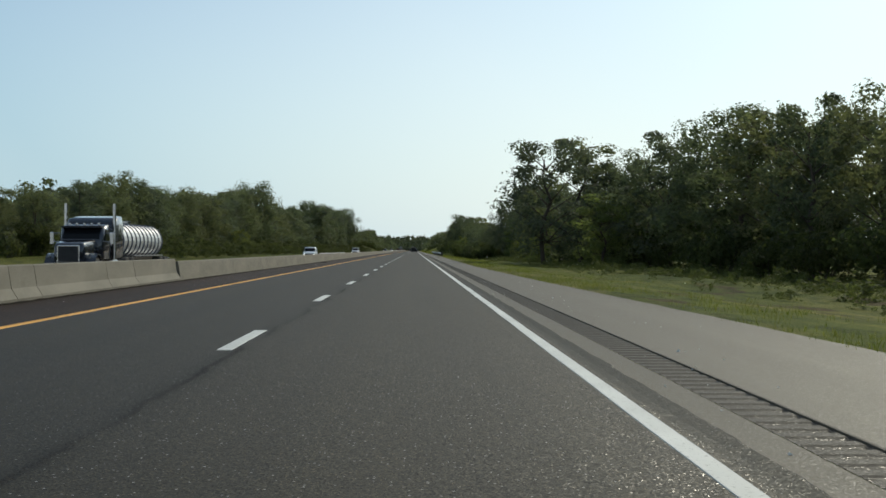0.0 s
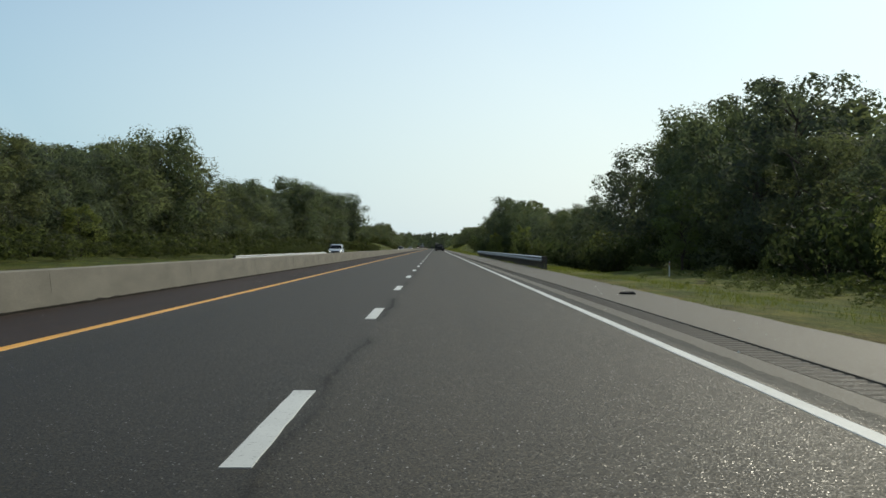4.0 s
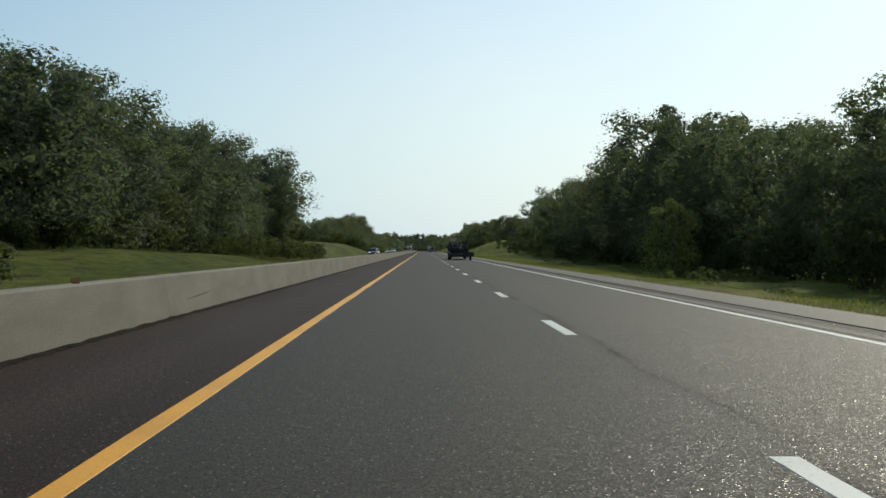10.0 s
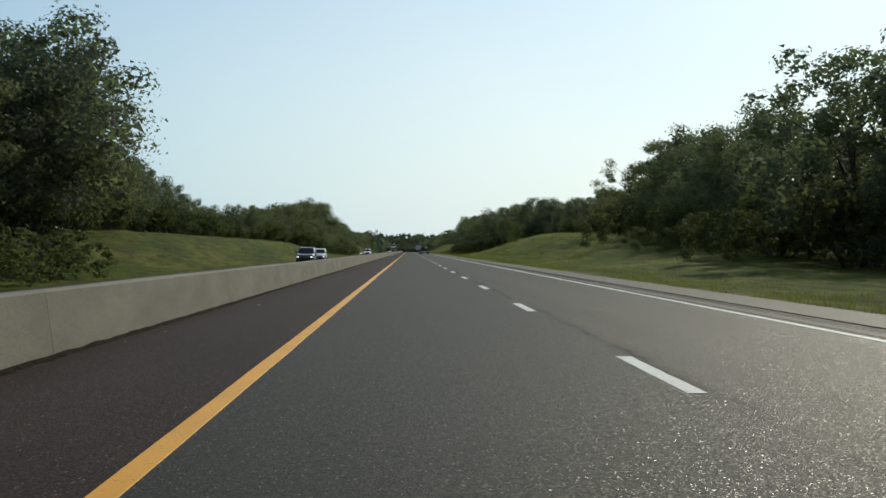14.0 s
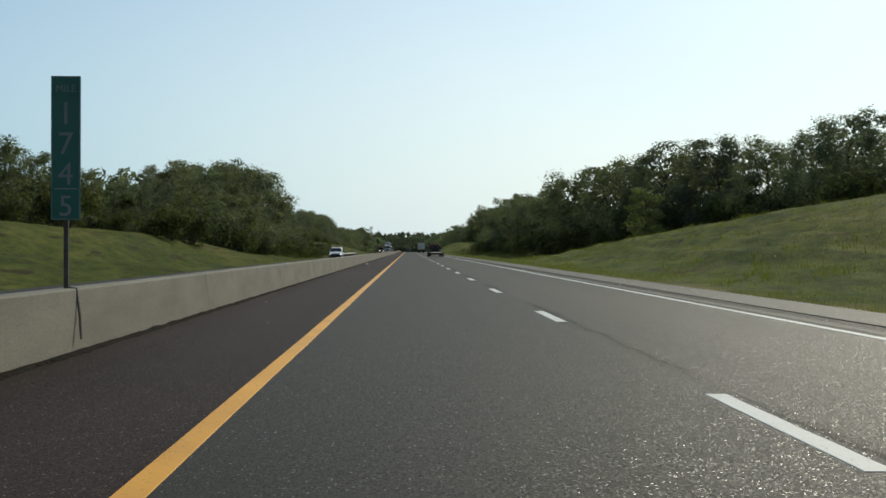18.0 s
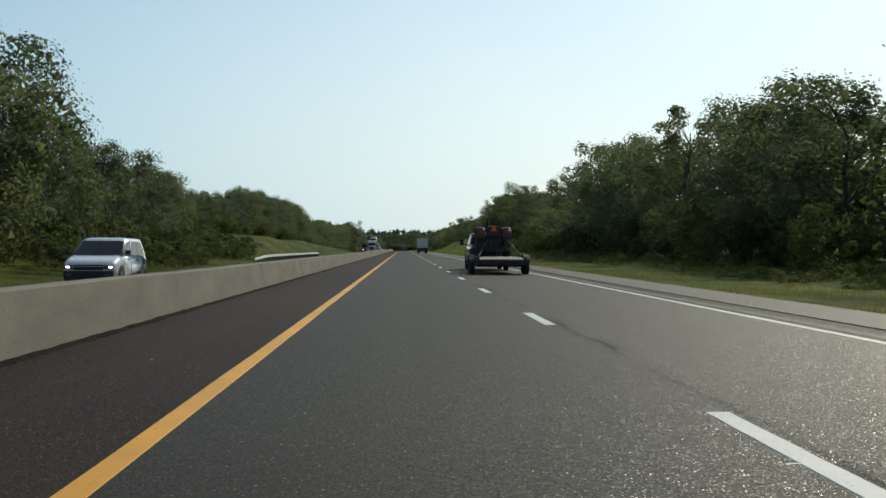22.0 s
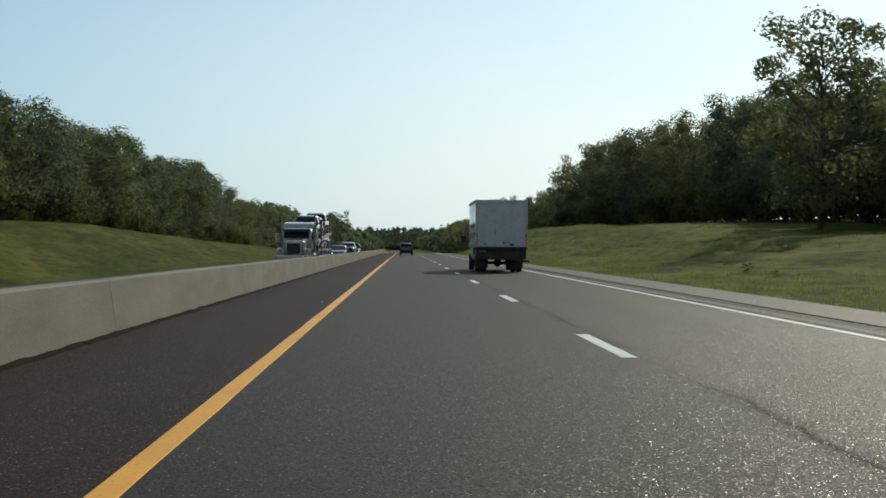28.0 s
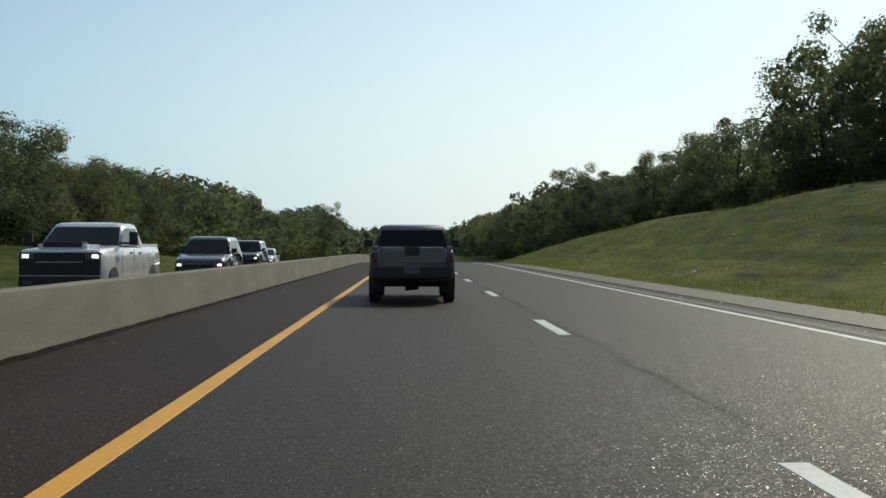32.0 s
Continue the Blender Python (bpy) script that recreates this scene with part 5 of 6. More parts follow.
    for s in (1, -1):
        part("side_window", panel([(s * 1.0, y1 + 0.35, 1.45), (s * 1.0, y1 + 1.35, 1.45), (s * 0.95, y1 + 1.2, 2.0), (s * 0.95, y1 + 0.35, 2.0)], 0.04, 0.02, 0.03, (0, y1 + 0.8, 1.6)), M_GLASS, v)
        bm = boxed(s * 1.36 - 0.12, s * 1.36 + 0.12, y1 + 1.15, y1 + 1.30, 1.36, 1.72, 0.07)
        rod(bm, (s * 0.96, y1 + 1.3, 1.46), (s * 1.30, y1 + 1.22, 1.44), 0.03)
        rod(bm, (s * 0.96, y1 + 1.3, 1.40), (s * 1.30, y1 + 1.22, 1.40), 0.025)
        part("wing_mirror", bm, M_BLACK, v, "black towing mirror")
    part("windscreen", panel([(-0.86, y1 + 1.76, 1.5), (0.86, y1 + 1.76, 1.5), (0.80, y1 + 1.32, 2.08), (-0.80, y1 + 1.32, 2.08)], 0.04, 0.03, 0.04, (0, y1, 1.6)), M_GLASS, v)
    plate = part("number_plate", boxed(-0.98, -0.66, y0 + 0.10, y0 + 0.118, 0.90, 1.02), M_PLATE, v, "pale number plate")
    part("plate_bars", boxed(-0.93, -0.71, y0 + 0.094, y0 + 0.101, 0.94, 0.98), M_BARS, plate)
    return v


place(box_truck(), 2.06, 1015.7)

# ---- trailers ----
M_DECK = rough_stuff("worn_deck_boards", (0.30, 0.27, 0.20), (0.50, 0.46, 0.36), 2.5, 40.0, 0.85, 0.3, stretch=(4, 0.4, 1))


M_OLD_DECK = rough_stuff("blackened_planks", (0.030, 0.027, 0.023), (0.07, 0.06, 0.05), 2.0, 30.0, 0.9, 0.4)


def flatbed(label, length, deck=0.62, w=1.0, tilt_tail=0.9, boards=None):
    """A twin-axle flatbed with plank deck, beavertail, side fenders and tongue; its rear at y = 0."""
    v = thing("flatbed_trailer", label, "trailer", "vehicles on the motorway")
    n = 9
    wide = 1.03 if tilt_tail > 1.2 else 1.0
    boards = boards or M_DECK
    mid = tilt_tail + (0.8 if wide == 1.0 else 0.55)
    fall = 9 if wide == 1.0 else 3
    for i in range(n):
        a = -w + 2 * w * i / n
        part("deck_board", boxed(a + 0.006, a + 2 * w / n - 0.006, tilt_tail, length, deck - 0.04, deck, 0.005), boards, v)
        part("tail_board", boxed(a * wide + 0.006, (a + 2 * w / n) * wide - 0.006, 0.0, tilt_tail, -0.03, 0.0, 0.005, Matrix.Translation((0, tilt_tail, deck)) @ Matrix.Rotation(radians(fall), 4, "X") @ Matrix.Translation((0, -tilt_tail, 0))), boards, v)
    part("tail_beam", boxed(-w * wide - 0.05, w * wide + 0.05, -0.05, 0.08, deck - 0.40 + (0.08 if fall == 3 else 0), deck - 0.16 + (0.06 if fall == 3 else 0), 0.015), M_FRAME, v, "dark steel tail beam")
    for s in (1, -1):
        part("side_beam", boxed(s * w - 0.05, s * w + 0.05, 0.0, length + 0.1, deck - 0.22, deck + 0.02, 0.012), M_FRAME, v, "rusty side beam")
        part("fender", loft([[(s * (w + 0.06) + q, mid + 0.98 * math.cos(a), 0.42 + 0.44 * math.sin(a)) for a in np.linspace(0.25, math.pi - 0.25, 9)] +
                             [(s * (w + 0.06) + q, mid + 0.95 * math.cos(a), 0.42 + 0.41 * math.sin(a)) for a in np.linspace(math.pi - 0.25, 0.25, 9)] for q in (0.0, s * 0.26)]), M_FRAME, v, "black steel fender")
        for y in (mid - 0.45, mid + 0.45):
            wheel(v, s * (w + 0.18), y, 0.37, 0.22, rim=M_FRAME)
        part("ramp_arm", rodded((s * (w - 0.1), 1.1, deck + 0.06), (s * (w - 0.55), 2.6, deck + 0.75), 0.03), M_FRAME, v, "steel ramp arm")
        part("tail_lamp", boxed(s * (w - 0.12) - 0.06, s * (w - 0.12) + 0.06, -0.07, -0.045, deck - 0.28, deck - 0.20), M_TAIL, v)
        part("tongue_beam", rodded((s * 0.8, length, deck - 0.12), (0, length + 1.3, 0.5), 0.06), M_FRAME, v)
    for y in (mid - 0.45, mid + 0.45):
        part("axle", rodded((-w, y, 0.37), (w, y, 0.37), 0.05), M_FRAME, v)
    part("hitch", rodded((0, length + 1.2, 0.5), (0, length + 1.75, 0.5), 0.07), M_FRAME, v)
    part("headboard", boxed(-w, w, length, length + 0.06, deck - 0.1, deck + 0.35, 0.01), M_FRAME, v)
    return v


def farm_tractor():
    v = thing("farm_tractor", "old red farm tractor chained on the trailer", "tractor")
    for s in (1, -1):
        wheel(v, s * 0.72, 0.75, 0.68, 0.36, rim=P_RED)
        wheel(v, s * 0.55, 2.75, 0.36, 0.18, rim=P_RED)
        top = [(-0.10, 0.98), (-0.02, 1.20), (0.14, 1.40), (0.38, 1.50), (0.80, 1.53), (1.16, 1.47), (1.36, 1.34), (1.44, 1.18)]
        low = [(y, z - 0.035) for y, z in reversed(top)]
        fender = part("fender", loft([[(s * q, y, z + dz) for y, z in top + low] for q, dz in ((0.47, -0.03), (0.52, 0.0), (0.88, 0.0), (0.93, -0.04))]), P_RED, v, "dull red mudguard", True)
        part("fender_lip", boxed(s * 0.70 - 0.20, s * 0.70 + 0.20, 0.30, 0.42, 1.515, 1.535, 0.005), P_TAN, fender)
        part("fender_stay", rodded((s * 0.5, 0.7, 1.0), (s * 0.6, 0.7, 1.5), 0.03), M_FRAME, v)
        part("lift_arm", rodded((s * 0.35, 0.4, 0.7), (s * 0.45, -0.45, 0.4), 0.04), M_FRAME, v)
        part("roll_bar", rodded((s * 0.33, 0.35, 0.9), (s * 0.33, 0.30, 1.95), 0.045), M_BLACK, v)
    part("rear_housing", boxed(-0.48, 0.48, 0.25, 1.3, 0.30, 1.12, 0.10), M_FRAME, v, "dark gearbox housing")
    for x in (-0.3, -0.1, 0.14, 0.33):
        part("hitch_link", rodded((x, 0.3, 0.9 - abs(x)), (x * 1.5, -0.25, 0.35), 0.035), M_FRAME, v)
    part("draw_bar", boxed(-0.55, 0.55, -0.25, -0.17, 0.28, 0.38, 0.01), M_FRAME, v)
    part("engine", boxed(-0.22, 0.22, 1.3, 2.9, 0.5, 0.95, 0.04), M_FRAME, v)
    part("hood", boxed(-0.28, 0.28, 1.5, 3.05, 0.92, 1.32, 0.08), P_RED, v, "faded red hood")
    seat = part("seat", boxed(-0.25, 0.25, 0.45, 0.85, 1.08, 1.18, 0.05), M_BLACK, v, "black seat")
    part("seat_back", boxed(-0.25, 0.25, 0.40, 0.50, 1.15, 1.50, 0.05), M_BLACK, seat)
    part("canopy_tank", boxed(-0.34, 0.34, 0.05, 0.5, 1.02, 1.58, 0.14), M_BLACK, v, "dark rounded rear guard")
    tri = [(-0.17, -0.005, 1.32), (0.17, -0.005, 1.32), (0.03, -0.005, 1.62), (-0.03, -0.005, 1.62)]
    orange = plain("orange_reflector", (0.75, 0.10, 0.012), 0.4)
    part("warning_triangle", loft([tri, [(p[0], p[1] - 0.012, p[2]) for p in tri]]), orange, v, "orange slow-vehicle triangle")
    part("exhaust_stack", rodded((0.12, 1.9, 1.3), (0.12, 1.9, 2.05), 0.035), M_FRAME, v)
    part("steering_column", rodded((0, 1.5, 1.1), (0, 1.15, 1.42), 0.025), M_BLACK, v)
    bm = bmesh.new()
    for i in range(16):
        p, q = math.tau * i / 16, math.tau * (i + 1) / 16
        rod(bm, (0.2 * math.cos(p), 1.13 + 0.1 * math.sin(p), 1.43 + 0.14 * math.sin(p)), (0.2 * math.cos(q), 1.13 + 0.1 * math.sin(q), 1.43 + 0.14 * math.sin(q)), 0.016, None, 5)
    part("steering_wheel", bm, M_BLACK, v)
    return v


# tractor rig in the driving lane
place(flatbed("low flatbed trailer with worn pale deck behind a dark pickup", 6.6, 0.74, tilt_tail=1.35), 2.02, 812.7)
t = farm_tractor()
t.matrix_basis = pose(1.90, 815.6, 0.745) @ Matrix.Diagonal((0.84, 0.92, 0.87, 1))
t2 = copy_thing(t, pose(1.95, 820.9, 0.745, 0, 0, 180) @ Matrix.Diagonal((0.78, 0.80, 0.74, 1)))
t2["label"] = "second old tractor facing backwards on the trailer front"
place(pickup("dark grey crew-cab pickup truck towing the tractor trailer", P_GREY, 5.8, 1.98, 1.92, tow_mirrors=True), 2.2, 823.4 + 1.2)
# chains and straps over the deck
for s in (1, -1):
    bm = rodded((2.02 + s * 0.95, 813.9, 0.77), (1.9 + s * 0.5, 815.2, 1.15), 0.018)
    tagged(part("tie_down_strap", bm, M_BARS), "grey tie-down strap over the trailer deck", "strap")

# planter rig in the driving lane
place(flatbed("long flatbed trailer loaded with dark farm machinery", 9.6, 0.72, boards=M_OLD_DECK), 2.16, 478.2)


def planter():
    """Folded row-planter: tool bars, upright seed tubes, hoppers, gauge wheels."""
    v = thing("row_planter", "dark folded row planter with upright pale tubes", "farm machine")
    rnd = random.Random(3)
    for z, y, x0, x1 in ((0.35, 0.4, -1.3, 0.95), (0.75, 0.3, -1.25, 0.6), (1.15, 0.5, -1.25, 0.55), (0.5, 2.6, -1.3, 0.8), (1.0, 2.8, -1.2, 0.7)):
        part("tool_bar", boxed(x0, x1, y - 0.06, y + 0.06, z - 0.06, z + 0.06, 0.01), M_FRAME, v, "dark steel tool bar")
    for i in range(7):
        x = -1.18 + i * 0.30 + rnd.uniform(-0.06, 0.06)
        tall, back = rnd.uniform(-0.08, 0.14), rnd.uniform(-0.12, 0.22)
        if i != 3:
            part("hopper", boxed(x - 0.12, x + 0.12, 0.5 + rnd.uniform(0, 0.3), 1.0, 0.70 + rnd.uniform(0, 0.25), rnd.uniform(1.0, 1.48), 0.05), M_BLACK, v, "black seed hopper")
        part("row_arm", rodded((x, 0.35, 0.75 + tall), (x + rnd.uniform(-.1, .1), -0.3 + back, 0.30), 0.04), M_FRAME, v)
        for q in (-0.05, 0.04):
            bm = rodded((x + q - 0.03, -0.3 + back, 0.32 + tall), (x + q + 0.03, -0.26 + back, 0.32 + tall), rnd.uniform(0.17, 0.25), None, 18)
            rod(bm, (x + q - 0.05, -0.3 + back, 0.32 + tall), (x + q + 0.05, -0.28 + back, 0.32 + tall), 0.05, None, 8)
            part("gauge_wheel", bm, M_TYRE, v, "small black gauge wheel")
        part("coulter", rodded((x - 0.012, 0.1 + back, 0.30), (x + 0.012, 0.1 + back, 0.30), 0.26, None, 20), M_FRAME, v)
        part("down_spring", rodded((x + 0.08, 0.25, 0.95), (x + 0.1, -0.1 + back, 0.5 + tall), 0.03, None, 8), M_CHROME if i == 4 else M_FRAME, v)
        part("seed_tube", rodded((x, 0.7, 0.8), (x + rnd.uniform(-.08, .08), 0.1, 0.3), 0.025, None, 6), M_BLACK, v)
    for i, x in enumerate((-0.98, -0.88, -0.72, -0.62, -0.50, -0.42)):
        part("upright_tube", rodded((x, 2.4 + 0.06 * (i % 3), 0.9), (x, 2.4 + 0.06 * (i % 3), 1.66 + 0.12 * (i % 2)), 0.045, None, 10), P_TAN, v, "pale upright tube")
    for i in range(5):
        x = -0.9 + 0.30 * i
        part("strut", rodded((x, 0.3, 0.75), (x + rnd.uniform(-.2, .2), 1.4 + rnd.uniform(0, 0.8), 1.5), 0.03), M_FRAME, v)
        part("hose", rodded((x, 0.9, 1.4), (x + 0.2, 2.3, 1.0), 0.02), M_BLACK, v)
    for i in range(44):
        a = Vector((rnd.uniform(-1.3, 0.75), rnd.uniform(-0.3, 2.4), rnd.uniform(0.1, 1.3)))
        b = a + Vector((rnd.uniform(-0.35, 0.35), rnd.uniform(-0.4, 0.4), rnd.uniform(0.05, 0.4)))
        part("brace", rodded(a, b, rnd.uniform(0.010, 0.03), None, 6), M_CHROME if i % 9 == 0 else M_FRAME, v)
    part("marker_arm", rodded((-1.42, -0.45, 0.28), (-1.16, -0.62, 0.0), 0.032), M_CHROME, v, "bright marker arm")
    part("marker_arm", rodded((1.30, -0.45, 0.16), (1.48, -0.62, -0.04), 0.032), M_CHROME, v, "bright marker arm")
    part("fold_wing", boxed(-1.35, -0.95, 1.2, 3.4, 0.2, 1.1, 0.05), M_BLACK, v, "dark folded wing")
    part("fold_wing", boxed(0.55, 0.85, 1.2, 3.4, 0.1, 0.95, 0.05), M_BLACK, v, "dark folded wing")
    part("rear_toolbox", boxed(-0.30, 1.50, -0.62, -0.20, -0.38, 0.16, 0.03), M_BLACK, v, "long black box across the tail")
    part("centre_frame", boxed(-1.0, 0.9, 0.6, 2.2, 0.02, 0.62, 0.05), M_FRAME, v, "dark machine frame")
    part("rear_rail", boxed(-0.35, 0.55, -0.66, -0.63, -0.06, -0.03), M_CHROME, v, "bright rear rail")
    return v


place(planter(), 2.2, 478.9, 0, 0.74)


def liquid_tank():
    v = thing("liquid_tank", "translucent white caged liquid tank on the trailer", "tank")
    part("bottle", boxed(-0.55, 0.55, 0, 1.0, 0.12, 1.05, 0.12), P_TAN, v, "cloudy white plastic bottle")
    part("pallet", boxed(-0.58, 0.58, -0.03, 1.03, 0, 0.12, 0.01), M_FRAME, v)
    for i in range(5):
        x = -0.57 + 0.285 * i
        for y in (-0.02, 1.02):
            part("cage_bar", rodded((x, y, 0.1), (x, y, 1.08), 0.012, None, 5), M_ZINC, v)
    for z in (0.35, 0.7, 1.05):
        for y in (-0.02, 1.02):
            part("cage_bar", rodded((-0.57, y, z), (0.57, y, z), 0.012, None, 5), M_ZINC, v)
    part("cap", rodded((0, 0.5, 1.04), (0, 0.5, 1.12), 0.12), M_TAIL, v, "red screw cap")
    return v


place(liquid_tank(), 2.0, 485.2, 0, 0.72)
place(pickup("white crew-cab pickup truck towing a machinery trailer", P_WHITE, 5.9, 1.98, 1.92, tow_mirrors=True, chrome=True), 2.3, 490.3 + 2.6)


# ---- lorries of the opposing traffic ----
def semi_tractor(label, body, stack=3.35):
    """Long-nosed truck tractor with sleeper; its nose at y = 0, tail at y = -7."""
    v = thing("truck_tractor", label, "truck", "vehicles on the motorway")
    part("hood", hull([(-2.1, 0.80, 0.75, 1.85), (-1.6, 0.78, 0.75, 1.83), (-0.3, 0.70, 0.75, 1.70), (0.0, 0.66, 0.8, 1.62)]), body, v, "long painted hood", True)
    part("grille", boxed(-0.52, 0.52, -0.02, 0.05, 0.75, 1.58, 0.03), M_CHROME, v, "chrome grille surround")
    part("grille_mesh", boxed(-0.46, 0.46, 0.04, 0.06, 0.80, 1.52), M_BLACK, v, "dark grille mesh")
    part("bumper", boxed(-1.15, 1.15, -0.15, 0.12, 0.35, 0.72, 0.05), M_CHROME, v, "chrome bumper")
    part("cab", hull([(-3.6, 1.08, 0.8, 2.55), (-3.2, 1.08, 0.8, 2.62), (-2.3, 1.05, 0.8, 2.5), (-1.95, 0.98, 0.8, 1.9)]), body, v, "painted cab", True)
    part("sleeper", hull([(-5.4, 1.16, 0.85, 2.95), (-5.2, 1.18, 0.85, 3.05), (-3.7, 1.18, 0.85, 2.9), (-3.45, 1.1, 0.85, 2.55)]), body, v, "painted sleeper box", True)
    part("windscreen", panel([(-0.92, -1.93, 1.88), (0.92, -1.93, 1.88), (0.85, -2.3, 2.42), (-0.85, -2.3, 2.42)], 0.04, 0.03, 0.05, (0, -3, 2)), M_GLASS, v, "dark windscreen")
    part("visor", boxed(-0.95, 0.95, -2.35, -1.95, 2.42, 2.50, 0.02), M_BLACK, v)
    for i in range(5):
        x = -0.7 + 0.35 * i
        part("marker_lamp", boxed(x - 0.05, x + 0.05, -2.6, -2.5, 2.56, 2.66, 0.02), M_CHROME, v)
    for s in (1, -1):
        part("exhaust_stack", rodded((s * 1.18, -3.55, 0.9), (s * 1.18, -3.55, stack), 0.085, 0.08, 12), M_CHROME, v, "tall chrome exhaust stack")
        part("front_fender", loft([[(s * q, -0.85 + 0.72 * math.cos(a), 0.52 + 0.68 * math.sin(a)) for a in np.linspace(0, math.pi, 9)] + [(s * q, -0.85 + 0.66 * math.cos(a), 0.52 + 0.62 * math.sin(a)) for a in np.linspace(math.pi, 0, 9)] for q in (0.70, 1.16)]), body, v, "painted front fender")
        part("headlight", boxed(s * 0.9 - 0.08, s * 0.9 + 0.08, -0.12, 0.02, 0.98, 1.09, 0.03), M_LENS, v, "unlit round headlight")
        part("side_window", panel([(s * 1.08, -3.1, 1.75), (s * 1.06, -2.2, 1.75), (s * 1.03, -2.4, 2.35), (s * 1.03, -3.1, 2.38)], 0.04, 0.03, 0.05, (0, -2.6, 2)), M_GLASS, v)
        bm = boxed(s * 1.42 - 0.09, s * 1.42 + 0.09, -2.2, -2.1, 1.6, 2.2, 0.03)
        rod(bm, (s * 1.0, -2.15, 1.75), (s * 1.42, -2.15, 1.75), 0.02)
        rod(bm, (s * 1.0, -2.15, 2.15), (s * 1.42, -2.15, 2.15), 0.02)
        part("wing_mirror", bm, M_CHROME, v)
        part("fuel_tank", rodded((s * 0.88, -4.6, 0.62), (s * 0.88, -3.0, 0.62), 0.31, None, 16), M_CHROME, v, "polished fuel tank")
        part("chassis_rail", boxed(s * 0.42 - 0.05, s * 0.42 + 0.05, -8.2, -0.5, 0.62, 0.88), M_FRAME, v)
        wheel(v, s * 0.98, -0.85, 0.5, 0.28)
        for y in (-6.3, -7.5):
            wheel(v, s * 0.92, y, 0.5, 0.5)
    part("fifth_wheel", boxed(-0.5, 0.5, -7.3, -6.4, 0.88, 1.0, 0.02), M_FRAME, v)
    return v


M_TANK = plain("brushed_tank_steel", (0.62, 0.62, 0.62), 0.38, 0.6)


def tanker_trailer():
    v = thing("tanker_trailer", "ribbed polished steel tanker trailer", "trailer", "vehicles on the motorway")
    bm = bmesh.new()
    rings = [(0.0, 0.55), (0.12, 0.85), (0.3, 0.92), (9.5, 0.92), (9.7, 0.85), (9.8, 0.55)]
    rows = [[(r * math.cos(a), -y, 1.85 + r * math.sin(a)) for a in np.linspace(0, math.tau, 24, endpoint=False)] for y, r in rings]
    bm.free()
    part("tank", loft(rows), M_TANK, v, "polished steel tank", False)
    for i in range(11):
        y = 0.35 + i * 0.9
        part("tank_ring", loft([[(r * math.cos(a), -y - q, 1.85 + r * math.sin(a)) for a in np.linspace(0, math.tau, 24, endpoint=False)] for q, r in ((0, 0.915), (0.02, 0.965), (0.10, 0.965), (0.12, 0.915))]), M_BARS, v, "dark stiffening ring")
    part("manhole", rodded((0, -4.5, 2.7), (0, -4.5, 2.95), 0.3, None, 14), M_CHROME, v)
    for s in (1, -1):
        part("walkway", boxed(s * 0.9 - 0.16, s * 0.9 + 0.16, -9.0, -2.0, 1.05, 1.10), M_ZINC, v)
        part("chassis_rail", boxed(s * 0.5 - 0.06, s * 0.5 + 0.06, -10.2, -0.4, 0.78, 1.0), M_FRAME, v)
        for y in (-8.3, -9.5):
            wheel(v, s * 0.9, y, 0.5, 0.5)
        part("mud_flap", boxed(s * 0.9 - 0.28, s * 0.9 + 0.28, -10.22, -10.2, 0.2, 0.8), M_BLACK, v)
    part("rear_rail", boxed(-1.1, 1.1, -10.6, -10.4, 0.8, 0.95, 0.02), M_CHROME, v, "bright rear rail")
    return v


place(semi_tractor("dark long-nosed truck tractor with chrome trim pulling a tanker", P_DARK, 3.62), -13.75, 53.5, 180, opp_z(-13.4))
place(tanker_trailer(), -13.75, 53.5 + 6.0, 180, opp_z(-13.75))


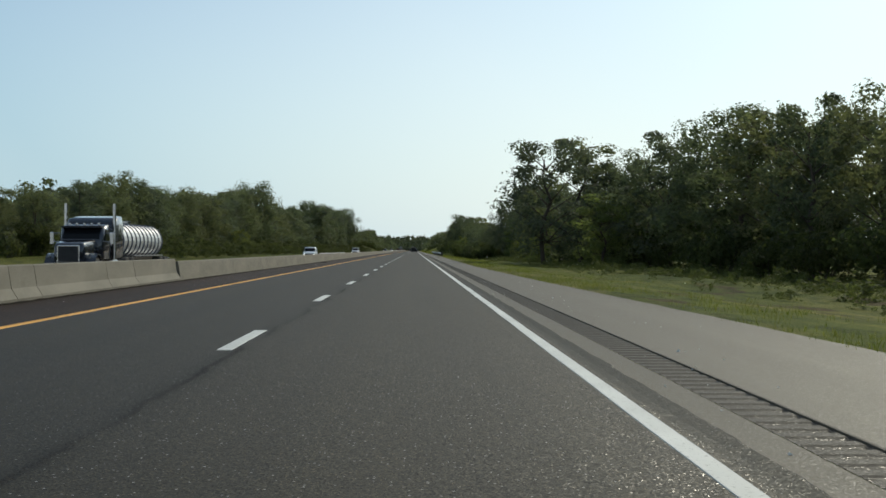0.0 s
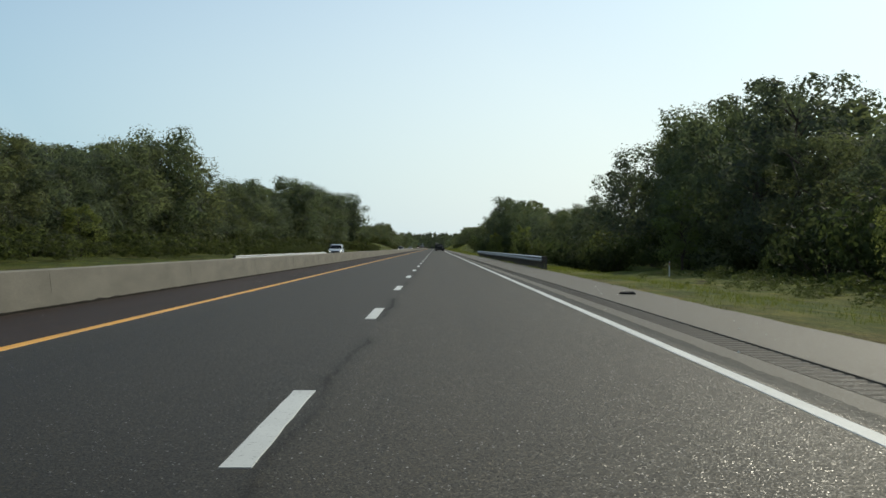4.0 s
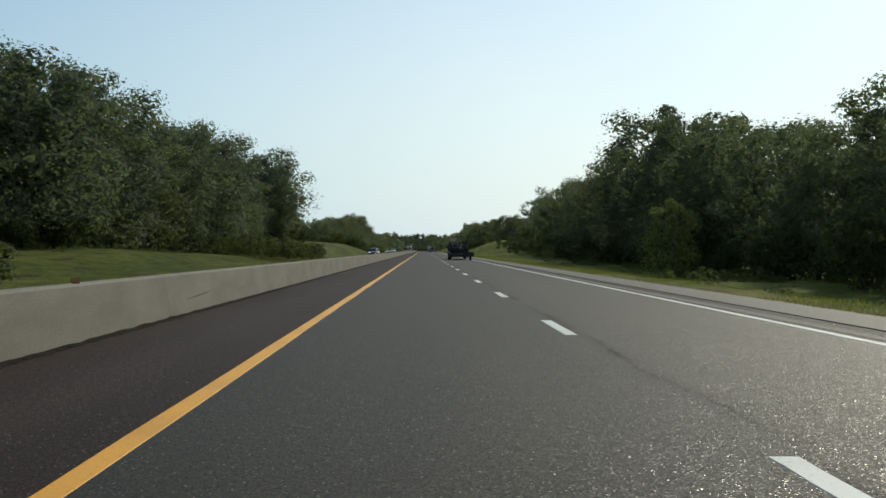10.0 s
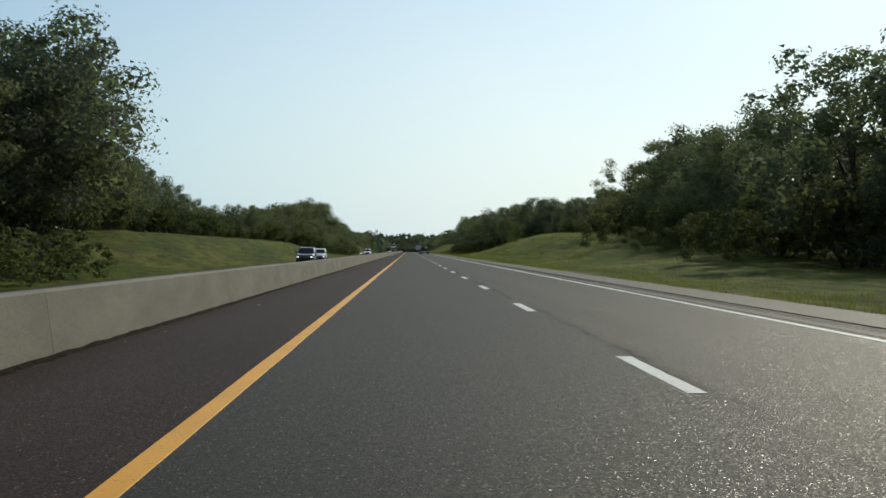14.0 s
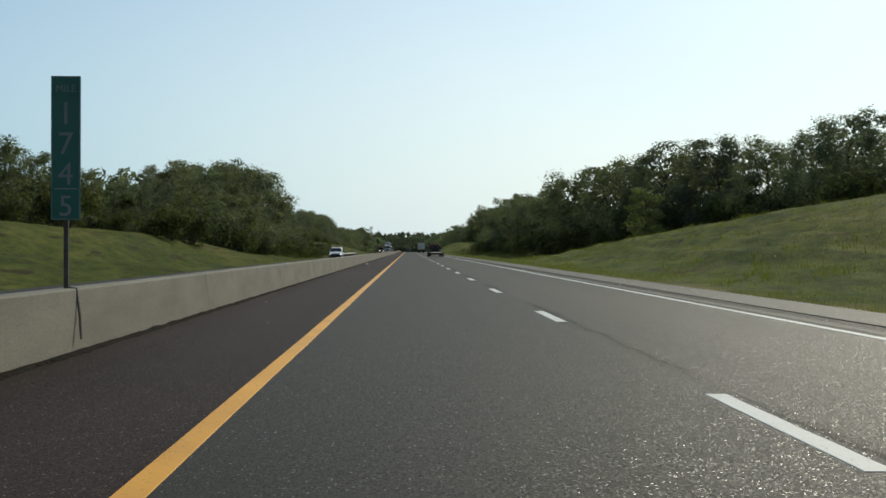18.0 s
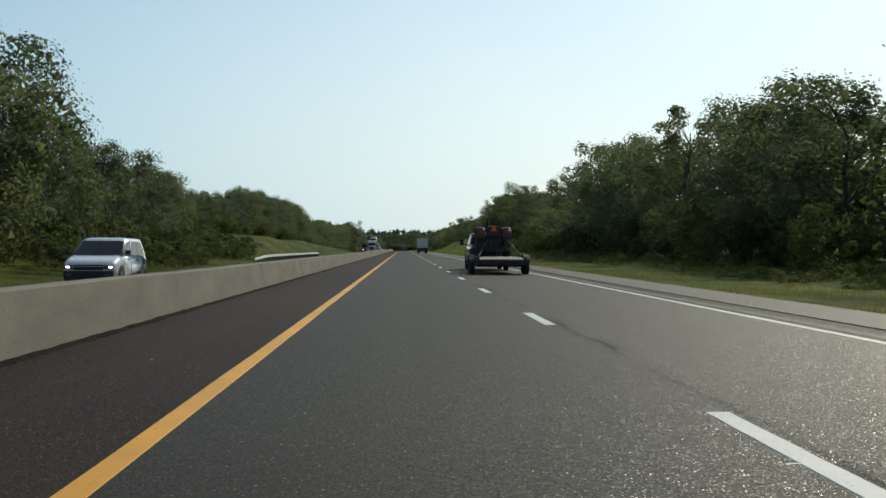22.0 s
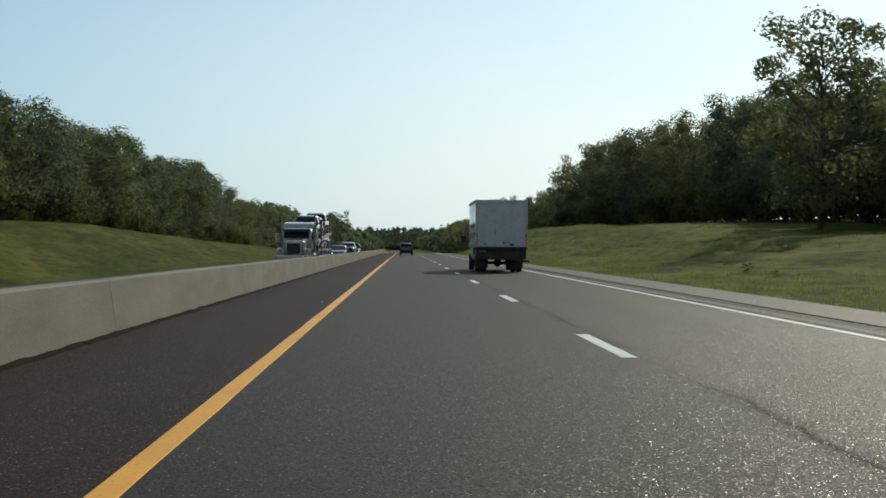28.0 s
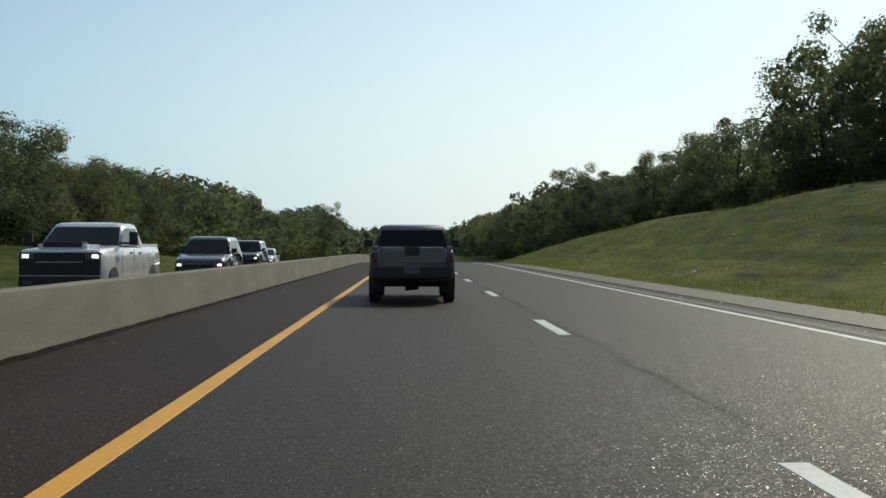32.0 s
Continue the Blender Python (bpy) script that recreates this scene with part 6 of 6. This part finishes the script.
def hauler_trailer():
    v = thing("car_hauler_trailer", "grey two-deck car hauler trailer full of cars", "trailer", "vehicles on the motorway")
    grey = plain("pale_purple_grey_steel", (0.30, 0.29, 0.34), 0.45, 0.2)
    def deck_z(y):
        return 1.74 - 0.053 * y
    tilt = Matrix.Translation((0, 0, 1.74)) @ Matrix.Rotation(-math.atan(0.053), 4, "X")
    for s in (1, -1):
        part("lower_rail", boxed(s * 1.1 - 0.05, s * 1.1 + 0.05, -14.0, 0.0, 0.98, 1.16, 0.015), grey, v)
        part("sub_rail", boxed(s * 1.1 - 0.05, s * 1.1 + 0.05, -12.6, 0.0, 0.52, 0.68, 0.015), grey, v)
        part("upper_rail", boxed(s * 1.1 - 0.06, s * 1.1 + 0.06, -14.4, 0.6, -0.17, 0.0, 0.015, tilt), grey, v)
        part("upper_track", boxed(s * 0.75 - 0.25, s * 0.75 + 0.25, -14.4, 0.6, -0.06, -0.01, 0.0, tilt), grey, v)
        part("lower_track", boxed(s * 0.75 - 0.25, s * 0.75 + 0.25, -14.0, 0.0, 0.86, 0.91), grey, v)
        part("front_post", boxed(s * 1.14 - 0.07, s * 1.14 + 0.07, -2.12, -1.98, 0.5, 3.25, 0.015), M_BARS, v, "tall dark steel post")
        part("post_cap", boxed(s * 1.14 - 0.14, s * 1.14 + 0.14, -2.25, -1.85, 3.2, 3.36, 0.02), M_BARS, v)
        for y in (-3.2, -4.6, -6.4, -7.6, -10.8, -12.4):
            part("short_post", boxed(s * 1.1 - 0.04, s * 1.1 + 0.04, y - 0.05, y + 0.05, 0.6, 1.0, 0.01), grey, v)
        part("rear_strut", rodded((s * 1.1, -14.2, deck_z(-14.2) - 0.1), (s * 1.1, -13.5, 0.7), 0.04), grey, v)
        part("mid_strut", rodded((s * 1.1, -10.6, deck_z(-10.6) - 0.1), (s * 1.1, -10.2, 1.1), 0.035), grey, v)
        part("lift_ram", rodded((s * 1.12, -6.2, deck_z(-6.2) - 0.1), (s * 1.12, -5.6, 1.1), 0.05), M_CHROME, v, "bright hydraulic ram")
        part("wheel_well", boxed(s * 1.02 - 0.10, s * 1.02 + 0.10, -10.8, -8.4, 0.92, 0.99, 0.02), grey, v)
        for y in (-9.0, -10.2):
            wheel(v, s * 0.92, y, 0.45, 0.45)
    for y in (-2, -6, -8, -11, -13.5):
        part("cross_beam", boxed(-1.1, 1.1, y - 0.06, y + 0.06, 0.72, 0.84), grey, v)
        part("cross_beam", boxed(-1.1, 1.1, y - 0.06, y + 0.06, -0.16, -0.07, 0.0, tilt), grey, v)
    return v


HX, HZ, HY = -9.7, opp_z(-9.7), 1042.0
place(semi_tractor("cream long-nosed truck tractor pulling a car hauler", paint("cream_truck_paint", (0.28, 0.27, 0.245)), 3.6), HX, HY, 180, HZ)
place(hauler_trailer(), HX, HY + 7.6, 180, HZ)
load = [(pickup("black crew-cab pickup truck on the hauler's upper deck", P_BLACK, 5.3, 1.88, 1.76, belt=1.12, bed=1.4, group="cars on the hauler", lights=False), 11.0, True),
        (car("hatchback", "dark blue-grey hatchback on the hauler's upper deck", "car", paint("slate_blue_paint", (0.07, 0.085, 0.10), 0.2, 0.3), L=4.2, W=1.78, H=1.5, belt=0.94, hood=1.05, tail=0.12, rake=0.9, back=0.5, clear=0.2, wheel_r=0.32, group="cars on the hauler", lights=False), 15.5, True),
        (pickup("silver pickup truck on the hauler's upper deck", P_SILVER, 5.2, 1.85, 1.75, belt=1.1, bed=1.5, group="cars on the hauler", lights=False), 19.6, True),
        (car("suv", "silver-grey SUV on the lower deck of the hauler", "car", P_SILVER, L=4.5, W=1.8, H=1.2, belt=0.78, clear=0.15, wheel_r=0.3, group="cars on the hauler", lights=False), 13.4, False),
        (car("sedan", "dark sedan on the lower deck of the hauler", "car", P_DARK, L=4.3, W=1.75, H=1.15, belt=0.76, clear=0.14, wheel_r=0.3, hood=1.1, tail=0.5, rake=0.8, back=0.7, group="cars on the hauler", lights=False), 18.6, False)]
for v, dy, upper in load:
    v.matrix_basis = pose(HX, HY + dy, HZ + (1.735 + 0.053 * (dy - 7.6) if upper else 0.92), -3.03 if upper else 0, 0, 180)

# ---- cars of the opposing traffic ----
OUT = -13.5


def onto(v, x, y):
    return place(v, x, y, 180, opp_z(x) + dip(y))


SUV = dict(L=4.8, W=1.9, H=1.74)
onto(car("suv", "white SUV with lit headlights in the opposing lanes", "car", P_WHITE, rack=True, **SUV), OUT, 174.5)
onto(car("suv", "pale silver SUV with roof rails in the opposing lanes", "car", P_WHITE, 4.9, 1.95, 1.82, rack=True, belt=1.18), OUT, 310.5)
onto(car("suv", "dark compact SUV with lit headlights", "car", P_BLACK, rack=True, **SUV), OUT, 619.0)
onto(car("suv", "white crossover with lit headlights", "car", P_WHITE, 4.5, 1.82, 1.62, belt=1.04), OUT, 636.5)
onto(car("minivan", "silver-white minivan with lit headlights", "car", P_WHITE, 5.1, 1.98, 1.78, hood=1.05, rake=1.0, back=0.3, belt=1.12), OUT, 808.5)
onto(car("sedan", "dark sedan with lit headlights following the car hauler", "car", P_DARK, 4.8, 1.86, 1.48, belt=0.95, hood=1.3, tail=0.7, rake=0.95, back=0.95, clear=0.2, wheel_r=0.34), -9.9, 1100.4)
onto(pickup("white crew-cab pickup truck with hood scoop and lit headlights", P_WHITE, 5.9, 2.03, 1.93, tow_mirrors=True, scoop=True, belt=1.36), -9.95, 1121.2 + 2.95)
onto(car("suv", "dark blue SUV with lit headlights behind a white pickup", "car", P_DARK, **SUV), -9.8, 1137.5 + 2.4)
onto(car("suv", "dark SUV behind another dark SUV", "car", P_BLACK, 4.9, 1.95, 1.88, belt=1.2), -12.4, 1169.0)
onto(car("sedan", "white sedan far off in the opposing lanes", "car", P_WHITE, 4.7, 1.84, 1.46, belt=0.94, hood=1.25, tail=0.7, rake=0.95, back=0.95, clear=0.2, wheel_r=0.33), OUT, 1186.0)


def school_bus():
    v = thing("bus", "orange-brown bus with a rounded cream roof", "bus", "vehicles on the motorway")

    def ring(y, k=1.0):
        w = 1.2 * k
        half = [(w * 0.96, 0.55), (w, 0.8), (w, 2.2), (w * 0.93, 2.62), (w * 0.7, 2.86), (w * 0.3, 2.96)]
        return [(x, y, z) for x, z in half] + [(-x, y, z) for x, z in reversed(half)]
    part("body", loft([ring(-9.0, 0.97), ring(-8.9), ring(-0.15), ring(0.0, 0.97)]), P_BUS, v, "orange-brown bus body")
    roof = [[(x, y, z + 0.012) for x, z in ((1.13, 2.60), (0.85, 2.86), (0.37, 2.96), (-0.37, 2.96), (-0.85, 2.86), (-1.13, 2.60))] +
            [(x, y, z - 0.03) for x, z in ((-1.13, 2.60), (-0.85, 2.86), (-0.37, 2.96), (0.37, 2.96), (0.85, 2.86), (1.13, 2.60))] for y in (-8.8, -0.3)]
    part("roof", loft(roof), P_TAN, v, "cream roof")
    part("hood", hull([(0.0, 1.0, 0.5, 1.5), (0.9, 0.92, 0.5, 1.36), (1.1, 0.82, 0.55, 1.25)]), P_BUS, v, "orange-brown hood", True)
    part("windscreen", boxed(-1.0, 1.0, 0.0, 0.03, 1.55, 2.35, 0.02), M_GLASS, v, "dark windscreen")
    for s in (1, -1):
        for i in range(10):
            y = -8.3 + i * 0.8
            part("side_window", boxed(s * 1.2 - 0.012, s * 1.2 + 0.012, y, y + 0.68, 1.65, 2.2, 0.02), M_GLASS, v)
        part("headlight", boxed(s * 0.68 - 0.12, s * 0.68 + 0.12, 1.02, 1.13, 0.85, 1.02, 0.03), M_HEAD, v, "headlight")
        for z in (1.3, 1.02):
            part("rub_rail", boxed(s * 1.21 - 0.015, s * 1.21 + 0.015, -8.9, -0.2, z, z + 0.07), M_BLACK, v)
        bm = boxed(s * 1.45 - 0.1, s * 1.45 + 0.1, 0.35, 0.45, 1.5, 1.95, 0.03)
        rod(bm, (s * 1.1, 0.0, 1.9), (s * 1.45, 0.4, 1.9), 0.02)
        part("wing_mirror", bm, M_BLACK, v)
        wheel(v, s * 1.0, 0.2, 0.46, 0.26)
        wheel(v, s * 0.95, -6.2, 0.46, 0.45)
    part("front_bumper", boxed(-1.1, 1.1, 1.05, 1.22, 0.42, 0.68, 0.03), M_BLACK, v)
    part("grille", boxed(-0.42, 0.42, 1.06, 1.12, 0.75, 1.15, 0.02), M_BLACK, v)
    return v


onto(school_bus(), -13.3, 1108.0)


# ---- mile marker on the barrier ----
def mile_marker():
    v = thing("mile_marker", "narrow green mile marker sign on a steel post", "road sign")
    green = plain("green_sign_face", (0.010, 0.115, 0.085), 0.45)
    white = plain("white_sign_letters", (0.17, 0.21, 0.21), 0.45)
    part("post", boxed(-0.026, 0.026, -0.02, 0.02, -0.30, 1.9, 0.006), M_POST, v, "weathered steel post")
    bm = boxed(-0.165, 0.165, -0.034, -0.022, 0.78, 2.40, 0.004)
    sign = part("sign_panel", bm, green, v, "green reflective panel")
    for x0, x1, z0, z1 in ((-0.158, 0.158, 2.385, 2.393), (-0.158, 0.158, 0.787, 0.795), (-0.158, -0.150, 0.787, 2.393), (0.150, 0.158, 0.787, 2.393), (-0.13, 0.13, 1.125, 1.14)):
        part("border_line", boxed(x0, x1, -0.0375, -0.033, z0, z1), white, sign)
    for text, z, size in (("MILE", 2.22, 0.115), ("1", 1.86, 0.36), ("7", 1.52, 0.36), ("4", 1.18, 0.36), ("5", 0.83, 0.33)):
        cu = bpy.data.curves.new("letters", "FONT")
        cu.body, cu.size, cu.align_x, cu.extrude = text, size, "CENTER", 0.0025
        cu.materials.append(white)
        ob = new("lettering", cu)
        ob.parent = sign
        ob.matrix_basis = pose(0, -0.037, z, 90, 0, 0)
    bm = bmesh.new()
    for a, b in (((0.02, 0.0, 0.02), (0.125, -0.05, 0.01)), ((0.125, -0.05, 0.01), (0.215, -0.22, -0.28)), ((0.215, -0.22, -0.28), (0.285, -0.42, -0.52))):
        rod(bm, a, b, 0.016, 0.014, 6)
    part("strap", bm, M_POST, v, "dark strap hanging down the barrier")
    return v


place(mile_marker(), BX, 641.85, 0, 0.665)
# small amber delineators on top of the barrier
M_AMBER = plain("amber_reflector", (0.40, 0.14, 0.02), 0.35)
marker = thing("delineator", "small brown and amber reflector on the barrier top", "reflector", "barrier reflectors")
part("bracket", boxed(-0.05, 0.05, -0.012, 0.012, 0.0, 0.07, 0.006), M_POST, marker)
part("reflector", boxed(-0.042, 0.042, -0.018, -0.011, 0.012, 0.062, 0.004), M_AMBER, marker)
place(marker, BX, 1010.4, 0, 0.68)
for y in (1071.4, 949.4, 888.4, 766.5, 742.6, 705.5, 365.3):
    copy_thing(marker, pose(BX, y, 0.68))

# black rubber scrapes along the barrier face
M_SCUFF = rough_stuff("rubber_scuff", (0.020, 0.019, 0.017), (0.06, 0.055, 0.048), 12.0, 60.0, 0.9, 0.1)


def scuff(y0, y1, z0, z1, h):
    """A long worn smear lying on the sloped face."""
    def face(z):
        return BX + 0.2335 - 0.1425 * z
    verts, faces, n = [], [], 10
    for i in range(n + 1):
        u = i / n
        z = z0 + (z1 - z0) * u
        w = h * math.sin(math.pi * min(1, u * 0.9 + 0.08)) * (0.7 + 0.5 * noise.noise((u * 5, y0, 1)))
        y = y0 + (y1 - y0) * u
        verts += [(face(z - w) + 0.006, y, z - w), (face(z + w) + 0.006, y, z + w)]
        if i:
            faces.append((2 * i - 2, 2 * i, 2 * i + 1, 2 * i - 1))
    part("scuff_mark", mesh_of("scuff_mark", verts, faces, M_SCUFF), None, barrier, "black scrape on the concrete")


for y0, y1, z0, z1, h in ((371.0, 373.4, 0.24, 0.31, 0.014), (376.5, 377.6, 0.22, 0.25, 0.010), (548.0, 550.0, 0.30, 0.33, 0.010), (846.0, 848.5, 0.26, 0.30, 0.009)):
    scuff(y0, y1, z0, z1, h)
post = thing("marker_post", "thin white marker post in the roadside grass", "post")
part("stake", boxed(-0.035, 0.035, -0.012, 0.012, -0.3, 0.95, 0.005), plain("white_post_plastic", (0.62, 0.62, 0.60), 0.5), post)
part("reflector", boxed(-0.03, 0.03, -0.018, -0.011, 0.72, 0.88, 0.004), M_AMBER, post)
place(post, 15.6, 213.0, 0, land(15.6, 213.0))

# ---- litter, cracks and scars on the road ----
M_SCRAP = rough_stuff("torn_rubber", (0.016, 0.015, 0.014), (0.04, 0.036, 0.032), 9.0, 60.0, 0.9, 0.4)
M_LITTER = plain("crumpled_white_litter", (0.58, 0.57, 0.53), 0.7)


def scrap(name, label, x, y, size, material, seed, flat=0.4, long=1.0):
    rnd = random.Random(seed)
    bm = bmesh.new()
    bmesh.ops.create_icosphere(bm, subdivisions=2, radius=size)
    for v in bm.verts:
        k = 1 + 0.5 * noise.noise(v.co * (2.2 / size) + Vector((seed, 0, 0)))
        v.co = Vector((v.co.x * k * long, v.co.y * k, max(-size * 0.2, v.co.z * k * flat)))
    ob = part(name, bm, material)
    tagged(ob, label, "debris")
    ob.matrix_basis = pose(x, y, size * flat * 0.3, 0, 0, rnd.uniform(0, 180))
    return ob


scrap("tyre_scrap", "flat black scrap of tyre rubber on the shoulder", -4.78, 342.3, 0.17, M_SCRAP, 1, 0.25, 2.0)
scrap("tyre_scrap", "black scrap of tyre rubber on the outer shoulder", 5.75, 169.4, 0.10, M_SCRAP, 2, 0.5, 2.2)
scrap("tyre_scrap", "small dark scrap on the outer shoulder", 6.1, 120.1, 0.05, M_SCRAP, 3, 0.3, 1.7)
scrap("tyre_scrap", "pale flat scrap on the outer shoulder", 5.93, 123.0, 0.06, M_DECK, 4, 0.3, 1.2)
scrap("tyre_scrap", "dark scrap on the inner shoulder", -4.45, 670.7, 0.03, M_SCRAP, 5, 0.25, 2.2)
scrap("tyre_scrap", "dark clump of dirt beside the barrier", -5.5, 97.6, 0.20, M_DIRT, 6, 0.2, 1.6)
scrap("tyre_scrap", "dark clump of dirt beside the barrier", -5.6, 271.5, 0.16, M_DIRT, 7, 0.25, 1.5)
scrap("paper_litter", "crumpled white litter on the inner shoulder", -5.46, 715.2, 0.10, M_LITTER, 8, 0.8, 1.1)
scrap("paper_litter", "white scrap of litter on the grass", 9.6, 1142.0, 0.10, M_LITTER, 9, 0.5, 1.4).location.z = land(9.6, 1142.0) + 0.03
scrap("paper_litter", "white scrap of litter on the grass bank", 13.5, 1150.0, 0.14, M_LITTER, 10, 0.5, 1.2).location.z = land(13.5, 1150.0) + 0.03


def ribbon(name, label, pts, width, material, seed, z=0.0025):
    """A thin uneven ribbon on the road through pts."""
    rnd = random.Random(seed)
    verts, faces = [], []
    fine = []
    for a, b in zip(pts, pts[1:]):
        n = max(2, int((Vector(b) - Vector(a)).length / 0.12))
        fine += [Vector(a).lerp(Vector(b), i / n) for i in range(n)]
    fine.append(Vector(pts[-1]))
    for i, p in enumerate(fine):
        d = (fine[min(i + 1, len(fine) - 1)] - fine[max(i - 1, 0)]).normalized()
        nrm = Vector((-d.y, d.x))
        q = p + nrm * rnd.uniform(-1, 1) * width * 0.8
        w = width * rnd.uniform(0.3, 1.0) * (0.25 if i in (0, len(fine) - 1) else 1)
        verts += [(*(q - nrm * w), z), (*(q + nrm * w), z)]
        if i:
            a = 2 * i - 2
            faces.append((a, a + 1, a + 3, a + 2))
    ob = new(name, mesh_of(name, verts, faces, material))
    return tagged(ob, label, "road wear", kind="structure")


rnd = random.Random(21)
for y in (48.0, 398.8, 512.0, 700.0, 930.0):
    ribbon("road_crack", "dark transverse crack across the lane", [(-3.5, y + rnd.uniform(-.3, .3)), (-1.5, y), (0.3, y + 0.1), (2.0, y + rnd.uniform(-.2, .2)), (3.5, y - 0.6)], 0.014, M_CRACK, int(y))
for y, x in ((330, 0.9), (418, 0.4), (470, 0.5), (692, 2.4), (712, 2.2), (812, 0.3), (905, 0.4)):
    pts = [(x + 0.035 * math.sin(i * 1.7 + y) + 0.05 * i * (0.6 if y in (692, 712) else 0.1), y + i * 1.6) for i in range(15)]
    ribbon("road_crack", "dark lengthwise crack in the asphalt", pts, 0.007, M_CRACK, y + 7)
# white scars where a load scraped the lane
for i, (x0, y0, x1, y1, w) in enumerate(((0.69, 324.3, 0.95, 324.25, 0.05), (0.95, 324.2, 1.6, 323.5, 0.06), (1.6, 323.5, 2.3, 323.6, 0.05), (1.0, 323.0, 1.1, 322.9, 0.03),
                                         (1.5, 322.3, 1.7, 322.2, 0.03), (-0.16, 769.8, -0.06, 769.85, 0.03), (-2.9, 1073.7, -2.4, 1073.6, 0.03), (-2.7, 1076.5, -2.3, 1076.4, 0.025), (-0.9, 1076.5, -0.5, 1076.5, 0.025))):
    ribbon("road_scar", "pale scrape mark on the asphalt", [(x0, y0), ((x0 + x1) / 2, (y0 + y1) / 2 + 0.03), (x1, y1)], w, M_WHITE, 60 + i, 0.003)

# small pale stones and scraps scattered over the shoulders
rnd = random.Random(33)
verts, faces = [], []
for _ in range(2600):
    left = rnd.random() < 0.06
    x = rnd.uniform(-5.9, -3.9) if left else 4.1 + 2.9 * rnd.random() ** 0.8
    y = rnd.uniform(2, 1180)
    if not left and x > along(SHOULDER, y) - 0.1:
        continue
    z = -0.006 if left else 0.008 - 0.0305 * max(0, x - 4.785) if x > 4.8 else -0.008
    q = rnd.uniform(0.006, 0.016) * (2.0 if rnd.random() < 0.04 else 1.0)
    a = rnd.uniform(0, math.tau)
    dx, dy = math.cos(a) * q, math.sin(a) * q
    b = len(verts)
    verts += [(x + dx, y + dy, z), (x - dy * 0.8, y + dx * 0.8, z), (x - dx * 1.2, y - dy * 1.2, z), (x + dy * 0.7, y - dx * 0.7, z), (x + dx * 0.2, y + dy * 0.2, z + q)]
    faces += [(b, b + 1, b + 4), (b + 1, b + 2, b + 4), (b + 2, b + 3, b + 4), (b + 3, b, b + 4)]
tagged(new("grit", mesh_of("grit", verts, faces, M_LITTER)), "pale stones and scraps scattered over the shoulders", "grit", kind="stuff")
